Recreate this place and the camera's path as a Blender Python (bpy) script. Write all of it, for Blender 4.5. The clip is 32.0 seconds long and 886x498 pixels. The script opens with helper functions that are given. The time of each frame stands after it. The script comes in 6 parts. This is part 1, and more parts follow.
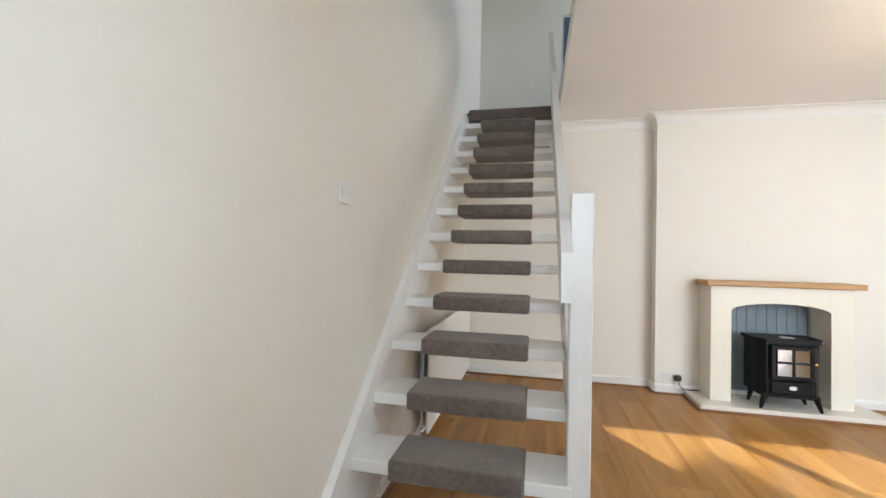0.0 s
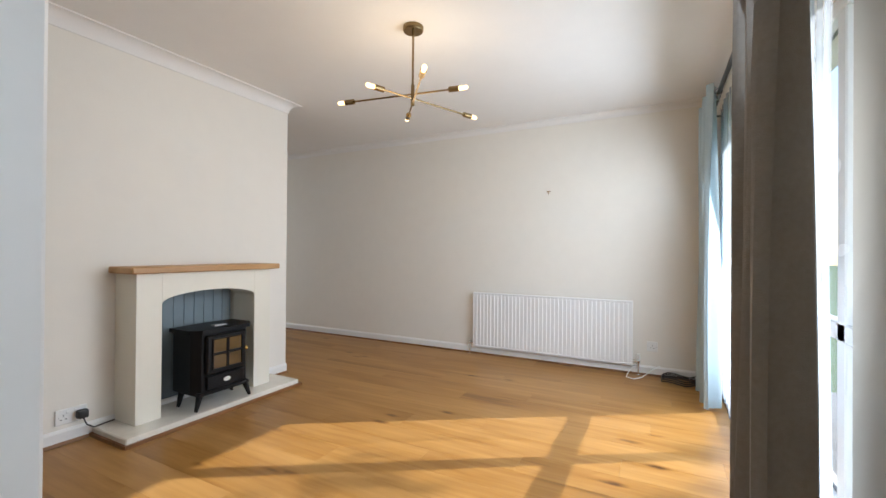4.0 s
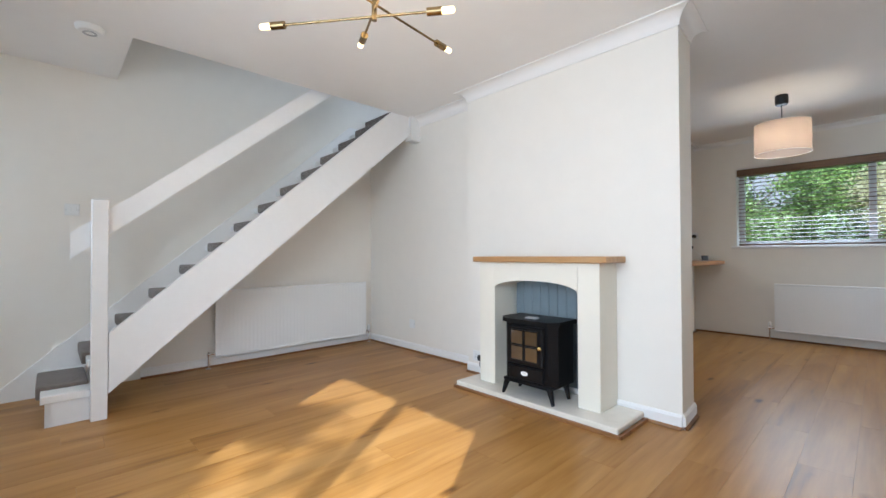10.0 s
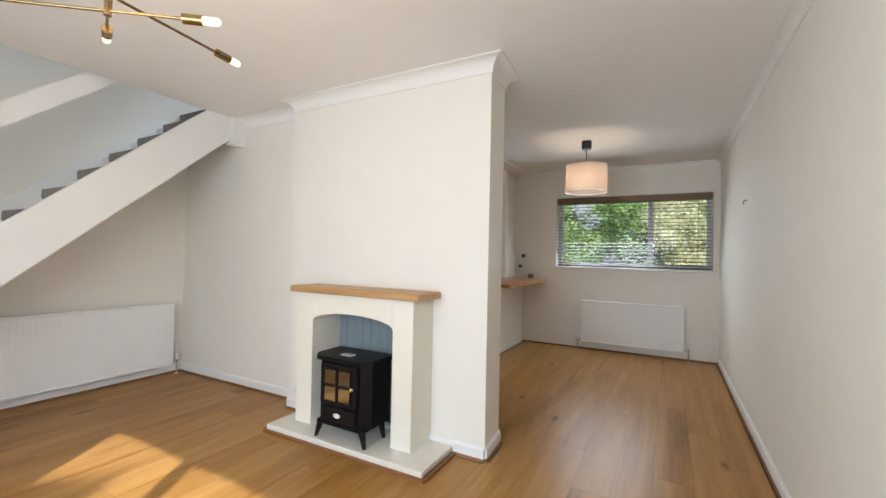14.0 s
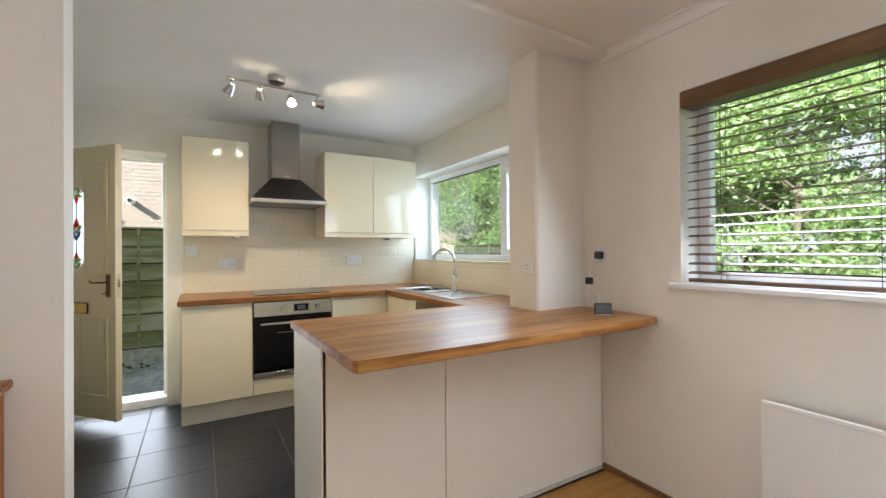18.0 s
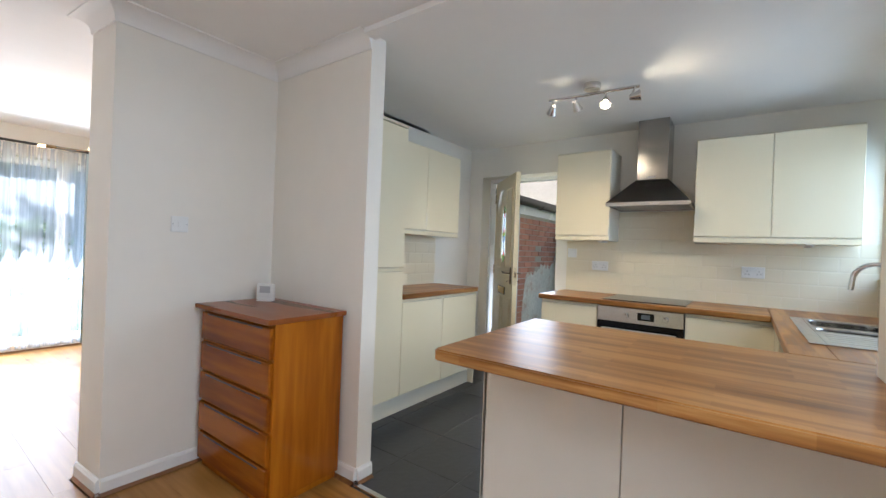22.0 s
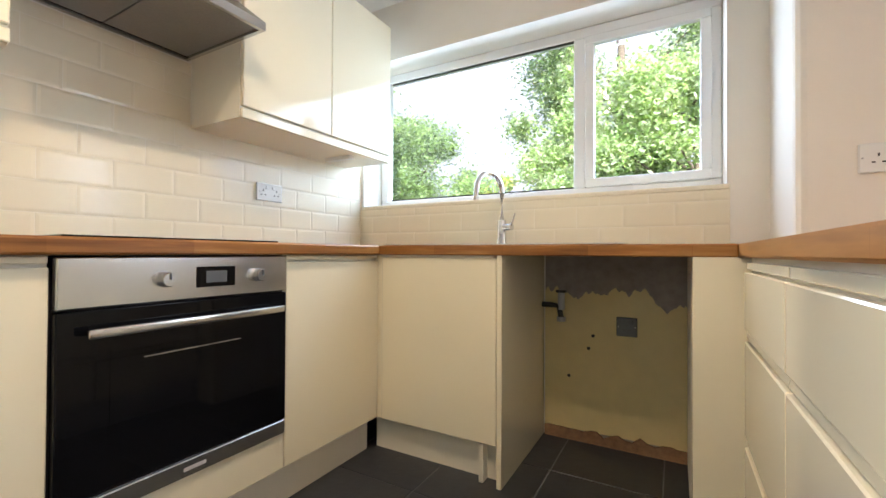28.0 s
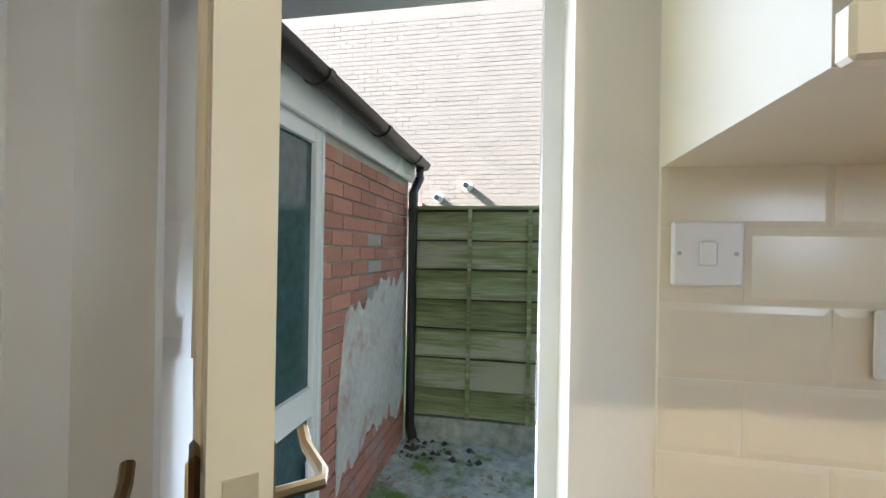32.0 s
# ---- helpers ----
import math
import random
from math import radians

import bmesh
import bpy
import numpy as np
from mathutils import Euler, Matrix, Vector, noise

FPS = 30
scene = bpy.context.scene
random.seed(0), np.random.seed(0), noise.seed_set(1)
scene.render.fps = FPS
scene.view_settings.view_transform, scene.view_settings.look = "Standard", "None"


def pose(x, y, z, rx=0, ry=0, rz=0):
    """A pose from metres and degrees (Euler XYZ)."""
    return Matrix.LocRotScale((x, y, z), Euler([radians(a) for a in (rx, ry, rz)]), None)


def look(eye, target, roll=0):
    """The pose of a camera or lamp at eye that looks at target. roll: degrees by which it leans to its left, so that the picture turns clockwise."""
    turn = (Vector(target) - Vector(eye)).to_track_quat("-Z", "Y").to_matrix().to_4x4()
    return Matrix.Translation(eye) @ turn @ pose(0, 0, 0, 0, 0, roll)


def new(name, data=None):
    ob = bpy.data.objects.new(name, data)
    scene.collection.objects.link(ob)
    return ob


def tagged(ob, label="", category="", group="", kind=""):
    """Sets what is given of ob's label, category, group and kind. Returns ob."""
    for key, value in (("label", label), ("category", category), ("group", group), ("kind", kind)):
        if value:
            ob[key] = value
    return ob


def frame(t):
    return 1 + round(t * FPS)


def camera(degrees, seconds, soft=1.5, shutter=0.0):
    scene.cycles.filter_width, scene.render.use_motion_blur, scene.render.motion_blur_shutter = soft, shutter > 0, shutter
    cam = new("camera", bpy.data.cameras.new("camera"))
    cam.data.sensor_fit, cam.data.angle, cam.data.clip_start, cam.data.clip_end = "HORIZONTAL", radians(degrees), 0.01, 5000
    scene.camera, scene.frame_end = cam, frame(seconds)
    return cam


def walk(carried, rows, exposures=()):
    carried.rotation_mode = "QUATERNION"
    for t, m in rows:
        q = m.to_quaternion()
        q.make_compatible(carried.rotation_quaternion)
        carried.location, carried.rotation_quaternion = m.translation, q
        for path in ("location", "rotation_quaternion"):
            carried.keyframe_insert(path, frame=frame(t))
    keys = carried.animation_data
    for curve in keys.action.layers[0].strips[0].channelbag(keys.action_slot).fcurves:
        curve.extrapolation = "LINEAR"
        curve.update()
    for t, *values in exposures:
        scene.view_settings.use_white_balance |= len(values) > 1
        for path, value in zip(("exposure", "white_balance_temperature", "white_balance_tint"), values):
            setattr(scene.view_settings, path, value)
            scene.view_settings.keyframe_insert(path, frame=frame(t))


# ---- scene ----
cam = camera(93.8, 32.0)
EXPOSURES = [(0, 1.52, 6000, 7), (1, 1.55, 5850, 7), (2, 1.4, 5880, 8), (3, 1.03, 5850, 8), (6, 0.96, 6000, 9), (7, 1.1, 6350, 9), (8, 1.1, 6000, 10), (9, 1.5, 5400, 7), (10, 1.42, 5400, 7), (11, 1.45, 6950, 11), (12, 1.35, 6930, 9), (13, 1.35, 6700, 10), (14, 1.43, 5850, 7), (15, 1.5, 6600, 14), (16.5, 1.58, 8000, 22), (17, 1.97, 7850, 19), (18, 1.98, 5980, 10), (19, 2.28, 5520, 6), (20, 2.1, 5480, 7), (21, 1.93, 5520, 10), (22, 1.88, 5560, 10), (23, 2.12, 5500, 10), (24, 2.04, 5380, 7), (25, 2.05, 5980, 10), (28, 2.42, 5980, 15), (29, 2.38, 6150, 15), (30, 2.06, 5850, 15), (31, 2.32, 5400, 11), (32, 1.86, 5500, 10)]
PATH = [
    (0, (0.685, 0.390, 1.115), (0.249, 2.342, 1.157), 1.3),
    (0.5, (0.645, 0.430, 1.100), (0.446, 2.419, 1.149), 1.6),
    (1, (0.630, 0.505, 1.095), (0.789, 2.500, 1.139), 1.7),
    (1.5, (0.603, 0.649, 1.094), (1.204, 2.556, 1.136), 1.6),
    (2, (0.652, 0.775, 1.086), (1.64, 2.514, 1.126), 1.6),
    (2.5, (0.685, 0.946, 1.147), (2.004, 2.449, 1.157), 1.5),
    (3, (0.697, 1.106, 1.096), (2.254, 2.361, 1.122), 1.3),
    (3.5, (0.694, 1.238, 1.093), (2.4, 2.282, 1.12), 1.1),
    (5.5, (0.917, 1.433, 1.132), (2.747, 2.24, 1.122), -0.3),
    (6, (1.364, 1.426, 1.2), (3.177, 2.27, 1.187), -0.5),
    (6.5, (1.883, 1.542, 1.209), (3.646, 2.487, 1.183), -0.6),
    (7, (2.417, 1.671, 1.203), (4.044, 2.834, 1.166), -1.0),
    (7.5, (3.013, 1.715, 1.184), (4.308, 3.239, 1.167), -1.0),
    (8, (3.464, 1.754, 1.176), (4.231, 3.601, 1.18), -1.2),
    (8.5, (3.798, 1.721, 1.162), (3.907, 3.717, 1.185), -1.4),
    (9, (3.973, 1.758, 1.129), (3.426, 3.681, 1.165), -1.0),
    (9.5, (4.072, 1.724, 1.092), (2.992, 3.407, 1.123), -0.5),
    (10, (4.145, 1.662, 0.999), (2.694, 3.038, 1.027), -0.2),
    (10.5, (4.159, 1.679, 0.953), (2.489, 2.779, 0.972), 0.1),
    (11, (4.178, 1.779, 0.907), (2.378, 2.649, 0.912), 0.2),
    (11.5, (4.173, 1.848, 0.904), (2.31, 2.575, 0.903), 0.5),
    (12, (4.168, 1.891, 0.919), (2.283, 2.559, 0.917), 1.0),
    (12.5, (4.162, 1.854, 0.995), (2.3, 2.585, 1.001), 1.7),
    (13, (4.165, 1.882, 1.11), (2.474, 2.95, 1.128), 2.0),
    (13.5, (4.25, 1.898, 1.192), (2.917, 3.389, 1.224), 1.6),
    (14, (4.3, 1.98, 1.219), (3.346, 3.738, 1.246), 1.2),
    (14.5, (4.294, 2.24, 1.241), (3.627, 4.125, 1.252), 1.2),
    (16.5, (4.297, 4.177, 1.236), (3.543, 6.029, 1.225), 0.1),
    (17, (4.241, 4.701, 1.239), (3.19, 6.403, 1.229), -0.2),
    (17.5, (4.191, 5.289, 1.234), (2.774, 6.7, 1.235), -0.4),
    (18, (4.094, 5.775, 1.258), (2.369, 6.787, 1.268), -0.4),
    (18.5, (4.029, 6.174, 1.265), (2.097, 6.688, 1.288), -0.2),
    (19, (3.969, 6.489, 1.254), (1.969, 6.466, 1.278), 0.3),
    (19.5, (3.956, 6.752, 1.274), (2.026, 6.228, 1.287), 0.7),
    (20, (3.987, 6.921, 1.25), (2.195, 6.033, 1.259), 1.1),
    (20.5, (4.028, 7.055, 1.227), (2.367, 5.941, 1.238), 1.3),
    (21, (4.027, 7.116, 1.238), (2.448, 5.888, 1.245), 1.6),
    (21.5, (4.042, 7.133, 1.242), (2.477, 5.888, 1.244), 1.9),
    (22, (4.011, 7.067, 1.269), (2.395, 5.889, 1.267), 2.2),
    (22.5, (3.812, 6.881, 1.272), (2.078, 5.885, 1.264), 2.5),
    (23, (3.534, 6.572, 1.309), (1.65, 5.9, 1.311), 2.6),
    (23.5, (3.263, 6.315, 1.306), (1.283, 6.029, 1.325), 2.6),
    (24, (2.972, 6.104, 1.248), (0.976, 6.221, 1.284), 2.4),
    (24.5, (2.726, 5.935, 1.195), (0.787, 6.42, 1.246), 1.8),
    (25, (2.478, 5.788, 1.150), (0.646, 6.591, 1.200), 1.7),
    (25.5, (2.262, 5.790, 1.128), (0.556, 6.834, 1.181), 1.7),
    (27.5, (1.758, 5.786, 0.929), (0.626, 7.435, 0.955), 1.2),
    (28, (1.756, 5.765, 0.883), (0.778, 7.509, 0.903), 0.3),
    (28.5, (1.756, 5.746, 0.886), (0.867, 7.537, 0.895), 0.1),
    (29, (1.733, 5.775, 0.989), (0.828, 7.558, 1.002), -0.2),
    (29.5, (1.718, 5.778, 1.156), (0.539, 7.393, 1.174), -0.7),
    (30, (1.656, 5.764, 1.248), (0.041, 6.940, 1.269), -0.1),
    (30.5, (1.565, 5.746, 1.283), (-0.367, 6.263, 1.278), 0.4),
    (31, (1.307, 5.646, 1.312), (-0.692, 5.634, 1.24), 1.8),
    (31.5, (0.970, 5.560, 1.276), (-1.015, 5.316, 1.250), 0.9),
    (32.0, (0.622, 5.467, 1.275), (-1.353, 5.099, 1.275), 1.0),
]
walk(cam, [(t, look(eye, target, roll)) for t, eye, target, roll in PATH], EXPOSURES)

# ---- daylight ----
world = bpy.data.worlds.new("world")
scene.world = world
world.use_nodes = True
wn = world.node_tree.nodes
sky = wn.new("ShaderNodeTexSky")
sky.sky_type = "NISHITA"
sky.sun_disc = False
SUN_EL, SUN_AZ = radians(32.0), math.atan2(0.53, -0.85)
sky.sun_elevation = SUN_EL
sky.sun_rotation = SUN_AZ
world.node_tree.links.new(sky.outputs[0], wn["Background"].inputs[0])
wn["Background"].inputs[1].default_value = 0.15
sun_data = bpy.data.lights.new("sun", "SUN")
sun_data.energy, sun_data.angle, sun_data.color = 5.0, radians(0.6), (1.0, 0.95, 0.87)
sun = new("sun", sun_data)
sun.matrix_world = look((0, 0, 0), (-0.53 * math.cos(SUN_EL), 0.85 * math.cos(SUN_EL), -math.sin(SUN_EL)))


def window_light(name, x, y, z, w, h, turn, watts, color=(0.9, 0.95, 1.0), spread=140, down=20):
    """Sky light coming in and down at a window's opening."""
    data = bpy.data.lights.new(name, "AREA")
    data.shape, data.size, data.size_y, data.energy, data.color = "RECTANGLE", w, h, watts, color
    data.spread = radians(spread)
    ob = new(name, data)
    ob.matrix_world = pose(x, y, z, 90 - down, 0, turn)
    return ob


def bulb_light(name, x, y, z, watts, color=(1.0, 0.72, 0.42), radius=0.03):
    data = bpy.data.lights.new(name, "POINT")
    data.energy, data.color, data.shadow_soft_size = watts, color, radius
    ob = new(name, data)
    ob.location = (x, y, z)
    return ob


def spot_light(name, x, y, z, watts, color=(1.0, 0.78, 0.50), aim=(0, 0, -1), cone=150):
    data = bpy.data.lights.new(name, "SPOT")
    data.energy, data.color, data.shadow_soft_size, data.spot_size, data.spot_blend = watts, color, 0.016, radians(cone), 0.9
    ob = new(name, data)
    ob.matrix_world = look((x, y, z), (x + aim[0], y + aim[1], z + aim[2]))
    return ob


window_light("front_window_sky", 3.3, 0.925, 1.15, 2.4, 1.8, 0, 30, spread=165, down=12)
window_light("hall_window_sky", 0.75, 0.12, 1.4, 0.8, 1.1, 0, 3.2)
window_light("landing_window_sky", 2.46, 4.80, 3.9, 0.6, 1.0, 90, 5)
window_light("dining_window_sky", 3.60, 7.775, 1.56, 1.1, 0.85, 180, 6.6, spread=165, down=30)
window_light("kitchen_window_sky", 0.985, 8.085, 1.62, 1.8, 0.8, 180, 5.2, (0.68, 0.84, 1.0), spread=160, down=20)
window_light("side_door_sky", -0.4, 5.14, 1.05, 0.7, 1.9, -90, 3.8)

# ---- materials ----
def nodes_of(m):
    return m.node_tree.nodes, m.node_tree.links


def mat(name, color, rough=0.5, metal=0.0, vary=0.06, scale=6.0, bump=0.0, bump_scale=60.0, coat=0.0, stretch=(1, 1, 1), spec=0.5, sheen=0.0, rand=0.0):
    """A painted, metal or plain surface: two scales of colour variation, roughness variation and fine relief."""
    m = bpy.data.materials.new(name)
    m.use_nodes = True
    n, k = nodes_of(m)
    p = n["Principled BSDF"]
    p.inputs["Metallic"].default_value = metal
    p.inputs["Coat Weight"].default_value = coat
    p.inputs["Coat Roughness"].default_value = 0.06
    p.inputs["Specular IOR Level"].default_value = spec
    p.inputs["Sheen Weight"].default_value = sheen
    tc = n.new("ShaderNodeTexCoord")
    mp = n.new("ShaderNodeMapping")
    mp.inputs["Scale"].default_value = stretch
    k.new(tc.outputs["Object"], mp.inputs[0])
    big, fine = n.new("ShaderNodeTexNoise"), n.new("ShaderNodeTexNoise")
    big.inputs["Scale"].default_value, big.inputs["Detail"].default_value = scale * 0.25, 3
    fine.inputs["Scale"].default_value, fine.inputs["Detail"].default_value = scale * 3, 5
    for t in (big, fine):
        k.new(mp.outputs[0], t.inputs["Vector"])
    mix = n.new("ShaderNodeMath")
    mix.operation = "ADD"
    k.new(big.outputs["Fac"], mix.inputs[0])
    k.new(fine.outputs["Fac"], mix.inputs[1])
    src = mix.outputs[0]
    if rand:
        info = n.new("ShaderNodeObjectInfo")
        r = n.new("ShaderNodeMath")
        r.operation = "MULTIPLY_ADD"
        k.new(info.outputs["Random"], r.inputs[0])
        r.inputs[1].default_value = rand
        k.new(src, r.inputs[2])
        src = r.outputs[0]
    rng = n.new("ShaderNodeMapRange")
    rng.inputs[1].default_value, rng.inputs[2].default_value = 0.6, 1.4 + rand
    k.new(src, rng.inputs[0])
    ramp = n.new("ShaderNodeMix")
    ramp.data_type = "RGBA"
    lo = [max(c * (1 - vary), 0) for c in color]
    hi = [min(c * (1 + vary), 1) for c in color]
    ramp.inputs[6].default_value, ramp.inputs[7].default_value = (*lo, 1), (*hi, 1)
    k.new(rng.outputs[0], ramp.inputs[0])
    k.new(ramp.outputs[2], p.inputs["Base Color"])
    rr = n.new("ShaderNodeMapRange")
    rr.inputs[3].default_value, rr.inputs[4].default_value = max(rough - 0.06, 0.02), min(rough + 0.08, 1)
    k.new(big.outputs["Fac"], rr.inputs[0])
    k.new(rr.outputs[0], p.inputs["Roughness"])
    if bump:
        b = n.new("ShaderNodeBump")
        tex = n.new("ShaderNodeTexNoise")
        tex.inputs["Scale"].default_value, tex.inputs["Detail"].default_value = bump_scale, 4
        k.new(mp.outputs[0], tex.inputs["Vector"])
        b.inputs["Strength"].default_value, b.inputs["Distance"].default_value = bump, 0.01
        k.new(tex.outputs["Fac"], b.inputs["Height"])
        k.new(b.outputs[0], p.inputs["Normal"])
    return m


def wood(name, dark, mid, light, axis="X", grain=1.0, rough=0.35, blocks=None, rand=1.0, knots=False, coat=0.0, spec=0.5):
    """Grained timber along one axis; blocks (length, width) gives glued staves."""
    m = bpy.data.materials.new(name)
    m.use_nodes = True
    n, k = nodes_of(m)
    p = n["Principled BSDF"]
    p.inputs["Coat Weight"].default_value = coat
    p.inputs["Coat Roughness"].default_value = 0.15
    p.inputs["Specular IOR Level"].default_value = spec
    geo = n.new("ShaderNodeNewGeometry")
    info = n.new("ShaderNodeObjectInfo")
    mp = n.new("ShaderNodeMapping")
    s = [9.0 * grain] * 3
    s["XYZ".index(axis)] = 0.7 * grain
    mp.inputs["Scale"].default_value = s
    k.new(geo.outputs["Position"], mp.inputs[0])
    shift = n.new("ShaderNodeVectorMath")
    shift.operation = "SCALE"
    shift.inputs[0].default_value = (13.0, 31.0, 7.0)
    k.new(info.outputs["Random"], shift.inputs["Scale"])
    k.new(shift.outputs[0], mp.inputs["Location"])
    big, fine = n.new("ShaderNodeTexNoise"), n.new("ShaderNodeTexNoise")
    big.inputs["Scale"].default_value, big.inputs["Detail"].default_value, big.inputs["Distortion"].default_value = 0.7, 4, 1.2
    fine.inputs["Scale"].default_value, fine.inputs["Detail"].default_value = 6.0, 6
    k.new(mp.outputs[0], big.inputs["Vector"])
    k.new(mp.outputs[0], fine.inputs["Vector"])
    add = n.new("ShaderNodeMath")
    add.operation = "MULTIPLY_ADD"
    k.new(fine.outputs["Fac"], add.inputs[0])
    add.inputs[1].default_value = 0.5
    k.new(big.outputs["Fac"], add.inputs[2])
    src = add.outputs[0]
    if blocks:
        br = n.new("ShaderNodeTexBrick")
        br.inputs["Scale"].default_value = 1.0
        br.inputs["Brick Width"].default_value, br.inputs["Row Height"].default_value = blocks
        br.inputs["Mortar Size"].default_value = 0.0006
        br.inputs["Color1"].default_value, br.inputs["Color2"].default_value = (0, 0, 0, 1), (1, 1, 1, 1)
        br.inputs["Mortar"].default_value = (0.3, 0.3, 0.3, 1)
        br.offset, br.offset_frequency = 0.37, 2
        turn = n.new("ShaderNodeMapping")
        if axis == "Y":
            turn.inputs["Rotation"].default_value = (0, 0, radians(90))
        k.new(geo.outputs["Position"], turn.inputs[0])
        k.new(turn.outputs[0], br.inputs["Vector"])
        sep = n.new("ShaderNodeSeparateColor")
        k.new(br.outputs["Color"], sep.inputs[0])
        a2 = n.new("ShaderNodeMath")
        a2.operation = "MULTIPLY_ADD"
        k.new(sep.outputs[0], a2.inputs[0])
        a2.inputs[1].default_value = 0.22
        k.new(src, a2.inputs[2])
        src = a2.outputs[0]
        off = 0.11
    else:
        a2 = n.new("ShaderNodeMath")
        a2.operation = "MULTIPLY_ADD"
        k.new(info.outputs["Random"], a2.inputs[0])
        a2.inputs[1].default_value = 0.14 * rand
        k.new(src, a2.inputs[2])
        src = a2.outputs[0]
        off = 0.07 * rand
    if knots:
        vo = n.new("ShaderNodeTexVoronoi")
        vo.inputs["Scale"].default_value = 1.0
        km = n.new("ShaderNodeMapping")
        ks = [5.6] * 3
        ks["XYZ".index(axis)] = 2.0
        km.inputs["Scale"].default_value = ks
        k.new(geo.outputs["Position"], km.inputs[0])
        wob = n.new("ShaderNodeTexNoise")
        wob.inputs["Scale"].default_value = 14.0
        k.new(geo.outputs["Position"], wob.inputs["Vector"])
        wmix = n.new("ShaderNodeMix")
        wmix.data_type = "VECTOR"
        wmix.inputs[0].default_value = 0.10
        k.new(km.outputs[0], wmix.inputs[4])
        k.new(wob.outputs["Color"], wmix.inputs[5])
        k.new(wmix.outputs[1], vo.inputs["Vector"])
        kr = n.new("ShaderNodeMapRange")
        kr.inputs[1].default_value, kr.inputs[2].default_value = 0.02, 0.15
        kr.inputs[3].default_value, kr.inputs[4].default_value = -0.44, 0.0
        k.new(vo.outputs["Distance"], kr.inputs[0])
        a3 = n.new("ShaderNodeMath")
        k.new(src, a3.inputs[0])
        k.new(kr.outputs[0], a3.inputs[1])
        src = a3.outputs[0]
    ramp = n.new("ShaderNodeValToRGB")
    e = ramp.color_ramp.elements
    e[0].position, e[0].color = (0.30 if knots else 0.42) + off, (*dark, 1)
    e[1].position, e[1].color = 1.05 + off, (*light, 1)
    mid_e = e.new((0.62 if knots else 0.72) + off)
    mid_e.color = (*mid, 1)
    k.new(src, ramp.inputs[0])
    k.new(ramp.outputs[0], p.inputs["Base Color"])
    rr = n.new("ShaderNodeMapRange")
    rr.inputs[3].default_value, rr.inputs[4].default_value = rough - 0.05, rough + 0.1
    k.new(fine.outputs["Fac"], rr.inputs[0])
    k.new(rr.outputs[0], p.inputs["Roughness"])
    b = n.new("ShaderNodeBump")
    b.inputs["Strength"].default_value, b.inputs["Distance"].default_value = 0.035, 0.004
    k.new(fine.outputs["Fac"], b.inputs["Height"])
    k.new(b.outputs[0], p.inputs["Normal"])
    return m


def glow(name, color, strength):
    m = bpy.data.materials.new(name)
    m.use_nodes = True
    p = m.node_tree.nodes["Principled BSDF"]
    p.inputs["Base Color"].default_value = (*color, 1)
    p.inputs["Emission Color"].default_value = (*color, 1)
    p.inputs["Emission Strength"].default_value = strength
    return m


def glass(name, rough=0.0, tint=(1, 1, 1), bump=0.0):
    m = bpy.data.materials.new(name)
    m.use_nodes = True
    n, k = nodes_of(m)
    out = n["Material Output"]
    tr, gl, mx, fr = n.new("ShaderNodeBsdfTransparent"), n.new("ShaderNodeBsdfGlossy"), n.new("ShaderNodeMixShader"), n.new("ShaderNodeLayerWeight")
    gain = n.new("ShaderNodeMapRange")
    gain.inputs[3].default_value, gain.inputs[4].default_value = 0.02, 0.4
    fr.inputs[0].default_value = 0.10
    tr.inputs[0].default_value = (*tint, 1)
    gl.inputs["Roughness"].default_value = rough
    k.new(fr.outputs["Facing"], gain.inputs[0])
    k.new(gain.outputs[0], mx.inputs[0])
    k.new(tr.outputs[0], mx.inputs[1])
    k.new(gl.outputs[0], mx.inputs[2])
    k.new(mx.outputs[0], out.inputs[0])
    return m


def sheer(name, color, see, spread=0.0):
    """Thin net: part see-through, part scattering; spread makes denser gathered stripes."""
    m = bpy.data.materials.new(name)
    m.use_nodes = True
    n, k = nodes_of(m)
    out = n["Material Output"]
    tr, tl, df = n.new("ShaderNodeBsdfTransparent"), n.new("ShaderNodeBsdfTranslucent"), n.new("ShaderNodeBsdfDiffuse")
    tl.inputs[0].default_value = df.inputs[0].default_value = (*color, 1)
    m1, m2 = n.new("ShaderNodeMixShader"), n.new("ShaderNodeMixShader")
    m1.inputs[0].default_value = 0.35
    k.new(tl.outputs[0], m1.inputs[1])
    k.new(df.outputs[0], m1.inputs[2])
    tc, mp, tx, rg = n.new("ShaderNodeTexCoord"), n.new("ShaderNodeMapping"), n.new("ShaderNodeTexNoise"), n.new("ShaderNodeMapRange")
    mp.inputs["Scale"].default_value = (1, 0, 0.02)
    tx.inputs["Scale"].default_value, tx.inputs["Detail"].default_value, tx.inputs["Roughness"].default_value = 30, 4, 0.65
    rg.inputs[1].default_value, rg.inputs[2].default_value = 0.36, 0.64
    rg.inputs[3].default_value, rg.inputs[4].default_value = max(see - spread, 0), min(see + spread * 0.6, 1)
    k.new(tc.outputs["Object"], mp.inputs[0])
    k.new(mp.outputs[0], tx.inputs["Vector"])
    k.new(tx.outputs["Fac"], rg.inputs[0])
    k.new(rg.outputs[0], m2.inputs[0])
    k.new(m1.outputs[0], m2.inputs[1])
    k.new(tr.outputs[0], m2.inputs[2])
    k.new(m2.outputs[0], out.inputs[0])
    return m


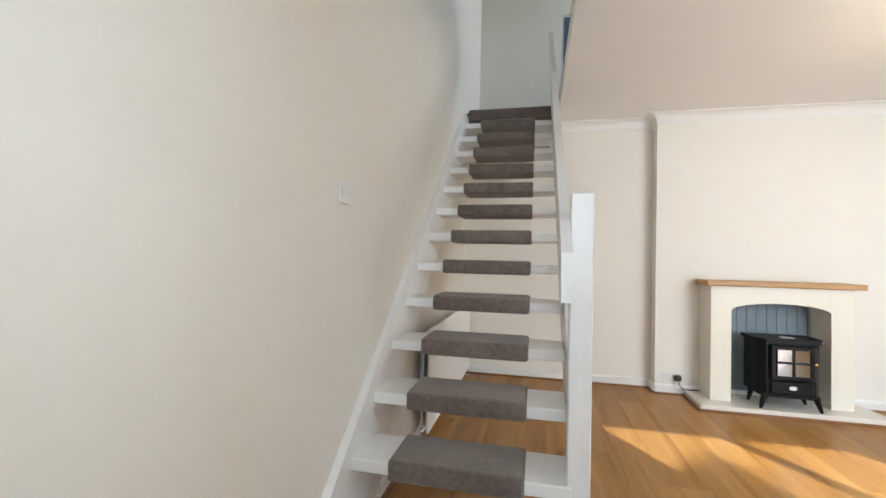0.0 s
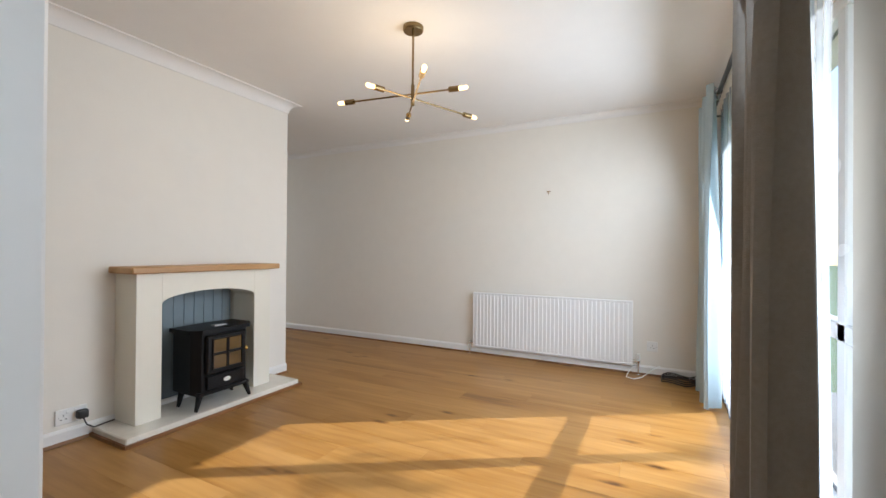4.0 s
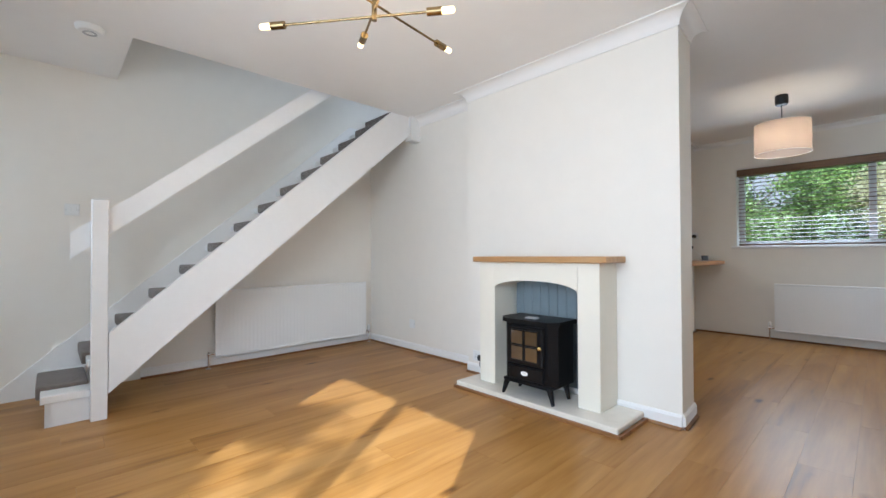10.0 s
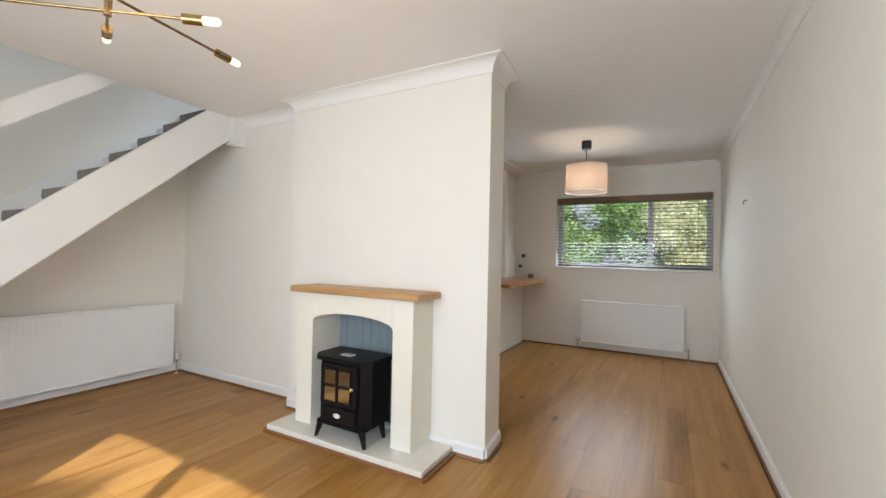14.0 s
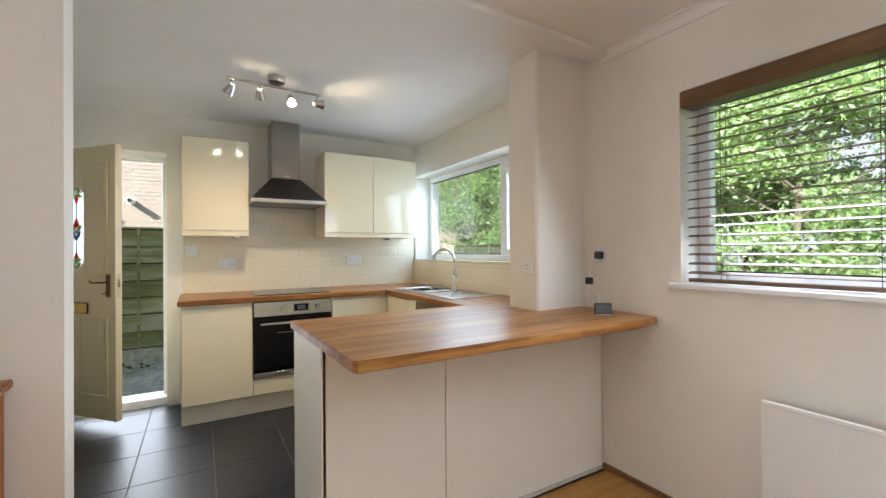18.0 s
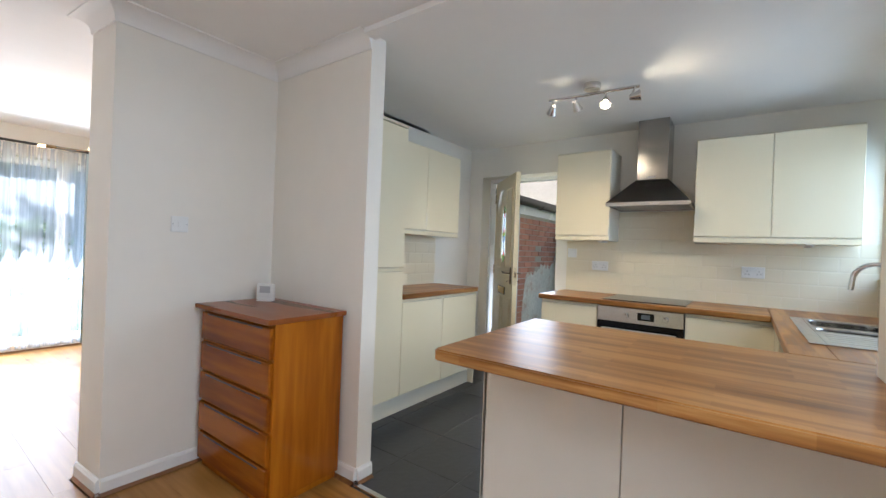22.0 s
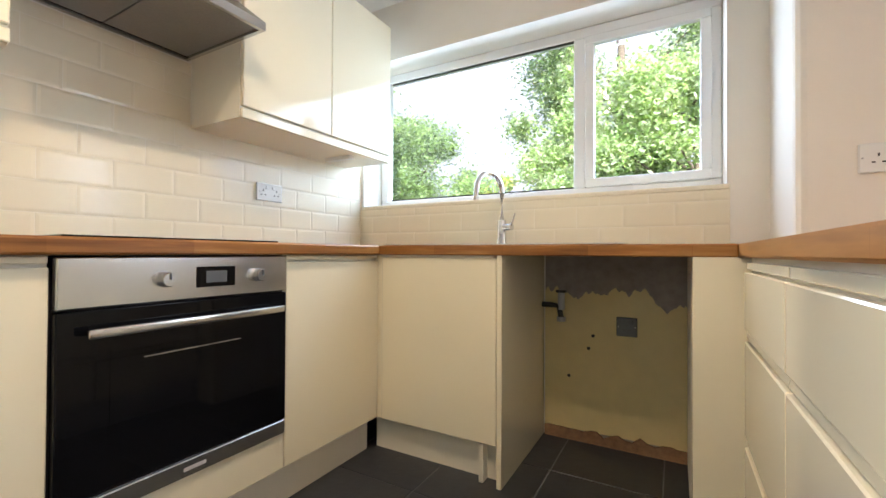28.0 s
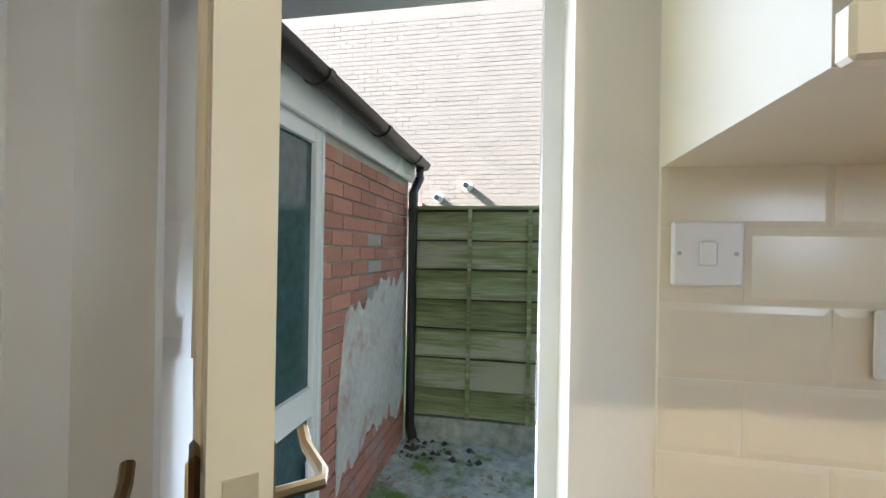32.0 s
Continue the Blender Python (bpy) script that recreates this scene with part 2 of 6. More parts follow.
WALL = mat("wall_paint", (0.82, 0.782, 0.712), 0.75, vary=0.02, scale=3, bump=0.05, bump_scale=90)
CEIL = mat("ceiling_paint", (0.84, 0.82, 0.79), 0.85, vary=0.015, scale=3, bump=0.05, bump_scale=70)
GLOSS = mat("white_gloss_paint", (0.83, 0.82, 0.80), 0.3, vary=0.02, scale=8, bump=0.02, bump_scale=40)
PVC = mat("white_pvc", (0.86, 0.87, 0.88), 0.25, vary=0.01)
FLOOR = wood("oak_laminate", (0.075, 0.026, 0.005), (0.31, 0.145, 0.030), (0.44, 0.238, 0.072), "Y", 0.75, 0.32, knots=True, rand=0.4, spec=0.26)
BLOCK_X = wood("block_worktop_x", (0.14, 0.050, 0.011), (0.295, 0.124, 0.030), (0.42, 0.207, 0.062), "X", 1.6, 0.30, spec=0.30, blocks=(0.30, 0.042))
BLOCK_Y = wood("block_worktop_y", (0.14, 0.050, 0.011), (0.295, 0.124, 0.030), (0.42, 0.207, 0.062), "Y", 1.6, 0.30, spec=0.30, blocks=(0.30, 0.042))
OAK = wood("oak_shelf", (0.33, 0.17, 0.06), (0.46, 0.26, 0.10), (0.56, 0.34, 0.15), "X", 1.2, 0.4)
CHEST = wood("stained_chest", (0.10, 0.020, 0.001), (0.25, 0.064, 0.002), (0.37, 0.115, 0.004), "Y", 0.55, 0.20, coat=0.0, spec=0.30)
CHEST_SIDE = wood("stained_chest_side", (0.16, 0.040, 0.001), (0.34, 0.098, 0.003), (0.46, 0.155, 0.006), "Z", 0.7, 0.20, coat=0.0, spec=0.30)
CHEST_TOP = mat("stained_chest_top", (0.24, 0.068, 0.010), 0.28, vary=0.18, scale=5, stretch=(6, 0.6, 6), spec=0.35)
CARPET = mat("taupe_carpet", (0.165, 0.128, 0.105), 0.95, vary=0.45, scale=16, bump=0.6, bump_scale=260, sheen=0.3)
CREAM = mat("cream_gloss_unit", (0.83, 0.755, 0.57), 0.08, vary=0.01, scale=2, coat=0.5)
CREAM_IN = mat("cream_carcase", (0.80, 0.75, 0.63), 0.4, vary=0.02)
PANEL = mat("cream_painted_panel", (0.87, 0.835, 0.745), 0.3, vary=0.015, scale=3)
CREAM_TILE = mat("cream_metro_tile", (0.80, 0.73, 0.565), 0.17, vary=0.03, scale=4, coat=0.0, rand=0.5)
GROUT = mat("grout", (0.82, 0.77, 0.66), 0.9, vary=0.05, scale=30)
SLATE = mat("dark_floor_tile", (0.032, 0.034, 0.04), 0.32, vary=0.35, scale=7, bump=0.12, bump_scale=30, rand=0.5)
GROUT_DARK = mat("floor_grout", (0.20, 0.20, 0.20), 0.9, vary=0.1, scale=30)
DARKSTEEL = mat("dark_brushed_steel", (0.11, 0.098, 0.085), 0.22, 1.0, vary=0.06, scale=3, stretch=(1, 24, 1))
HOODSTEEL = mat("hood_steel", (0.34, 0.32, 0.29), 0.2, 1.0, vary=0.05, scale=3, stretch=(1, 1, 24))
STEEL = mat("brushed_steel", (0.60, 0.59, 0.575), 0.24, 1.0, vary=0.04, scale=3, stretch=(1, 1, 24))
CHROME = mat("chrome", (0.75, 0.75, 0.76), 0.08, 1.0, vary=0.02)
BRASS = mat("antique_brass", (0.27, 0.19, 0.09), 0.25, 1.0, vary=0.08, scale=10)
BRONZE = mat("dark_bronze", (0.13, 0.085, 0.04), 0.28, 1.0, vary=0.15, scale=14)
GOLD = mat("polished_brass", (0.85, 0.62, 0.22), 0.12, 1.0, vary=0.03)
BLACK = mat("black_enamel", (0.005, 0.005, 0.006), 0.42, spec=0.25, vary=0.2, scale=12, bump=0.03, bump_scale=80)
BLACKGLASS = mat("black_glass", (0.004, 0.004, 0.005), 0.03, vary=0.05, spec=0.22)
STOVEPANE = mat("reflective_stove_glass", (0.34, 0.36, 0.39), 0.05, 1.0, vary=0.05)
DISPLAY = mat("dim_display", (0.10, 0.11, 0.12), 0.2, vary=0.05)
PLASTIC = mat("white_plastic", (0.80, 0.80, 0.78), 0.3, vary=0.01)
GREYPLASTIC = mat("grey_plastic", (0.45, 0.45, 0.46), 0.4, vary=0.03)
BLACKPLASTIC = mat("black_plastic", (0.02, 0.02, 0.02), 0.35, vary=0.1)
RAD = mat("radiator_enamel", (0.84, 0.84, 0.83), 0.28, vary=0.01, scale=3)
BOARDS = mat("blue_grey_board_paint", (0.20, 0.245, 0.27), 0.5, vary=0.05, scale=6)
MARBLE = mat("cream_marble", (0.74, 0.70, 0.62), 0.22, vary=0.10, scale=5, coat=0.2)
SURROUND = mat("cream_surround", (0.80, 0.765, 0.66), 0.45, vary=0.02, scale=4)
GREYPANEL = mat("blue_grey_boards", (0.23, 0.27, 0.295), 0.5, vary=0.05, scale=6)
CURTAIN = mat("grey_curtain", (0.27, 0.25, 0.225), 0.85, vary=0.12, scale=20, bump=0.25, bump_scale=320, sheen=0.2)
CURTAIN_LINING = mat("pale_lining", (0.40, 0.49, 0.53), 0.85, vary=0.04, scale=12)
VOILE = sheer("voile", (0.68, 0.74, 0.82), 0.66, 0.18)
OBSCURE = sheer("obscured_glass", (0.88, 0.92, 0.95), 0.10)
GLASS = glass("clear_glass")
BLIND = wood("walnut_blind", (0.06, 0.028, 0.011), (0.13, 0.066, 0.028), (0.20, 0.11, 0.05), "X", 1.3, 0.35)
BULB = glow("lit_bulb", (1.0, 0.66, 0.28), 1.9)
SPOTBULB = glow("lit_spot", (1.0, 0.84, 0.58), 20.0)
SHADE = sheer("linen_shade", (0.46, 0.385, 0.34), 0.03)
DOORPAINT = mat("cream_door", (0.75, 0.66, 0.45), 0.35, vary=0.03, scale=5)
SKIRT_STRIP = wood("oak_beading", (0.10, 0.037, 0.011), (0.19, 0.080, 0.024), (0.27, 0.125, 0.044), "X", 1.0, 0.4)
LEAD = mat("lead_came", (0.06, 0.06, 0.065), 0.5, 0.6)
GRASS_M = mat("grass_green", (0.06, 0.11, 0.025), 0.9, vary=0.4, scale=8, bump=0.5, bump_scale=60)
CONCRETE = mat("mossy_concrete", (0.47, 0.50, 0.43), 0.8, vary=0.55, scale=5, bump=0.3, bump_scale=50)
RENDER_W = mat("whitewash", (0.78, 0.73, 0.68), 0.85, vary=0.2, scale=9, bump=0.25, bump_scale=40)
BRICK = mat("red_brick", (0.56, 0.27, 0.20), 0.85, vary=0.3, scale=14, bump=0.4, bump_scale=70, rand=1.0)
PALEBRICK = mat("pale_brick", (0.27, 0.225, 0.180), 0.85, vary=0.12, scale=10, bump=0.3, bump_scale=60)
MORTAR = mat("mortar", (0.62, 0.57, 0.52), 0.95, vary=0.15, scale=30, bump=0.3)
FENCE = wood("weathered_fence", (0.10, 0.115, 0.04), (0.30, 0.335, 0.15), (0.46, 0.46, 0.32), "Y", 1.2, 0.8, rand=2.0)
GUTTER = mat("black_gutter", (0.018, 0.016, 0.016), 0.35, vary=0.2)


def stained(base, over, name, scale, lo, hi, seed, spread=0.12):
    """A second skin (paint, moss, plaster) over parts of a surface, with ragged edges of its own."""
    m = base.copy()
    m.name = name
    n, k = nodes_of(m)
    p = n["Principled BSDF"]
    old = p.inputs["Base Color"].links[0].from_socket
    geo = n.new("ShaderNodeNewGeometry")
    mp = n.new("ShaderNodeMapping")
    mp.inputs["Location"].default_value = (seed, seed * 2, 0)
    k.new(geo.outputs["Position"], mp.inputs[0])
    t = n.new("ShaderNodeTexNoise")
    t.inputs["Scale"].default_value, t.inputs["Detail"].default_value, t.inputs["Roughness"].default_value = scale, 7, 0.65
    k.new(mp.outputs[0], t.inputs["Vector"])
    r = n.new("ShaderNodeMapRange")
    r.inputs[1].default_value, r.inputs[2].default_value = lo, hi
    k.new(t.outputs["Fac"], r.inputs[0])
    mx = n.new("ShaderNodeMix")
    mx.data_type = "RGBA"
    mx.inputs[7].default_value = (*over, 1)
    k.new(r.outputs[0], mx.inputs[0])
    k.new(old, mx.inputs[6])
    k.new(mx.outputs[2], p.inputs["Base Color"])
    return m


BRICK_WASH = stained(BRICK, (0.50, 0.42, 0.38), "flaking_whitewash_brick", 2.6, 0.56, 0.74, 3.0)
BRICK_WASH2 = stained(BRICK, (0.52, 0.46, 0.42), "whitewash_brick", 2.6, 0.26, 0.50, 3.0)
PATH_M = stained(CONCRETE, (0.14, 0.23, 0.04), "mossy_path", 2.4, 0.50, 0.62, 7.0)

# ---- building helpers ----
def box(bm, x0, x1, y0, y1, z0, z1, bevel=0.0, seg=1):
    r = bmesh.ops.create_cube(bm, size=1.0, matrix=Matrix.LocRotScale(((x0 + x1) / 2, (y0 + y1) / 2, (z0 + z1) / 2), None, (x1 - x0, y1 - y0, z1 - z0)))
    if bevel:
        edges = {e for v in r["verts"] for e in v.link_edges}
        bmesh.ops.bevel(bm, geom=list(edges), offset=bevel, segments=seg, affect="EDGES", profile=0.5)
    return bm


def cyl(bm, a, b, r0, r1=None, seg=16, caps=True):
    """A round bar from a to b."""
    a, b = Vector(a), Vector(b)
    d = b - a
    m = Matrix.Translation((a + b) / 2) @ d.to_track_quat("Z", "Y").to_matrix().to_4x4()
    bmesh.ops.create_cone(bm, cap_ends=caps, segments=seg, radius1=r0, radius2=r0 if r1 is None else r1, depth=d.length, matrix=m)
    return bm


def tube(bm, pts, r, seg=8):
    """A bent round bar through the points."""
    pts = [Vector(p) for p in pts]
    rings = []
    for i, p in enumerate(pts):
        d = (pts[min(i + 1, len(pts) - 1)] - pts[max(i - 1, 0)]).normalized()
        q = d.to_track_quat("Z", "Y")
        rings.append([bm.verts.new(p + q @ Vector((r * math.cos(t), r * math.sin(t), 0))) for t in (2 * math.pi * j / seg for j in range(seg))])
    for a, b in zip(rings, rings[1:]):
        for j in range(seg):
            bm.faces.new((a[j], a[(j + 1) % seg], b[(j + 1) % seg], b[j]))
    bm.faces.new(rings[0][::-1])
    bm.faces.new(rings[-1])
    return bm


def ball(bm, c, r, sx=1, sy=1, sz=1, u=14, v=9):
    bmesh.ops.create_uvsphere(bm, u_segments=u, v_segments=v, radius=r, matrix=Matrix.LocRotScale(c, None, (sx, sy, sz)))
    return bm


def prism(bm, profile, lo, hi, axis="X"):
    """A closed outline of (u, v) pushed from lo to hi along an axis. X: u=y, v=z. Y: u=x, v=z. Z: u=x, v=y."""
    def at(u, v, w):
        return {"X": (w, u, v), "Y": (u, w, v), "Z": (u, v, w)}[axis]
    a = [bm.verts.new(at(u, v, lo)) for u, v in profile]
    b = [bm.verts.new(at(u, v, hi)) for u, v in profile]
    bm.faces.new(a)
    bm.faces.new(b[::-1])
    for i in range(len(a)):
        j = (i + 1) % len(a)
        bm.faces.new((a[i], b[i], b[j], a[j]))
    bmesh.ops.recalc_face_normals(bm, faces=bm.faces[:])
    return bm


def lathe(bm, profile, c=(0, 0, 0), seg=24):
    """(radius, height) pairs turned about the upright through c."""
    rings = []
    for r, z in profile:
        rings.append([bm.verts.new((c[0] + r * math.cos(t), c[1] + r * math.sin(t), c[2] + z)) for t in (2 * math.pi * j / seg for j in range(seg))])
    for a, b in zip(rings, rings[1:]):
        for j in range(seg):
            bm.faces.new((a[j], a[(j + 1) % seg], b[(j + 1) % seg], b[j]))
    return bm


def mesh_of(name, bm, material, smooth=False):
    me = bpy.data.meshes.new(name)
    if smooth:
        for f in bm.faces:
            f.smooth = True
    bm.to_mesh(me)
    bm.free()
    me.materials.append(material)
    if smooth:
        me.set_sharp_from_angle(angle=radians(38))
    return me


def part(name, bm, material, parent, label="", smooth=False):
    ob = new(name, mesh_of(name, bm, material, smooth))
    ob.parent = parent
    if label:
        tagged(ob, label)
    return ob


def solid(name, bm, material, label="", category="", group="", kind="", smooth=False):
    return tagged(new(name, mesh_of(name, bm, material, smooth)), label, category, group, kind)


def thing(name, label, category, group="", at=(0, 0, 0), kind=""):
    ob = new(name)
    ob.empty_display_size = 0.1
    ob.location = at
    return tagged(ob, label, category, group, kind)


def B(*a, **k):
    return box(bmesh.new(), *a, **k)

# ---- the shell ----
W, YB, H = 4.84, 7.81, 2.40
FY = 0.86          # lounge face of the front wall
RY = 0.22          # face of the recess's front wall
CHY, ALY = 4.28, 4.42   # chimney breast and alcove faces
SPY, KWY = 4.56, 4.50   # dining and kitchen faces of the spine wall
NX = 2.475         # dining face of the nib wall
CXB = 3.34        # its dining corner, a little out of square
CX = 3.36          # free end of the spine wall


def structure(name, bm, material, label, category="wall"):
    return solid(name, bm, material, label, category, kind="structure")


def wall_y(bm, y0, y1, x0, x1, z0, z1, holes=()):
    """A wall along x, in one piece, with rectangular holes (xa, xb, za, zb) through it."""
    xs = sorted({x0, x1, *[q for h in holes for q in h[:2]]})
    zs = sorted({z0, z1, *[q for h in holes for q in h[2:]]})

    def full(i, k):
        if not (0 <= i < len(xs) - 1 and 0 <= k < len(zs) - 1):
            return False
        cx, cz = (xs[i] + xs[i + 1]) / 2, (zs[k] + zs[k + 1]) / 2
        return not any(h[0] < cx < h[1] and h[2] < cz < h[3] for h in holes)
    made = {}

    def at(i, k, y):
        if (i, k, y) not in made:
            made[i, k, y] = bm.verts.new((xs[i], y, zs[k]))
        return made[i, k, y]
    for i in range(len(xs) - 1):
        for k in range(len(zs) - 1):
            if not full(i, k):
                continue
            bm.faces.new([at(*q, y0) for q in ((i, k), (i + 1, k), (i + 1, k + 1), (i, k + 1))])
            bm.faces.new([at(*q, y1) for q in ((i, k), (i, k + 1), (i + 1, k + 1), (i + 1, k))])
            for di, dk, a, b in ((-1, 0, (i, k), (i, k + 1)), (1, 0, (i + 1, k + 1), (i + 1, k)), (0, -1, (i + 1, k), (i, k)), (0, 1, (i, k + 1), (i + 1, k + 1))):
                if not full(i + di, k + dk):
                    bm.faces.new((at(*a, y0), at(*b, y0), at(*b, y1), at(*a, y1)))
    bmesh.ops.recalc_face_normals(bm, faces=bm.faces[:])
    return bm


def wall_x(bm, x0, x1, y0, y1, z0, z1, holes=()):
    """The same along y, with holes (ya, yb, za, zb)."""
    wall_y(bm, x0, x1, y0, y1, z0, z1, holes)
    for v in bm.verts:
        v.co.x, v.co.y = v.co.y, v.co.x
    bmesh.ops.recalc_face_normals(bm, faces=bm.faces[:])
    return bm


HTOP = 2.53
SWIN = (0.27, 0.60, 0.62, 2.0)   # side window of the recess, along y
FWIN = (2.20, 4.62, 0.06, 2.08)
HWIN = (0.28, 1.12, 0.80, 2.0)
DWIN = (2.93, 4.77, 1.09, 2.03)
KWIN = (0.03, 1.94, 1.17, 2.06)
DOORY = (4.66, 5.54, 2.08)
structure("wall_front", wall_y(bmesh.new(), FY - 0.28, FY, 1.21, W, -0.1, HTOP, [FWIN]), WALL, "cream painted plaster wall around the wide front window")
structure("wall_hall_front", wall_y(bmesh.new(), RY - 0.25, RY, -0.28, 1.21, -0.1, HTOP, [HWIN]), WALL, "cream painted plaster wall of the entrance recess")
structure("wall_hall_return", B(1.21, 1.46, RY - 0.25, FY - 0.28, -0.1, HTOP), WALL, "short cream painted return wall of the recess")
structure("header_beam", B(0.0, 1.21, FY - 0.12, FY, 2.05, H), WALL, "cream painted dropped beam over the recess", "beam")
structure("wall_right", B(W, W + 0.25, FY - 0.28, YB + 0.30, -0.1, HTOP), WALL, "long cream painted party wall of lounge and dining room")
structure("wall_back_dining", wall_y(bmesh.new(), YB, YB + 0.30, NX, W, -0.1, HTOP, [DWIN]), WALL, "cream painted end wall of the dining room")
structure("wall_back_kitchen", wall_y(bmesh.new(), YB, YB + 0.30, -0.28, NX, -0.1, HTOP, [KWIN]), WALL, "cream painted kitchen wall around the wide window")
bm = wall_x(bmesh.new(), -0.28, 0, RY, YB, -0.1, 5.2, [SWIN, (DOORY[0], DOORY[1], -0.1, DOORY[2])])
structure("wall_side", bm, WALL, "cream painted outside wall beside the stairs and the kitchen door")
structure("wall_spine_alcove", B(0, 1.70, ALY, KWY, -0.1, HTOP), WALL, "cream painted alcove wall beside the chimney breast")
bm = bmesh.new()
wall_y(bm, CHY, SPY, 1.70, CX, -0.1, HTOP, [(2.185, 2.85, -0.1, 0.80)])
for v in bm.verts:
    if v.co.x > CX - 0.001 and v.co.y > SPY - 0.001:
        v.co.x = CXB
structure("wall_chimney", bm, WALL, "cream painted chimney breast with the fireplace opening")
structure("wall_chimney_back", B(2.185, 2.85, SPY - 0.03, SPY + 0.0, -0.1, 0.80), GREYPANEL, "dark back of the fireplace opening")
structure("wall_nib", B(NX - 0.105, NX, SPY, 5.43, -0.1, HTOP), WALL, "cream painted nib wall between dining room and kitchen")
structure("pillar", box(bmesh.new(), 2.08, 2.34, 7.42, YB + 0.05, 0.88, H + 0.04, 0.03, 3), WALL, "cream painted rounded pier standing on the worktop", "pillar")

# ceilings with the stair well left open
bm = bmesh.new()
WELL = (0.0, 0.86, 2.04, ALY)
box(bm, WELL[1], W, RY, SPY, H, HTOP)
box(bm, 0, WELL[1], RY, WELL[2], H, HTOP)
structure("ceiling_lounge", bm, CEIL, "white painted plaster ceiling with an open stair well", "ceiling")
structure("ceiling_dining", B(NX, W, SPY, YB, H, HTOP), CEIL, "white painted plaster dining ceiling", "ceiling")
structure("ceiling_kitchen", B(0, NX, KWY, YB, H, HTOP), CEIL, "white painted plaster kitchen ceiling", "ceiling")

# upper landing seen up the stairs
LWIN = (0.93, 1.60, 2.80, 3.95)
structure("landing_floor", B(0, 2.6, ALY, 6.3, HTOP, HTOP + 0.02), CARPET, "taupe carpeted upper landing", "floor")
structure("wall_landing_back", wall_y(bmesh.new(), 5.3, 5.4, -0.2, 2.6, HTOP, 5.0, [LWIN]), WALL, "pale painted landing wall")
structure("landing_side_floor", B(0.86, 2.5, 1.6, ALY, HTOP, HTOP + 0.02), CARPET, "taupe carpeted floor beside the stair well", "floor")
structure("wall_landing_front", B(0, 2.6, 1.5, 1.6, HTOP, 5.0), WALL, "pale painted end wall of the upper stair well")
bm = bmesh.new()
box(bm, 2.5, 2.6, 1.6, 4.5, HTOP, 5.0)
box(bm, 2.5, 2.6, 5.1, 5.3, HTOP, 5.0)
box(bm, 2.5, 2.6, 4.5, 5.1, HTOP, 3.4)
box(bm, 2.5, 2.6, 4.5, 5.1, 4.4, 5.0)
structure("wall_landing_far", bm, WALL, "pale painted far landing wall")
structure("ceiling_landing", B(-0.2, 2.6, 1.5, 5.4, 5.0, 5.1), CEIL, "white upper ceiling", "ceiling")

structure("floor_base", B(-0.28, W + 0.25, RY - 0.25, YB + 0.3, -0.12, -0.016), GROUT_DARK, "plain screed under the floors", "floor")

# ---- skirting, cornice, windows ----
def run(name, pts, z0, z1, thick, material, label, category):
    """A straight strip along each leg of a floor line; thickness grows to the left of the walk."""
    for a, b in zip(pts, pts[1:]):
        d = Vector((b[0] - a[0], b[1] - a[1], 0))
        ang = math.atan2(d.y, d.x)
        bm = bmesh.new()
        prism(bm, [(0, z0), (0, z1), (thick * 0.45, z1), (thick, z1 - thick * 0.9), (thick, z0)], 0, d.length, "X")
        ob = solid(name, bm, material, label, category, kind="structure")
        ob.matrix_world = pose(a[0], a[1], 0, 0, 0, math.degrees(ang))


SK = "white gloss skirting board along the wall"
for line in ([(0, RY), (1.21, RY)], [(0, 1.42), (0, 0.64)], [(1.21, FY), (W, FY)], [(W, FY), (W, YB)], [(W, YB), (NX, YB)],
             [(0, ALY), (0, 2.2)], [(1.70, ALY), (0, ALY)], [(1.70, CHY), (1.70, ALY)], [(CX, CHY), (1.70, CHY)], [(CXB, SPY), (CX, CHY)], [(NX, SPY), (CXB, SPY)], [(NX, 5.43), (NX, SPY)], [(NX, 5.43), (NX - 0.105, 5.43)][::-1]):
    if line != [(W, YB), (NX, YB)]:
        run("baseboard", line, 0.0, 0.082, 0.016, GLOSS, SK, "skirting")
    run("floor_beading", [(p[0], p[1]) for p in line], 0.0, 0.018, 0.034, SKIRT_STRIP, "narrow oak edging strip at the skirting", "trim")


def cornice(line, s=0.085, m0=0, m1=0):
    """Coving along a line; m0 and m1 mitre its ends (1 round an outer corner, -1 into an inner one)."""
    for a, b in zip(line, line[1:]):
        d = Vector((b[0] - a[0], b[1] - a[1], 0))
        bm = bmesh.new()
        cove = [(0, H - s), (0.008, H - s), (0.008, H - s + 0.008)] + [(0.008 + (s - 0.016) * (1 - math.cos(t)), H - s + 0.008 + (s - 0.016) * math.sin(t)) for t in (math.pi / 2 * i / 6 for i in range(7))]
        cove += [(s, H - 0.008), (s, H), (0, H)]
        prism(bm, cove, 0.0, d.length, "X")
        for v in bm.verts:
            v.co.x += m1 * v.co.y if v.co.x > d.length / 2 else -m0 * v.co.y
        ob = solid("cornice", bm, CEIL, "white plaster coving where wall meets ceiling", "cornice", kind="structure", smooth=True)
        ob.matrix_world = pose(a[0], a[1], 0, 0, 0, math.degrees(math.atan2(d.y, d.x)))


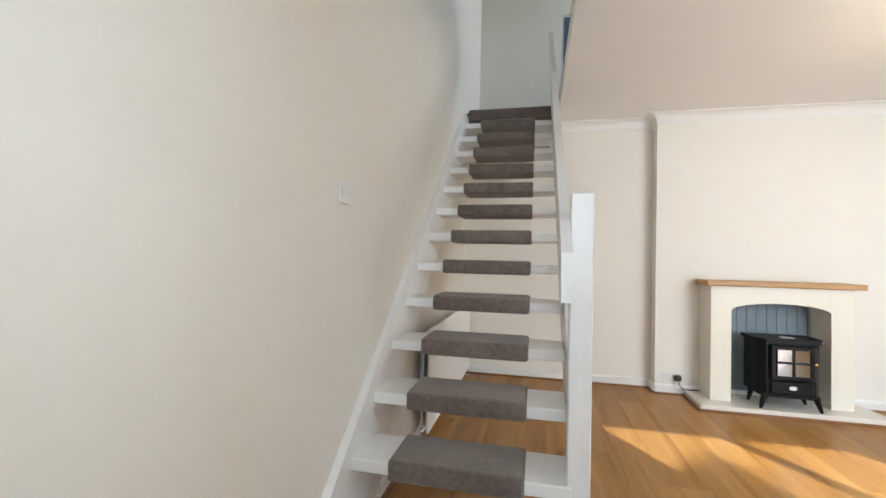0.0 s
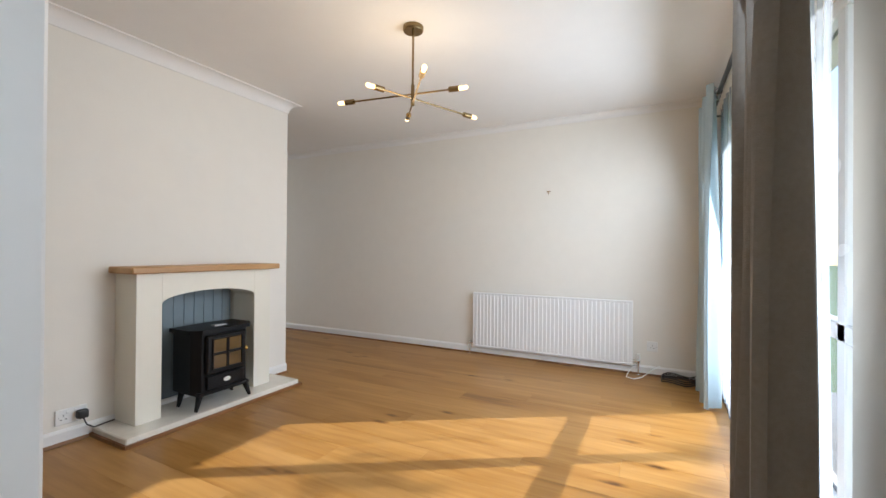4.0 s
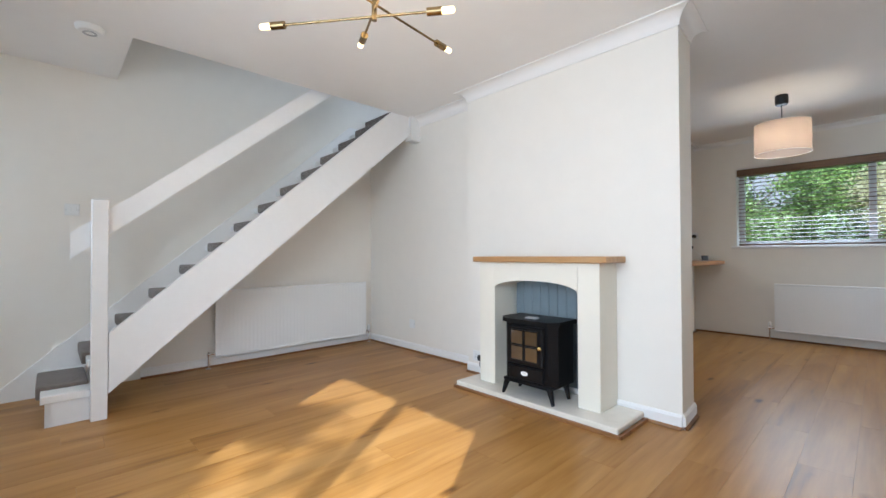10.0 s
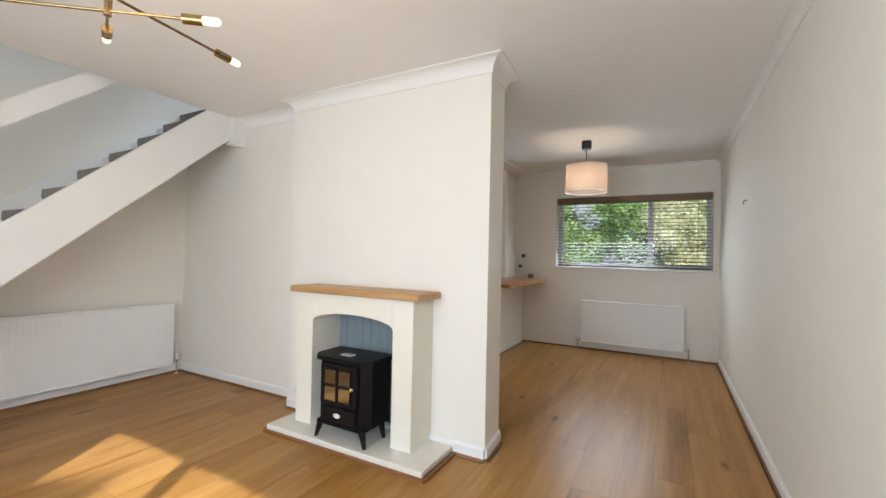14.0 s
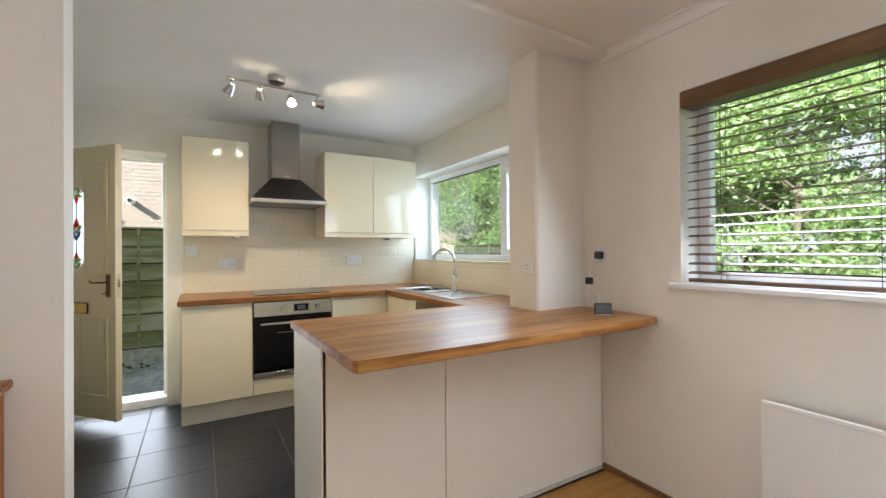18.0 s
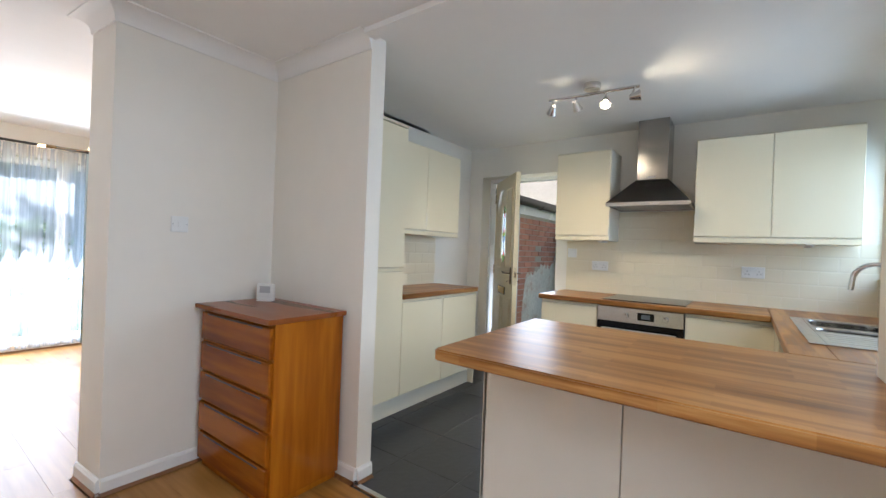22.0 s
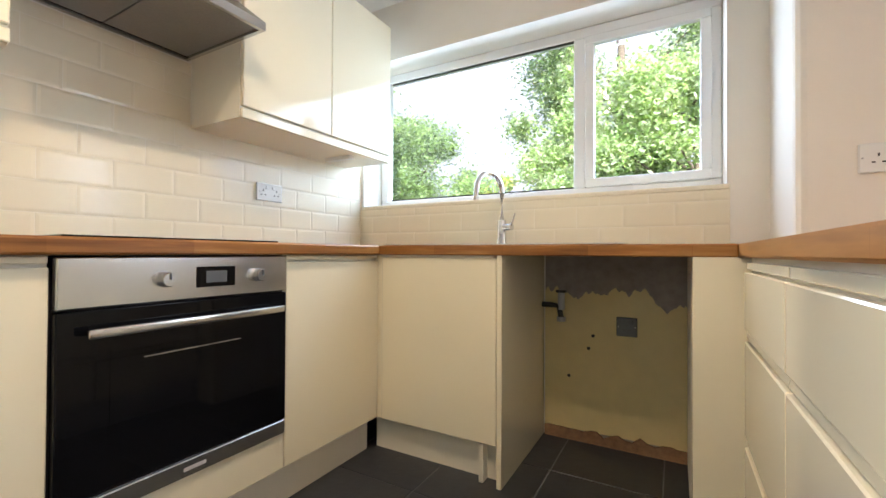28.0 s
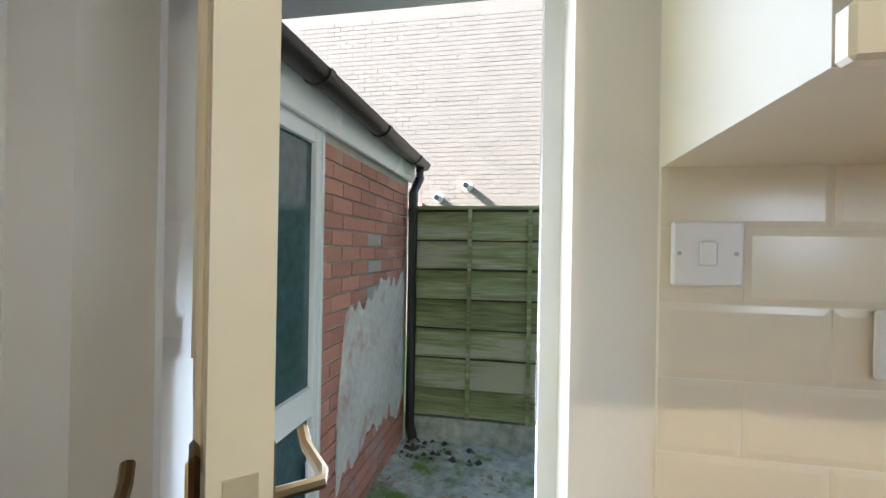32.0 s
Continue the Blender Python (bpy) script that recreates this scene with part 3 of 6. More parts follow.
for line, m0, m1 in (([(1.70, ALY), (0.90, ALY)], -1, 0), ([(1.70, CHY), (1.70, ALY)], 1, -1), ([(CX, CHY), (1.70, CHY)], 1, 1), ([(CXB, SPY), (CX, CHY)], 1, 1), ([(NX, SPY), (CXB, SPY)], -1, 1), ([(NX, 5.43), (NX, SPY)], 0, -1)):
    cornice(line, 0.085, m0, m1)
cornice([(W, FY), (W, YB)], 0.055)
cornice([(W, YB), (NX, YB)], 0.055)
structure("ceiling_step", B(NX - 0.02, NX + 0.06, 5.43, YB, H - 0.028, H), CEIL, "white moulded strip across the ceiling between kitchen and dining room", "trim")


def window(name, label, x0, x1, z0, z1, y, uprights=(), bars=(), f=0.06, depth=0.06, sill=None, frame_m=PVC, glass_m=None):
    """A window along x: outer frame, uprights, cross bars, panes and a sill that reaches to y = sill."""
    w = thing(name, label, "window", kind="structure")
    bm = bmesh.new()
    box(bm, x0, x1, y, y + depth, z0, z0 + f, 0.006)
    box(bm, x0, x1, y, y + depth, z1 - f, z1, 0.006)
    box(bm, x0, x0 + f, y, y + depth, z0 + f, z1 - f, 0.006)
    box(bm, x1 - f, x1, y, y + depth, z0 + f, z1 - f, 0.006)
    part("window_frame", bm, frame_m, w)
    for u in uprights:
        part("upright", B(u - f * 0.55, u + f * 0.55, y - 0.002, y + depth, z0 + f, z1 - f, bevel=0.006), frame_m, w)
    for b in bars:
        part("cross_bar", B(x0 + f, x1 - f, y + 0.001, y + depth, b - f * 0.5, b + f * 0.5, bevel=0.005), frame_m, w)
    xs = [x0 + f, *uprights, x1 - f]
    for a, b in zip(xs, xs[1:]):
        ob = part("pane", B(a, b, y + depth * 0.45, y + depth * 0.45 + 0.006, z0 + f, z1 - f), glass_m or GLASS, w)
        ob.visible_shadow = glass_m is not None
        bm = bmesh.new()
        g = 0.008
        for q in ((a + f * 0.5, b - f * 0.5, z0 + f, z0 + f + g), (a + f * 0.5, b - f * 0.5, z1 - f - g, z1 - f)):
            box(bm, q[0], q[1], y + 0.008, y + 0.02, q[2], q[3])
        part("gasket", bm, BLACKPLASTIC, w)
    if sill is not None:
        part("sill", B(x0 - 0.05, x1 + 0.05, sill, y + 0.01, z0 - 0.025, z0 + 0.004, bevel=0.006), GLOSS, w)
    return w


window("window_1", "wide white front window with glazed doors behind net curtains", *FWIN, FY - 0.20, uprights=(2.75, 3.6), bars=(0.80,), f=0.07)
window("window_2", "white window of the entrance recess", *HWIN, RY - 0.18, uprights=(0.70,), f=0.06, sill=RY - 0.04, glass_m=OBSCURE)
window("window_3", "white framed dining window with a wide fixed light and a casement", *DWIN, YB + 0.16, uprights=(4.10,), f=0.055, sill=YB - 0.03)
kw = window("window_4", "white framed kitchen window with a fixed light and a side casement", *KWIN, YB + 0.18, uprights=(1.32,), f=0.055)
part("casement_frame", box(box(box(box(bmesh.new(), 1.35, 1.90, YB + 0.165, YB + 0.20, 1.225, 1.27, 0.005), 1.35, 1.90, YB + 0.165, YB + 0.20, 1.96, 2.005, 0.005), 1.35, 1.395, YB + 0.165, YB + 0.20, 1.27, 1.96, 0.005), 1.855, 1.90, YB + 0.165, YB + 0.20, 1.27, 1.96, 0.005), PVC, kw)
structure("kitchen_sill", B(0.012, 1.95, YB - 0.012, YB + 0.18, 1.15, 1.172, bevel=0.004), CREAM_TILE, "cream tiled kitchen window ledge", "sill")

lw = window("window_5", "white landing window with a blue roller blind half down", *LWIN, 5.33, f=0.05)
part("roller_blind", B(LWIN[0] + 0.03, LWIN[1] - 0.03, 5.318, 5.322, 3.22, 3.93), mat("blue_blind", (0.05, 0.10, 0.16), 0.8, vary=0.1), lw, "dark blue roller blind")
part("blind_rail", B(LWIN[0] + 0.03, LWIN[1] - 0.03, 5.312, 5.326, 3.20, 3.225, bevel=0.004), PLASTIC, lw)
sw = thing("window_6", "white side window of the entrance recess with obscured glass", "window", kind="structure")
bm = bmesh.new()
for q in ((SWIN[0], SWIN[1], SWIN[2], SWIN[2] + 0.05), (SWIN[0], SWIN[1], SWIN[3] - 0.05, SWIN[3]), (SWIN[0], SWIN[0] + 0.05, SWIN[2] + 0.05, SWIN[3] - 0.05), (SWIN[1] - 0.05, SWIN[1], SWIN[2] + 0.05, SWIN[3] - 0.05)):
    box(bm, -0.16, -0.09, q[0], q[1], q[2], q[3], 0.005)
part("window_frame", bm, PVC, sw)
part("pane", B(-0.13, -0.124, SWIN[0] + 0.05, SWIN[1] - 0.05, SWIN[2] + 0.05, SWIN[3] - 0.05), OBSCURE, sw)
part("sill", B(-0.10, 0.02, SWIN[0], SWIN[1], SWIN[2] - 0.02, SWIN[2] + 0.003, bevel=0.005), GLOSS, sw)
part("architrave", box(box(bmesh.new(), 0, 0.014, SWIN[1], SWIN[1] + 0.055, 0.0, SWIN[3] + 0.055, 0.003), 0, 0.014, SWIN[0] - 0.04, SWIN[1], SWIN[3], SWIN[3] + 0.055, 0.003), GLOSS, sw)

# walnut venetian blind in the dining window
blind = thing("venetian_blind", "dark walnut wooden venetian blind with open slats", "blind", at=(3.85, YB + 0.05, 1.1))
blind.location = (0, 0, 0)
part("valance", B(DWIN[0] + 0.01, DWIN[1] - 0.01, YB - 0.02, YB + 0.10, 1.945, 2.025, bevel=0.006), BLIND, blind)
slat_bm = bmesh.new()
prism(slat_bm, [(-0.025, -0.0015), (0, 0.003), (0.025, -0.0015), (0.025, 0.0015), (0, 0.006), (-0.025, 0.0015)], DWIN[0] + 0.02, DWIN[1] - 0.02, "X")
slat_me = mesh_of("slat", slat_bm, BLIND)
for i in range(18):
    s = new("slat", slat_me)
    s.parent = blind
    s.location = (0, YB + 0.05, 1.145 + i * 0.0445)
    s.rotation_euler = (radians(9 + random.uniform(-2, 2)), 0, 0)
part("bottom_rail", B(DWIN[0] + 0.02, DWIN[1] - 0.02, YB + 0.025, YB + 0.075, 1.10, 1.118, bevel=0.004), BLIND, blind)
for x in (3.10, 3.62, 4.2, 4.62):
    part("ladder_cord", cyl(cyl(bmesh.new(), (x, YB + 0.026, 1.11), (x, YB + 0.026, 1.95), 0.0012, seg=6), (x, YB + 0.076, 1.11), (x, YB + 0.076, 1.95), 0.0012, seg=6), BLACKPLASTIC, blind)

# ---- lounge ----
# open-tread staircase
stairs = thing("staircase", "white painted open-tread staircase with taupe carpet pads", "stairs")
RISE, GO, Y1, Z1 = 0.18, 0.207, 1.625, 0.19
bm = bmesh.new()
prism(bm, [(1.93, 0.15), (1.93, 0.52), (4.11, 2.42), (4.40, 2.42), (4.40, 2.29)], 0.82, 0.86, "X")
part("outer_string", bm, GLOSS, stairs)
bm = bmesh.new()
prism(bm, [(1.42, 0.0), (1.42, 0.09), (4.12, 2.44), (4.41, 2.44), (4.41, 2.25), (1.82, 0.0)], 0.002, 0.035, "X")
part("wall_string", bm, GLOSS, stairs)
part("newel_post", B(0.80, 0.875, 1.845, 1.925, 0, 1.345, bevel=0.004), GLOSS, stairs)
bm = bmesh.new()
r0, r1, rs = 1.75, 4.2, 0.835
prism(bm, [(r0, 0.98), (r0, 1.14), (r1, 1.14 + (r1 - r0) * rs), (r1, 0.98 + (r1 - r0) * rs)], 0.765, 0.80, "X")
part("handrail", bm, GLOSS, stairs)
for i in range(13):
    y, z = Y1 + GO * i, Z1 + RISE * i
    t = part("tread", B(0.03, 0.815, y, y + 0.235, z - 0.05, z - 0.004, bevel=0.004), GLOSS, stairs)
    t_pad = box(bmesh.new(), 0.18, 0.662, y - 0.022, y + 0.222, z - 0.06, z + 0.016, 0.014, 3)
    part("carpet_pad", t_pad, CARPET, t, "taupe carpet pad wrapped round the tread", smooth=True)
part("bottom_riser", B(0.05, 0.80, Y1 + 0.03, Y1 + 0.05, 0.0, 0.14), GLOSS, stairs)
part("bottom_side", B(0.76, 0.80, Y1 + 0.02, 1.845, 0.0, 0.14), GLOSS, stairs)
structure("landing_edge", B(0.035, 0.855, 4.31, ALY, HTOP - 0.10, HTOP + 0.015, bevel=0.01), CARPET, "taupe carpeted top step at the landing", "step")
structure("stair_trimmer", B(0.80, 0.90, 4.30, ALY, 2.16, 2.40), GLOSS, "white painted trimmer block under the top of the stairs", "trim")

# fireplace surround, hearth and stove
fire = thing("fireplace_surround", "cream fireplace surround with an arched opening and oak shelf", "fireplace")
FX0, FX1, FYF = 2.04, 2.99, 4.045
OX0, OX1 = 2.185, 2.845   # the opening
part("surround_leg", B(FX0, OX0, FYF, CHY - 0.001, 0.05, 0.945, bevel=0.002), SURROUND, fire)
part("surround_leg", B(OX1, FX1, FYF, CHY - 0.001, 0.05, 0.945, bevel=0.002), SURROUND, fire)
bm = bmesh.new()
curve = [((OX0 + OX1) / 2 + (OX1 - OX0) / 2 * math.cos(t), 0.755 + 0.065 * math.sin(t)) for t in (math.pi * i / 16 for i in range(17))]
curve[0], curve[-1] = (OX1, 0.755), (OX0, 0.755)
prism(bm, [(OX0, 0.945), (OX1, 0.945), *curve], FYF, CHY - 0.001, "Y")
part("arched_frieze", bm, SURROUND, fire)
part("oak_shelf", B(2.0, 3.05, 4.005, CHY - 0.002, 0.945, 0.985, bevel=0.006), OAK, fire, "light oak mantel shelf")
bp = part("back_panel", B(2.185, OX1, CHY + 0.045, CHY + 0.06, 0.05, 0.80), GREYPANEL, fire, "blue-grey tongued boards")
for i in range(9):
    x = 2.185 + 0.0726 * i
    part("board", B(x + 0.0008, x + 0.0718, CHY + 0.03, CHY + 0.045, 0.052, 0.80, bevel=0.0025), BOARDS, bp)
part("side_cheek", B(2.175, 2.186, CHY, CHY + 0.03, 0.05, 0.80), SURROUND, fire)
part("side_cheek", B(OX1, OX1 + 0.01, CHY, CHY + 0.03, 0.05, 0.80), SURROUND, fire)

hearth = thing("hearth", "cream marble hearth slab with an oak edging strip", "hearth")
part("slab", B(1.925, 3.155, 3.90, CHY - 0.002, 0.012, 0.05, bevel=0.006), MARBLE, hearth)
part("inner_slab", B(2.19, 2.835, CHY - 0.002, CHY + 0.03, 0.012, 0.05), MARBLE, hearth)
part("edging", B(1.915, 3.175, 3.885, 3.90, 0, 0.02), SKIRT_STRIP, hearth)
part("edging", B(1.91, 1.925, 3.90, CHY, 0, 0.02), SKIRT_STRIP, hearth)
part("edging", B(3.165, 3.18, 3.90, CHY, 0, 0.02), SKIRT_STRIP, hearth)

stove = thing("electric_stove", "black cast-iron style electric stove with four-pane door", "stove", at=(2.535, 3.945, 0.05))
sb = bmesh.new()
prism(sb, [(-0.185, 0.0), (-0.235, 0.05), (-0.235, 0.235), (0.235, 0.235), (0.235, 0.05), (0.185, 0.0)], 0.10, 0.48, "Z")
part("body", sb, BLACK, stove)
bm = bmesh.new()
prism(bm, [(-0.20, -0.03), (-0.26, 0.035), (-0.26, 0.245), (0.26, 0.245), (0.26, 0.035), (0.20, -0.03)], 0.48, 0.505, "Z")
part("top_plate", bm, BLACK, stove)
part("top_grille", B(-0.05, 0.05, 0.04, 0.09, 0.505, 0.513, bevel=0.003), GREYPLASTIC, stove)
part("base_plate", B(-0.215, 0.215, -0.01, 0.225, 0.085, 0.11, bevel=0.006), BLACK, stove)
door = part("fire_door", B(-0.165, 0.165, -0.03, 0.0, 0.215, 0.465, bevel=0.01), BLACK, stove)
for i, (x0, x1, z0, z1) in enumerate(((-0.12, -0.008, 0.25, 0.335), (0.008, 0.12, 0.25, 0.335), (-0.12, -0.008, 0.35, 0.435), (0.008, 0.12, 0.35, 0.435))):
    part("door_pane", B(x0, x1, -0.034, -0.029, z0, z1), STOVEPANE, door, "dark reflective glass pane")
    f = bmesh.new()
    for a in ((x0 - 0.006, x1 + 0.006, z0 - 0.006, z0), (x0 - 0.006, x1 + 0.006, z1, z1 + 0.006), (x0 - 0.006, x0, z0, z1), (x1, x1 + 0.006, z0, z1)):
        box(f, a[0], a[1], -0.04, -0.029, a[2], a[3])
    part("pane_frame", f, BLACK, door)
part("knob", ball(bmesh.new(), (0.148, -0.05, 0.345), 0.014), GOLD, door, "polished brass door knob", smooth=True)
part("ash_drawer", B(-0.155, 0.155, -0.022, 0.0, 0.12, 0.205, bevel=0.006), BLACK, stove)
em = bmesh.new()
lathe(em, [(0.001, 0.0), (0.03, 0.0), (0.032, -0.003), (0.03, -0.006)], seg=20)
ob = part("emblem", em, PLASTIC, stove, "small white oval maker's emblem")
ob.matrix_local = Matrix.LocRotScale((0, -0.026, 0.165), Euler((radians(-90), 0, 0)), (1, 0.45, 1))
for sx in (-1, 1):
    for y in (0.01, 0.20):
        bm = bmesh.new()
        cyl(bm, (sx * 0.19, y, 0.095), (sx * 0.225, y - 0.01, 0.0), 0.024, 0.012, 10)
        part("leg", bm, BLACK, stove, smooth=True)
stove.scale = (0.87, 1.0, 1.03)


def radiator(label, L, h, at, rz, flutes, valve_at=(0, 1), deep=0.009, open_top=False, off=0.0):
    """A panel radiator; its back is on the wall and local x runs along it."""
    r = thing("radiator", label, "radiator", "panel radiators")
    step = L / flutes
    x = 0.012
    prof = [(0, -0.060), (x, -0.060)]
    while x < L - step:
        prof += [(x + step * 0.12, -0.060), (x + step * 0.28, -0.060 - deep), (x + step * 0.72, -0.060 - deep), (x + step * 0.88, -0.060)]
        x += step
    prof += [(L, -0.060), (L, -0.052), (0, -0.052)]
    bm = bmesh.new()
    prism(bm, prof, 0.02, h - 0.02, "Z")
    part("front_panel", bm, RAD, r)
    part("edge_frame", B(0, L, -0.064, -0.05, 0, 0.02, bevel=0.004), RAD, r)
    part("edge_frame", B(0, L, -0.064, -0.05, h - 0.02, h, bevel=0.004), RAD, r)
    part("back_panel", B(0.01, L - 0.01, -0.025, -0.018, 0.02, h - 0.02), RAD, r)
    if not open_top:
        g = bmesh.new()
        n = int(L / 0.02)
        for i in range(n):
            box(g, 0.01 + i * (L - 0.02) / n, 0.01 + (i + 0.55) * (L - 0.02) / n, -0.055, -0.02, h - 0.008, h - 0.004)
        part("top_grille", g, RAD, r)
        part("side_cover", B(-0.003, 0.002, -0.064, -0.014, 0.01, h, bevel=0.002), RAD, r)
        part("side_cover", B(L - 0.002, L + 0.003, -0.064, -0.014, 0.01, h, bevel=0.002), RAD, r)
    for x, s in ((0, -1), (L, 1)):
        v = cyl(bmesh.new(), (x, -0.035, 0.035), (x + s * 0.05, -0.035, 0.035), 0.009)
        cyl(v, (x + s * 0.05, -0.035, 0.055), (x + s * 0.05, -0.035, -at[2] + 0.0), 0.0075)
        ball(v, (x + s * 0.05, -0.035, 0.035), 0.016)
        lathe(v, [(0.0, 0.003), (0.018, 0.003), (0.02, 0.0)], (x + s * 0.05, -0.035, -at[2] + 0.003), 12)
        vv = part("valve", v, CHROME, r, "chrome valve and pipe tail", smooth=True)
        if (s > 0) == (valve_at[0] == 1):
            cap = lathe(bmesh.new(), [(0.0, 0.0), (0.014, 0.0), (0.017, 0.01), (0.015, 0.05), (0.0, 0.055)], (x + s * 0.05, -0.035, 0.05), 14)
            part("valve_cap", cap, PLASTIC, vv, smooth=True)
    part("bracket", B(0.15, 0.18, -0.02, off, 0.1, h - 0.1), RAD, r)
    part("bracket", B(L - 0.18, L - 0.15, -0.02, off, 0.1, h - 0.1), RAD, r)
    r.matrix_world = pose(*at, 0, 0, rz) @ pose(0, -off, 0)
    return r


radiator("white enamel panel radiator with vertical flutes in the lounge", 1.54, 0.575, (W, 3.06, 0.085), -90, 40, (1, 0), 0.006)
radiator("white enamel panel radiator under the stairs", 1.56, 0.60, (0, 2.73, 0.095), 90, 44, (1, 0), 0.0010, True, 0.035)
radiator("white enamel panel radiator under the dining window", 1.18, 0.55, (3.30, YB, 0.105), 0, 34, (0, 0), 0.0006, True, 0.035)
radiator("white enamel radiator under the recess side window", 0.26, 0.44, (0, 0.255, 0.11), 90, 8, (1, 0), 0.006)


# curtains
def drape(bm, x0, x1, z0, z1, y, amp, waves, lean=0.0, seg=10, thick=0.006, wob=0.012):
    """Hanging cloth in folds; a thick of 0 makes a single sheet of net."""
    n = int(waves * seg)
    rows = 8
    for side in (0, 1) if thick else (0,):
        grid = []
        for j in range(rows + 1):
            v = j / rows
            row = []
            for i in range(n + 1):
                u = i / n
                spread = 1 + 0.05 * v * math.sin(u * 5)
                x = x0 + (x1 - x0) * (0.5 + (u - 0.5) * spread)
                a = amp * (0.65 + 0.5 * v)
                yy = y + a * math.sin(2 * math.pi * waves * u + 0.5 * math.sin(3 * u + 2 * v)) + wob * math.sin(17 * u + 3 * v) + side * thick
                row.append(bm.verts.new((x + lean * v, yy, z1 + (z0 - z1) * v)))
            grid.append(row)
        for a, b in zip(grid, grid[1:]):
            for i in range(n):
                bm.faces.new((a[i], a[i + 1], b[i + 1], b[i]) if side else (a[i], b[i], b[i + 1], a[i + 1]))
    return bm


for lab, dark, pale in (("dark grey eyelet curtain with pale blue lining, gathered beside the recess", (2.0, 2.47, 4, 1.04, 0.068), (2.475, 2.60, 1, 0.955, 0.03)),
                        ("grey eyelet curtain with pale blue lining gathered in the corner", (4.73, 4.79, 1, 0.985, 0.03), (4.06, 4.72, 5, 0.985, 0.045))):
    c = thing("curtain", lab, "curtain", "front window curtains")
    part("fabric", drape(bmesh.new(), dark[0], dark[1], 0.02, 2.26, dark[3], dark[4], dark[2]), CURTAIN, c, smooth=True)
    part("lining", drape(bmesh.new(), pale[0], pale[1], 0.02, 2.26, pale[3], pale[4], pale[2]), CURTAIN_LINING, c, "pale blue-grey lining", smooth=True)
    lo, hi = min(dark[0], pale[0]), max(dark[1], pale[1])
    for i in range(8):
        x = lo + (hi - lo) * (i + 0.5) / 8
        pts = [(x, 0.955 + 0.024 * math.cos(t), 2.21 + 0.024 * math.sin(t)) for t in (2 * math.pi * q / 12 for q in range(13))]
        part("eyelet", tube(bmesh.new(), pts, 0.005, 6), CHROME, c, smooth=True)
vo = solid("net_curtain", drape(bmesh.new(), 2.22, 4.60, 0.03, 2.20, 0.89, 0.016, 20, seg=6, thick=0.0, wob=0.008), VOILE, "sheer white net curtain across the front window", "curtain", smooth=True)
rod = thing("curtain_rod", "dark metal curtain rod above the front window", "curtain rod")
part("rod", cyl(bmesh.new(), (1.62, 0.95, 2.21), (4.76, 0.95, 2.21), 0.014), BLACKPLASTIC, rod, smooth=True)
for x in (1.60, 4.78):
    part("finial", ball(bmesh.new(), (x, 0.95, 2.21), 0.024), BLACKPLASTIC, rod, smooth=True)
for x in (1.66, 3.3, 4.72):
    part("bracket", cyl(bmesh.new(), (x, FY, 2.21), (x, 0.95, 2.21), 0.008), BLACKPLASTIC, rod, smooth=True)

# six-arm brass ceiling light
lamp = thing("ceiling_light", "antique brass sputnik ceiling light with six lit bulbs", "ceiling light", at=(2.76, 2.60, 0))
part("rose", lathe(bmesh.new(), [(0.0, 2.372), (0.055, 2.372), (0.06, 2.38), (0.06, 2.40)], seg=24), BRASS, lamp, smooth=True)
part("stem", cyl(bmesh.new(), (0, 0, 2.0), (0, 0, 2.375), 0.0065), BRASS, lamp, smooth=True)
part("hub", cyl(bmesh.new(), (0, 0, 1.94), (0, 0, 2.06), 0.011), BRASS, lamp, smooth=True)
for turn, near, far, z in ((158.2, 0.23, 0.445, 1.981), (-82.0, 0.253, 0.422, 2.007), (218.0, 0.416, 0.245, 1.955)):
    a = radians(turn)
    d = Vector((math.cos(a), math.sin(a), 0))
    up = Vector((0, 0, z))
    arm = part("arm", cyl(bmesh.new(), d * near + up, d * -far + up, 0.005), BRASS, lamp, smooth=True)
    for c, reach in ((d, near), (-d, far)):
        part("bulb_holder", cyl(bmesh.new(), c * (reach - 0.03) + up, c * (reach + 0.03) + up, 0.016), BRASS, arm, smooth=True)
        bb = cyl(bmesh.new(), c * (reach + 0.03) + up, c * (reach + 0.07) + up, 0.012, 0.0125, 12)
        ball(bb, c * (reach + 0.07) + up, 0.0125, u=10, v=6)
        part("bulb", bb, BULB, arm, "lit warm tubular bulb", smooth=True)
bulb_light("lounge_lamp_light", 2.76, 2.60, 1.98, 4.5, radius=0.35)


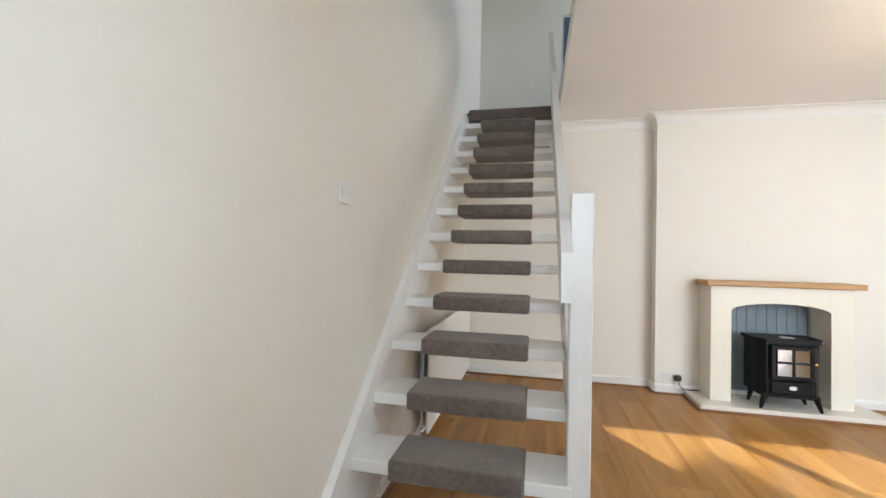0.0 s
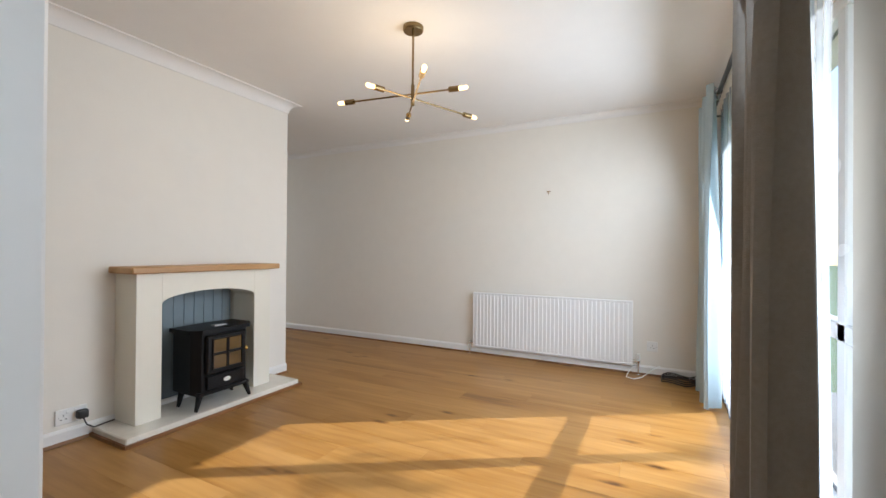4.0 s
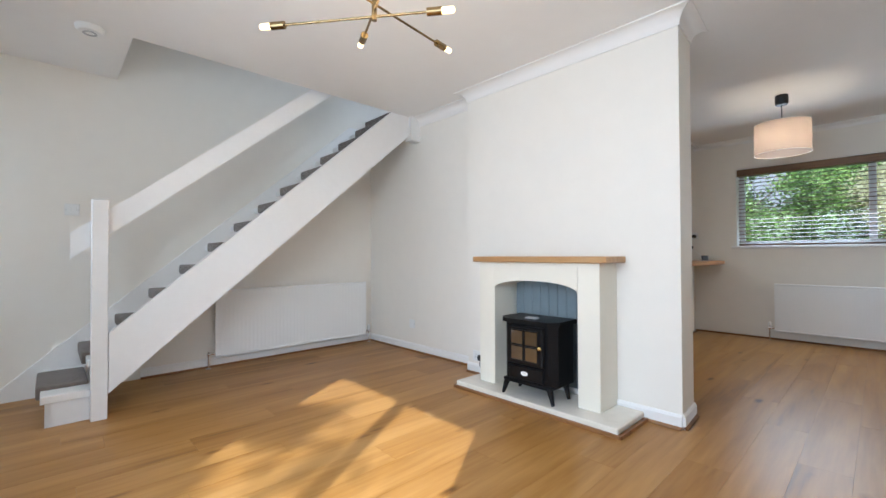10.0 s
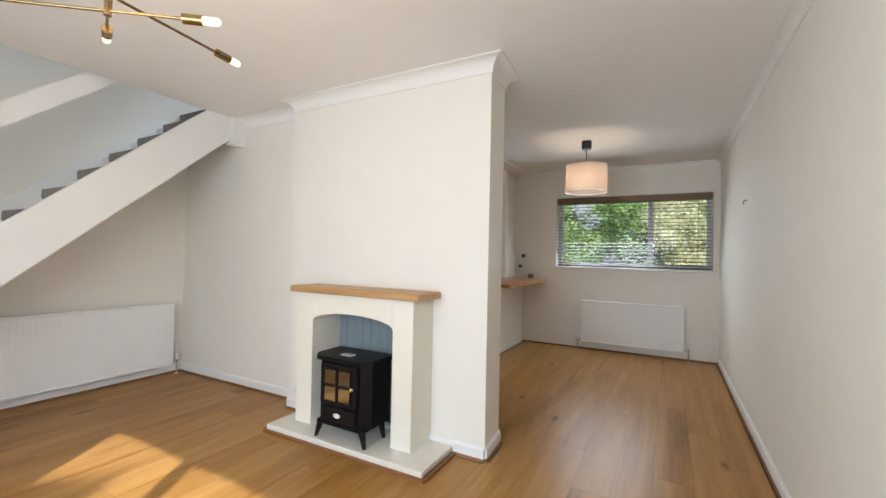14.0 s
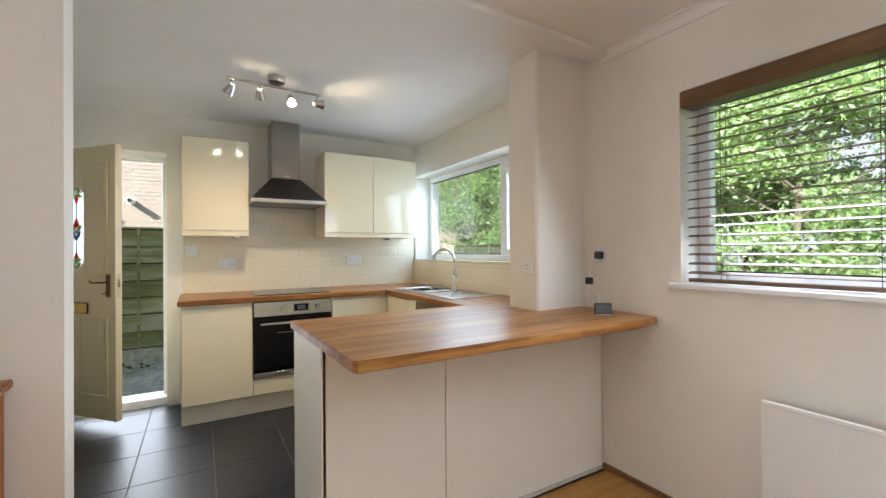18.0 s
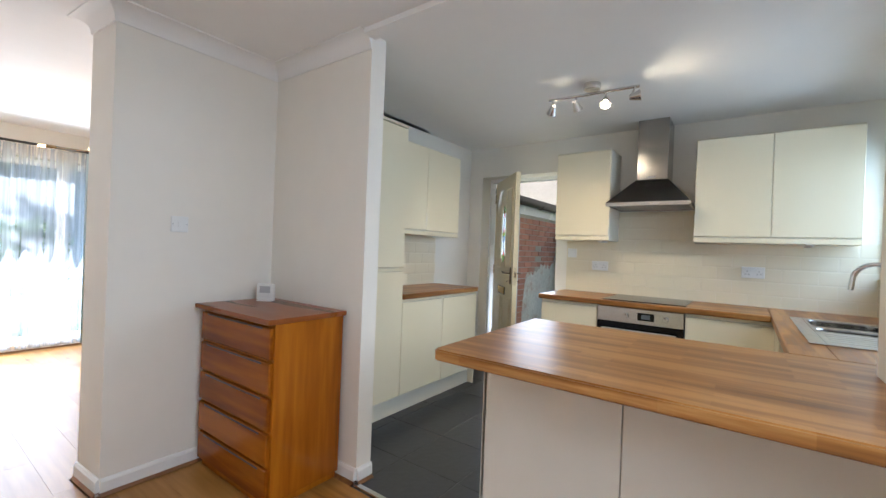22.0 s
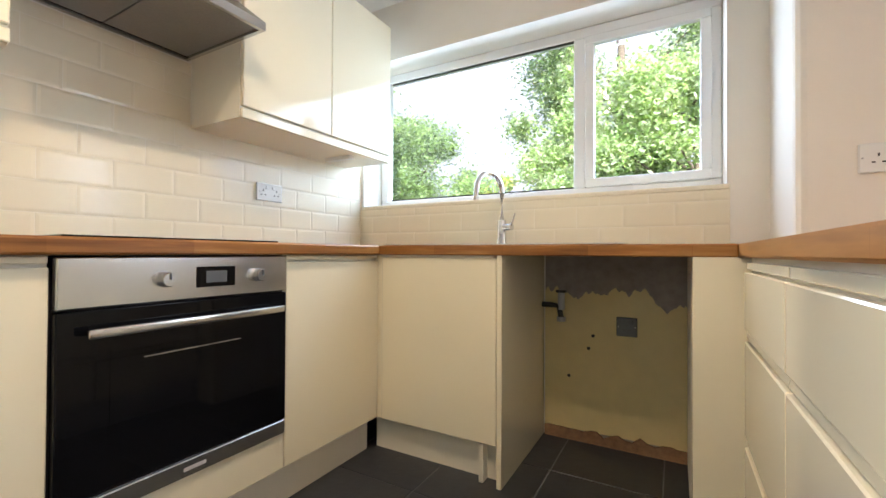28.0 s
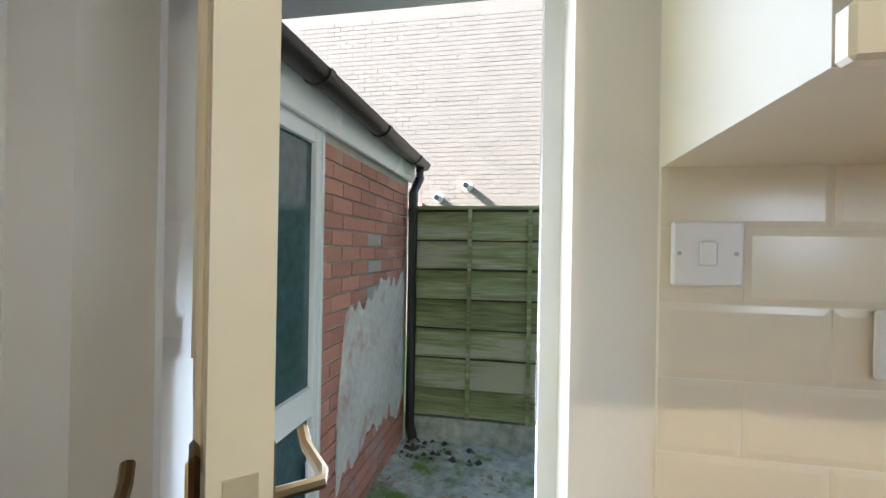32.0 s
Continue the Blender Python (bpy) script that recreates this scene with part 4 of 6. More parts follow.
# switches, sockets and small fixtures: built facing -y, then turned
def plate(name, label, category, w, h, at, rz, kind="socket", gangs=1, material=None):
    p = thing(name, label, category)
    material = material or PLASTIC
    part("plate", B(-w / 2, w / 2, -0.009, 0, -h / 2, h / 2, bevel=0.003), material, p)
    if kind == "socket":
        for gg in range(gangs):
            cx = 0 if gangs == 1 else (-0.037, 0.037)[gg]
            bm = bmesh.new()
            for px, pz, pw, ph in ((0, 0.008, 0.004, 0.009), (-0.011, -0.013, 0.008, 0.004), (0.011, -0.013, 0.008, 0.004)):
                box(bm, cx + px - pw / 2, cx + px + pw / 2, -0.0105, -0.008, pz - ph / 2, pz + ph / 2)
            part("pin_holes", bm, BLACKPLASTIC, p)
            part("rocker", B(cx + (0.012 if gangs == 1 else (0.012, -0.026)[gg]), cx + (0.026 if gangs == 1 else (0.026, -0.012)[gg]), -0.013, -0.008, 0.014, 0.03, bevel=0.002), material, p)
    elif kind == "switch":
        for gg in range(gangs):
            cx = (gg - (gangs - 1) / 2) * 0.03
            part("rocker", B(cx - 0.011, cx + 0.011, -0.013, -0.008, -0.017, 0.017, bevel=0.003), material, p)
    for sx in (-1, 1):
        part("screw", cyl(bmesh.new(), (sx * w * 0.40, -0.0095, 0), (sx * w * 0.40, -0.008, 0), 0.003, seg=10), GREYPLASTIC, p)
    p.matrix_world = pose(*at, 0, 0, rz)
    return p


plate("light_switch", "white double light switch on the stair wall", "switch", 0.086, 0.086, (0, 1.78, 1.345), 90, "switch", 2)
plate("wall_socket", "white single socket low on the party wall", "socket", 0.086, 0.086, (W, 1.36, 0.258), -90)
plate("wall_socket", "white double socket beside the fireplace", "socket", 0.146, 0.086, (1.83, CHY, 0.15), 0, gangs=2)
plate("blank_plate", "white blanking plate on the alcove wall", "wall plate", 0.086, 0.086, (0.77, ALY, 0.28), 0, "blank")
plate("wall_socket", "small white phone socket low on the dining wall", "socket", 0.06, 0.07, (W, 6.98, 0.27), -90, "blank")
plate("light_switch", "white light switch on the spine wall above the chest", "switch", 0.086, 0.086, (3.03, SPY, 1.347), 180, "switch", 1)
plate("phone_box", "white phone socket box on the front wall", "socket", 0.07, 0.09, (1.32, FY, 0.28), 180, "blank")
for y, z in ((2.285, 1.675), (5.985, 1.68)):
    st = thing("wall_light_stub", "small brass bracket of a removed wall light", "wall fitting", "old wall light brackets")
    bm = B(W - 0.006, W, y - 0.019, y + 0.019, z + 0.012, z + 0.022, bevel=0.002)
    part("bracket_bar", bm, BRASS, st)
    part("hook", cyl(cyl(bmesh.new(), (W - 0.02, y, z + 0.012), (W - 0.02, y, z - 0.014), 0.004), (W - 0.02, y, z + 0.012), (W, y, z + 0.018), 0.004), BRASS, st, smooth=True)
al = thing("smoke_alarm", "round white smoke alarm on the ceiling by the stair well", "smoke alarm", at=(0.83, 1.83, 0))
part("base", lathe(bmesh.new(), [(0.0, 2.366), (0.035, 2.364), (0.058, 2.368), (0.070, 2.382), (0.072, 2.40)], seg=28), PLASTIC, al, smooth=True)
part("vent_ring", lathe(bmesh.new(), [(0.024, 2.368), (0.024, 2.360), (0.036, 2.360), (0.036, 2.368)], seg=24), GREYPLASTIC, al, smooth=True)

# stove lead and the loose cables by the radiator
lead = thing("stove_plug", "black plug and lead running to the stove", "plug")
part("plug_body", box(bmesh.new(), 1.845, 1.895, CHY - 0.055, CHY - 0.012, 0.125, 0.172, 0.008, 2), BLACKPLASTIC, lead, smooth=True)
part("lead", tube(bmesh.new(), [(1.87, CHY - 0.045, 0.13), (1.88, CHY - 0.06, 0.09), (1.914, CHY - 0.06, 0.062), (1.96, CHY - 0.04, 0.058), (2.03, CHY - 0.03, 0.058)], 0.004, 6), BLACKPLASTIC, lead, smooth=True)
solid("white_cable", tube(bmesh.new(), [(4.80, 1.30, 0.10), (4.74, 1.36, 0.07), (4.66, 1.44, 0.02), (4.62, 1.50, 0.008), (4.66, 1.56, 0.008), (4.73, 1.55, 0.03), (4.77, 1.50, 0.09)], 0.004, 6), PLASTIC, "loose white aerial cable by the radiator", "cable", smooth=True)
coil = [(4.70 + 0.10 * math.cos(t) * (1 - 0.01 * t), 1.16 + 0.13 * math.sin(t), 0.008 + 0.0022 * t + 0.01 * math.sin(3 * t)) for t in (2 * math.pi * i / 18 for i in range(60))]
solid("black_cable", tube(bmesh.new(), coil + [(4.72, 1.08, 0.05), (4.66, 1.02, 0.09), (4.60, 0.99, 0.03), (4.52, 1.04, 0.008)], 0.005, 6), BLACKPLASTIC, "coiled black cable on the floor by the curtain", "cable", smooth=True)

# ---- kitchen ----
WT0, WT1 = 0.875, 0.915


def base_unit(label, x0, x1, y0, y1, face, doors=1, plinth=True, top=WT0):
    """A cream handleless base unit. face: '+x', '+y' or '-x', the side its doors are on."""
    u = thing("base_unit", label, "kitchen unit", "kitchen base units")
    d = 0.02
    fx = {"+x": (x0, x1 - d, y0, y1), "-x": (x0 + d, x1, y0, y1), "+y": (x0, x1, y0, y1 - d)}[face]
    part("body", B(fx[0], fx[1], fx[2], fx[3], 0.15, top), CREAM_IN, u)
    n = doors
    for i in range(n):
        if face == "+y":
            a, b = x0 + (x1 - x0) * i / n + 0.002, x0 + (x1 - x0) * (i + 1) / n - 0.002
            bb = (a, b, y1 - d, y1)
        else:
            a, b = y0 + (y1 - y0) * i / n + 0.002, y0 + (y1 - y0) * (i + 1) / n - 0.002
            bb = (x1 - d, x1, a, b) if face == "+x" else (x0, x0 + d, a, b)
        dr = part("door", B(*bb, 0.153, top - 0.026, bevel=0.003), CREAM, u)
        lip = {"+x": (bb[0] - 0.0, bb[1] - 0.006), "-x": (bb[0] + 0.006, bb[1]), "+y": (bb[2], bb[3] - 0.006)}[face]
        q = (bb[0], bb[1], lip[0], lip[1]) if face == "+y" else (lip[0], lip[1], bb[2], bb[3])
        part("finger_rail", B(*q, top - 0.019, top - 0.003, bevel=0.002), CREAM, dr)
    if plinth:
        k = 0.04
        pb = {"+x": (x1 - d - k - 0.018, x1 - d - k, y0, y1), "-x": (x0 + d + k, x0 + d + k + 0.018, y0, y1), "+y": (x0, x1, y1 - d - k - 0.018, y1 - d - k)}[face]
        part("plinth", B(*pb, 0.0, 0.148), CREAM_IN, u)
    return u


KX = 0.60
base_unit("cream gloss base unit beside the back door", 0.01, KX, 5.655, 6.125, "+x")
base_unit("cream gloss corner base unit beside the oven", 0.01, KX, 6.735, 7.24, "+x")
base_unit("cream gloss sink base unit under the window", 0.62, 1.17, 7.24, 7.80, "+x", 0)
u = thing("sink_unit_front", "cream gloss door of the sink unit", "kitchen unit", "kitchen base units")
part("door", B(0.625, 1.165, 7.232, 7.25, 0.153, 0.865, bevel=0.003), CREAM, u)
part("corner_post", B(0.578, 0.622, 7.242, 7.26, 0.153, 0.872), CREAM, u)
part("plinth", B(0.56, 1.17, 7.285, 7.30, 0.0, 0.148), CREAM_IN, u)
u = thing("end_panel", "cream end panel beside the empty appliance space", "kitchen panel")
part("panel", B(1.17, 1.19, 7.225, 7.80, 0.0, WT0, bevel=0.002), CREAM, u)
u = thing("end_panel", "cream corner post at the peninsula", "kitchen panel")
part("panel", B(1.80, 1.944, 7.212, 7.26, 0.0, WT0, bevel=0.002), CREAM, u)
part("side", B(1.80, 1.82, 7.26, 7.80, 0.0, WT0), CREAM_IN, u)

oven = thing("oven_housing", "cream oven housing with a drawer strip below the oven", "kitchen unit")
part("body", B(0.01, 0.10, 6.125, 6.735, 0.15, WT0), CREAM_IN, oven)
part("drawer_strip", B(KX - 0.02, KX, 6.127, 6.733, 0.153, 0.272, bevel=0.003), CREAM, oven)
part("plinth", B(KX - 0.078, KX - 0.06, 6.125, 6.735, 0.0, 0.148), CREAM_IN, oven)
ov = thing("built_in_oven", "black glass built-in oven with steel control panel", "oven")
part("body", B(0.10, KX - 0.012, 6.13, 6.73, 0.275, 0.868), BLACK, ov)
cp = part("control_panel", B(KX - 0.012, KX + 0.012, 6.131, 6.729, 0.755, 0.870, bevel=0.003), STEEL, ov)
for y in (6.345, 6.615):
    k = lathe(bmesh.new(), [(0.0, 0.028), (0.017, 0.028), (0.019, 0.024), (0.021, 0.0)], seg=20)
    ob = part("knob", k, STEEL, cp, smooth=True)
    ob.matrix_local = pose(KX + 0.012, y, 0.812, 0, 90, 0)
    part("knob_mark", B(KX + 0.04, KX + 0.042, y - 0.002, y + 0.002, 0.812, 0.828), BLACKPLASTIC, cp)
part("display", B(KX + 0.011, KX + 0.0135, 6.425, 6.54, 0.785, 0.842, bevel=0.001), BLACKGLASS, cp)
part("display_panel", B(KX + 0.0135, KX + 0.0145, 6.452, 6.513, 0.797, 0.830), DISPLAY, cp, "grey digital clock display")
dd = part("oven_door", B(KX - 0.010, KX + 0.010, 6.131, 6.729, 0.325, 0.750, bevel=0.003), BLACKGLASS, ov, "black glass oven door")
part("inner_window", B(KX + 0.010, KX + 0.0112, 6.23, 6.63, 0.40, 0.655), BLACKGLASS, dd)
part("door_handle", box(bmesh.new(), KX + 0.035, KX + 0.052, 6.175, 6.69, 0.69, 0.712, 0.005, 2), STEEL, dd, "flat brushed steel handle", smooth=True)
part("handle_post", box(box(bmesh.new(), KX + 0.008, KX + 0.036, 6.19, 6.205, 0.694, 0.708), KX + 0.008, KX + 0.036, 6.66, 6.675, 0.694, 0.708), STEEL, dd)
part("rack_line", B(KX + 0.0112, KX + 0.0125, 6.30, 6.56, 0.622, 0.625), STEEL, dd)
part("lower_trim", B(KX - 0.012, KX + 0.009, 6.131, 6.729, 0.276, 0.322, bevel=0.003), STEEL, ov)
part("maker_mark", B(KX + 0.009, KX + 0.0098, 6.40, 6.46, 0.293, 0.303), GREYPLASTIC, ov)

# worktops
w1 = thing("worktop", "solid oak block kitchen worktop along two walls", "worktop")
part("left_run", B(0.004, 0.625, 5.635, 7.215, WT0, WT1, bevel=0.006), BLOCK_Y, w1)
SX = (0.63, 0.98, 1.02, 1.18)
SYB = (7.36, 7.70)
bm = bmesh.new()
box(bm, 0.004, 1.914, 7.215, SYB[0], WT0, WT1, 0.004)
box(bm, 0.004, 1.914, SYB[1], YB - 0.004, WT0, WT1)
box(bm, 0.004, SX[0], SYB[0], SYB[1], WT0, WT1)
box(bm, SX[3], 1.914, SYB[0], SYB[1], WT0, WT1)
box(bm, SX[1], SX[2], SYB[0], SYB[1], WT0, WT1)
part("back_run", bm, BLOCK_X, w1)
w2 = thing("peninsula_worktop", "solid oak block breakfast bar worktop wrapping the pier", "worktop")
bm = bmesh.new()
prism(bm, [(1.915, 6.165), (2.825, 6.185), (2.842, 6.20), (2.848, 7.58), (2.842, 7.62), (2.80, 7.805), (1.915, 7.805)], WT0, WT1, "Z")
bmesh.ops.bevel(bm, geom=[e for e in bm.edges if abs(e.verts[0].co.z - e.verts[1].co.z) < 1e-4], offset=0.005, segments=2, affect="EDGES")
part("top", bm, BLOCK_Y, w2)

# sink and tap
sink = thing("sink", "stainless steel one and a half bowl inset sink with drainer", "sink")
Z = WT1 + 0.001
bm = bmesh.new()
R = (0.575, 1.60, 7.305, 7.755)
holes = [(SX[0] + 0.004, SX[1] - 0.004), (SX[2] + 0.004, SX[3] - 0.004)]
box(bm, R[0], R[1], R[2], SYB[0] + 0.004, Z, Z + 0.006, 0.002)
box(bm, R[0], R[1], SYB[1] - 0.004, R[3], Z, Z + 0.006, 0.002)
box(bm, R[0], holes[0][0], SYB[0] + 0.004, SYB[1] - 0.004, Z, Z + 0.006)
box(bm, holes[0][1], holes[1][0], SYB[0] + 0.004, SYB[1] - 0.004, Z, Z + 0.006)
box(bm, holes[1][1], R[1], SYB[0] + 0.004, SYB[1] - 0.004, Z, Z + 0.006)
part("rim", bm, STEEL, sink)
# Smoother than STEEL, and darker: the bowls' shade and dim reflections are in the colour.
BOWL = mat("shaded_polished_bowl_steel", (0.40, 0.39, 0.375), 0.13, 1.0, vary=0.06, scale=3, stretch=(1, 24, 1))


def rounded(x0, x1, y0, y1, r, z, bm):
    """A ring of vertices along a rectangle with round corners."""
    return [bm.verts.new((cx + r * math.cos(t), cy + r * math.sin(t), z)) for cx, cy, q in ((x1 - r, y1 - r, 0), (x0 + r, y1 - r, 1), (x0 + r, y0 + r, 2), (x1 - r, y0 + r, 3)) for t in (math.pi / 2 * (q + i / 6) for i in range(7))]


for (a, b), depth in zip(holes, (0.17, 0.12)):
    bm = bmesh.new()
    y0, y1 = SYB[0] + 0.004, SYB[1] - 0.004
    z0, t = Z - depth, 0.003
    levels = [(0.0, 0.002, Z + 0.0065), (0.012, 0.045, Z + 0.0065), (0.017, 0.045, Z), (0.024, 0.05, z0 + 0.03), (0.034, 0.05, z0 + 0.008), (0.055, 0.05, z0 + t)]
    rings = [rounded(a + d, b - d, y0 + d, y1 - d, r, z, bm) for d, r, z in levels]
    for lo, hi in zip(rings, rings[1:]):
        for i in range(28):
            bm.faces.new((lo[i], lo[(i + 1) % 28], hi[(i + 1) % 28], hi[i]))
    bm.faces.new(rings[-1])
    bmesh.ops.recalc_face_normals(bm, faces=bm.faces[:])
    bowl = part("bowl", bm, BOWL, sink, "polished steel sink bowl with its shade darkened into the colour")
    sol = bowl.modifiers.new("thickness", "SOLIDIFY")
    sol.thickness, sol.offset = 0.0012, 0
    part("waste", lathe(bmesh.new(), [(0.0, 0.004), (0.03, 0.004), (0.04, 0.0)], ((a + b) / 2, (y0 + y1) / 2, z0 + t), 18), CHROME, bowl, smooth=True)
for i in range(5):
    x = 1.25 + i * 0.062
    part("drainer_rib", B(x, x + 0.012, SYB[0] + 0.03, SYB[1] - 0.02, Z + 0.006, Z + 0.0072), STEEL, sink)
tap = thing("mixer_tap", "tall chrome swan-neck mixer tap with side lever", "tap", at=(1.005, 7.70, Z + 0.006))
tap.rotation_euler = (0, 0, radians(-20))
part("base", lathe(bmesh.new(), [(0.0, 0.125), (0.022, 0.125), (0.022, 0.02), (0.027, 0.012), (0.027, 0.0)], seg=20), CHROME, tap, smooth=True)
pts = [(0, 0, 0.12), (0, 0, 0.26)] + [(0, -0.09 + 0.09 * math.cos(t), 0.26 + 0.09 * math.sin(t)) for t in (math.pi * i / 12 for i in range(1, 13))] + [(0, -0.182, 0.235), (0, -0.184, 0.21)]
part("spout", tube(bmesh.new(), pts, 0.0125, 14), CHROME, tap, smooth=True)
part("lever_body", cyl(bmesh.new(), (0.015, 0, 0.09), (0.062, 0, 0.09), 0.017), CHROME, tap, smooth=True)
part("lever", cyl(bmesh.new(), (0.055, 0, 0.09), (0.082, 0, 0.155), 0.006, 0.004), CHROME, tap, smooth=True)

hob = thing("ceramic_hob", "black ceramic glass hob set in the worktop", "hob")
part("glass_plate", B(0.05, 0.56, 6.155, 6.735, WT1 + 0.0005, WT1 + 0.006, bevel=0.002), BLACKGLASS, hob)
for y in (6.38, 6.42, 6.46, 6.50):
    part("touch_mark", B(0.525, 0.535, y, y + 0.012, WT1 + 0.006, WT1 + 0.0064), GREYPLASTIC, hob)


def wall_unit(label, x0, x1, y0, y1, z0, z1, face, doors):
    u = thing("wall_unit", label, "kitchen unit", "kitchen wall units")
    d = 0.02
    body = (x0, x1 - d, y0, y1) if face == "+x" else (x0, x1, y0, y1 - d)
    part("body", B(*body, z0, z1), CREAM_IN, u)
    part("rail", B(*((x1 - d, x1 - 0.004, y0, y1) if face == "+x" else (x0, x1, y1 - d, y1 - 0.004)), z0 - 0.002, z0 + 0.034, bevel=0.003), CREAM, u)
    for i in range(doors):
        lo, hi = (y0, y1) if face == "+x" else (x0, x1)
        a, b = lo + (hi - lo) * i / doors + 0.0015, lo + (hi - lo) * (i + 1) / doors - 0.0015
        q = (x1 - d, x1, a, b) if face == "+x" else (a, b, y1 - d, y1)
        dr = part("door", B(*q, z0 + 0.042, z1 - 0.008, bevel=0.003), CREAM, u)
    part("top_strip", B(*((x0, x1 - d, y0, y1) if face == "+x" else (x0, x1, y0, y1 - d)), z1 - 0.006, z1 + 0.004), CREAM_IN, u)
    return u


wall_unit("cream gloss wall unit beside the back door", 0.004, 0.345, 5.655, 6.125, 1.392, 2.17, "+x", 1)
wall_unit("cream gloss double wall unit beside the window", 0.004, 0.345, 6.745, 7.665, 1.392, 2.17, "+x", 2)
ul = thing("under_unit_light", "small white light under the wall unit", "light")
part("lamp_body", B(0.10, 0.28, 6.02, 6.06, 1.375, 1.398, bevel=0.004), PLASTIC, ul)
ul = thing("under_unit_light", "small white light under the double wall unit", "light")
part("lamp_body", B(0.10, 0.28, 7.40, 7.44, 1.375, 1.398, bevel=0.004), PLASTIC, ul)

# chimney hood
hood = thing("cooker_hood", "brushed steel chimney cooker hood", "cooker hood")
HC = 6.43
FILTER = mat("aluminium_filter", (0.30, 0.29, 0.28), 0.4, 0.8, vary=0.1, scale=40)
part("chimney", B(0.006, 0.27, HC - 0.115, HC + 0.115, 1.88, H - 0.002, bevel=0.003), HOODSTEEL, hood)
bm = bmesh.new()
b0 = [(0.006, HC - 0.30), (0.006, HC + 0.30), (0.49, HC + 0.30), (0.49, HC - 0.30)]
b1 = [(0.006, HC - 0.12), (0.006, HC + 0.12), (0.275, HC + 0.12), (0.275, HC - 0.12)]
va = [bm.verts.new((*p, 1.695)) for p in b0]
vb = [bm.verts.new((*p, 1.90)) for p in b1]
for i in range(4):
    bm.faces.new((va[i], va[(i + 1) % 4], vb[(i + 1) % 4], vb[i]))
bm.faces.new(vb)
bmesh.ops.recalc_face_normals(bm, faces=bm.faces[:])
part("canopy", bm, DARKSTEEL, hood, "dark sloping steel canopy")
for q in ((0.006, 0.49, HC - 0.30, HC - 0.285), (0.006, 0.49, HC + 0.285, HC + 0.30), (0.475, 0.49, HC - 0.285, HC + 0.285), (0.006, 0.02, HC - 0.285, HC + 0.285)):
    part("skirt_rail", B(*q, 1.666, 1.695), STEEL, hood)
for y0, y1 in ((HC - 0.283, HC - 0.002), (HC + 0.002, HC + 0.283)):
    part("filter", B(0.03, 0.47, y0, y1, 1.674, 1.680), FILTER, hood, "grey aluminium grease filter")
for i in range(4):
    y = HC + 0.03 + i * 0.018
    part("button", B(0.4895, 0.492, y, y + 0.012, 1.676, 1.685), CHROME, hood)
part("badge", B(0.2745, 0.2762, HC - 0.03, HC + 0.03, 1.915, 1.925), GREYPLASTIC, hood)

# tall unit, low run and wall unit on the spine wall
tall = thing("tall_unit", "tall cream gloss larder unit with two doors", "kitchen unit")
TX0, TX1, TY = 1.67, 2.365, 5.005
part("body", B(TX0, TX1, KWY, TY - 0.045, 0.15, 2.17), CREAM_IN, tall)
part("door", B(TX0 + 0.002, TX1 - 0.002, TY - 0.044, TY, 0.153, 1.085, bevel=0.003), CREAM, tall)
part("door", B(TX0 + 0.002, TX1 - 0.002, TY - 0.044, TY, 1.118, 2.150, bevel=0.003), CREAM, tall)
part("top_panel", B(TX0 - 0.001, TX1, KWY, TY, 2.158, 2.176), CREAM, tall)
part("finger_rail", B(TX0 + 0.002, TX1 - 0.002, TY - 0.045, TY - 0.03, 1.088, 1.108), CREAM, tall)
part("plinth", B(TX0, TX1, TY - 0.08, TY - 0.06, 0, 0.148), CREAM_IN, tall)
base_unit("cream gloss double base unit on the spine wall", 0.63, 1.67, KWY, TY, "+y", 2)
u = thing("end_panel", "cream end panel of the low unit", "kitchen panel")
part("panel", B(0.61, 0.63, KWY, TY, 0, WT0, bevel=0.002), CREAM, u)
w3 = thing("worktop", "short oak block worktop beside the larder unit", "worktop")
part("top", B(0.605, 1.668, KWY + 0.002, TY + 0.015, WT0, WT1, bevel=0.005), BLOCK_X, w3)
wall_unit("cream gloss double wall unit on the spine wall", 0.66, 1.668, KWY + 0.002, 4.80, 1.38, 2.15, "+y", 2)

# peninsula
pu = thing("drawer_unit", "cream drawer unit of the peninsula facing the kitchen", "kitchen unit", "kitchen base units")
part("body", B(1.945, 2.43, 6.20, 7.225, 0.15, WT0), CREAM_IN, pu)
for a, b in ((6.202, 6.70), (6.704, 7.20)):
    for z0, z1 in ((0.153, 0.345), (0.377, 0.640), (0.672, 0.835)):
        dr = part("drawer_front", B(1.925, 1.945, a, b, z0, z1, bevel=0.003), CREAM, pu)
        part("finger_rail", B(1.931, 1.945, a, b, z1 + 0.006, z1 + 0.028, bevel=0.002), CREAM, dr)
part("plinth", B(1.985, 2.003, 6.20, 7.225, 0.0, 0.148), CREAM_IN, pu)
pp = thing("breakfast_bar_back", "cream painted panels on the dining side of the peninsula", "kitchen panel")
for a, b in ((6.185, 6.738), (6.742, 7.805)):
    part("back_panel", B(2.445, 2.463, a, b, 0.0, WT0, bevel=0.0015), PANEL, pp)
part("end_panel", B(1.925, 2.463, 6.18, 6.198, 0.0, WT0, bevel=0.002), PANEL, pp)

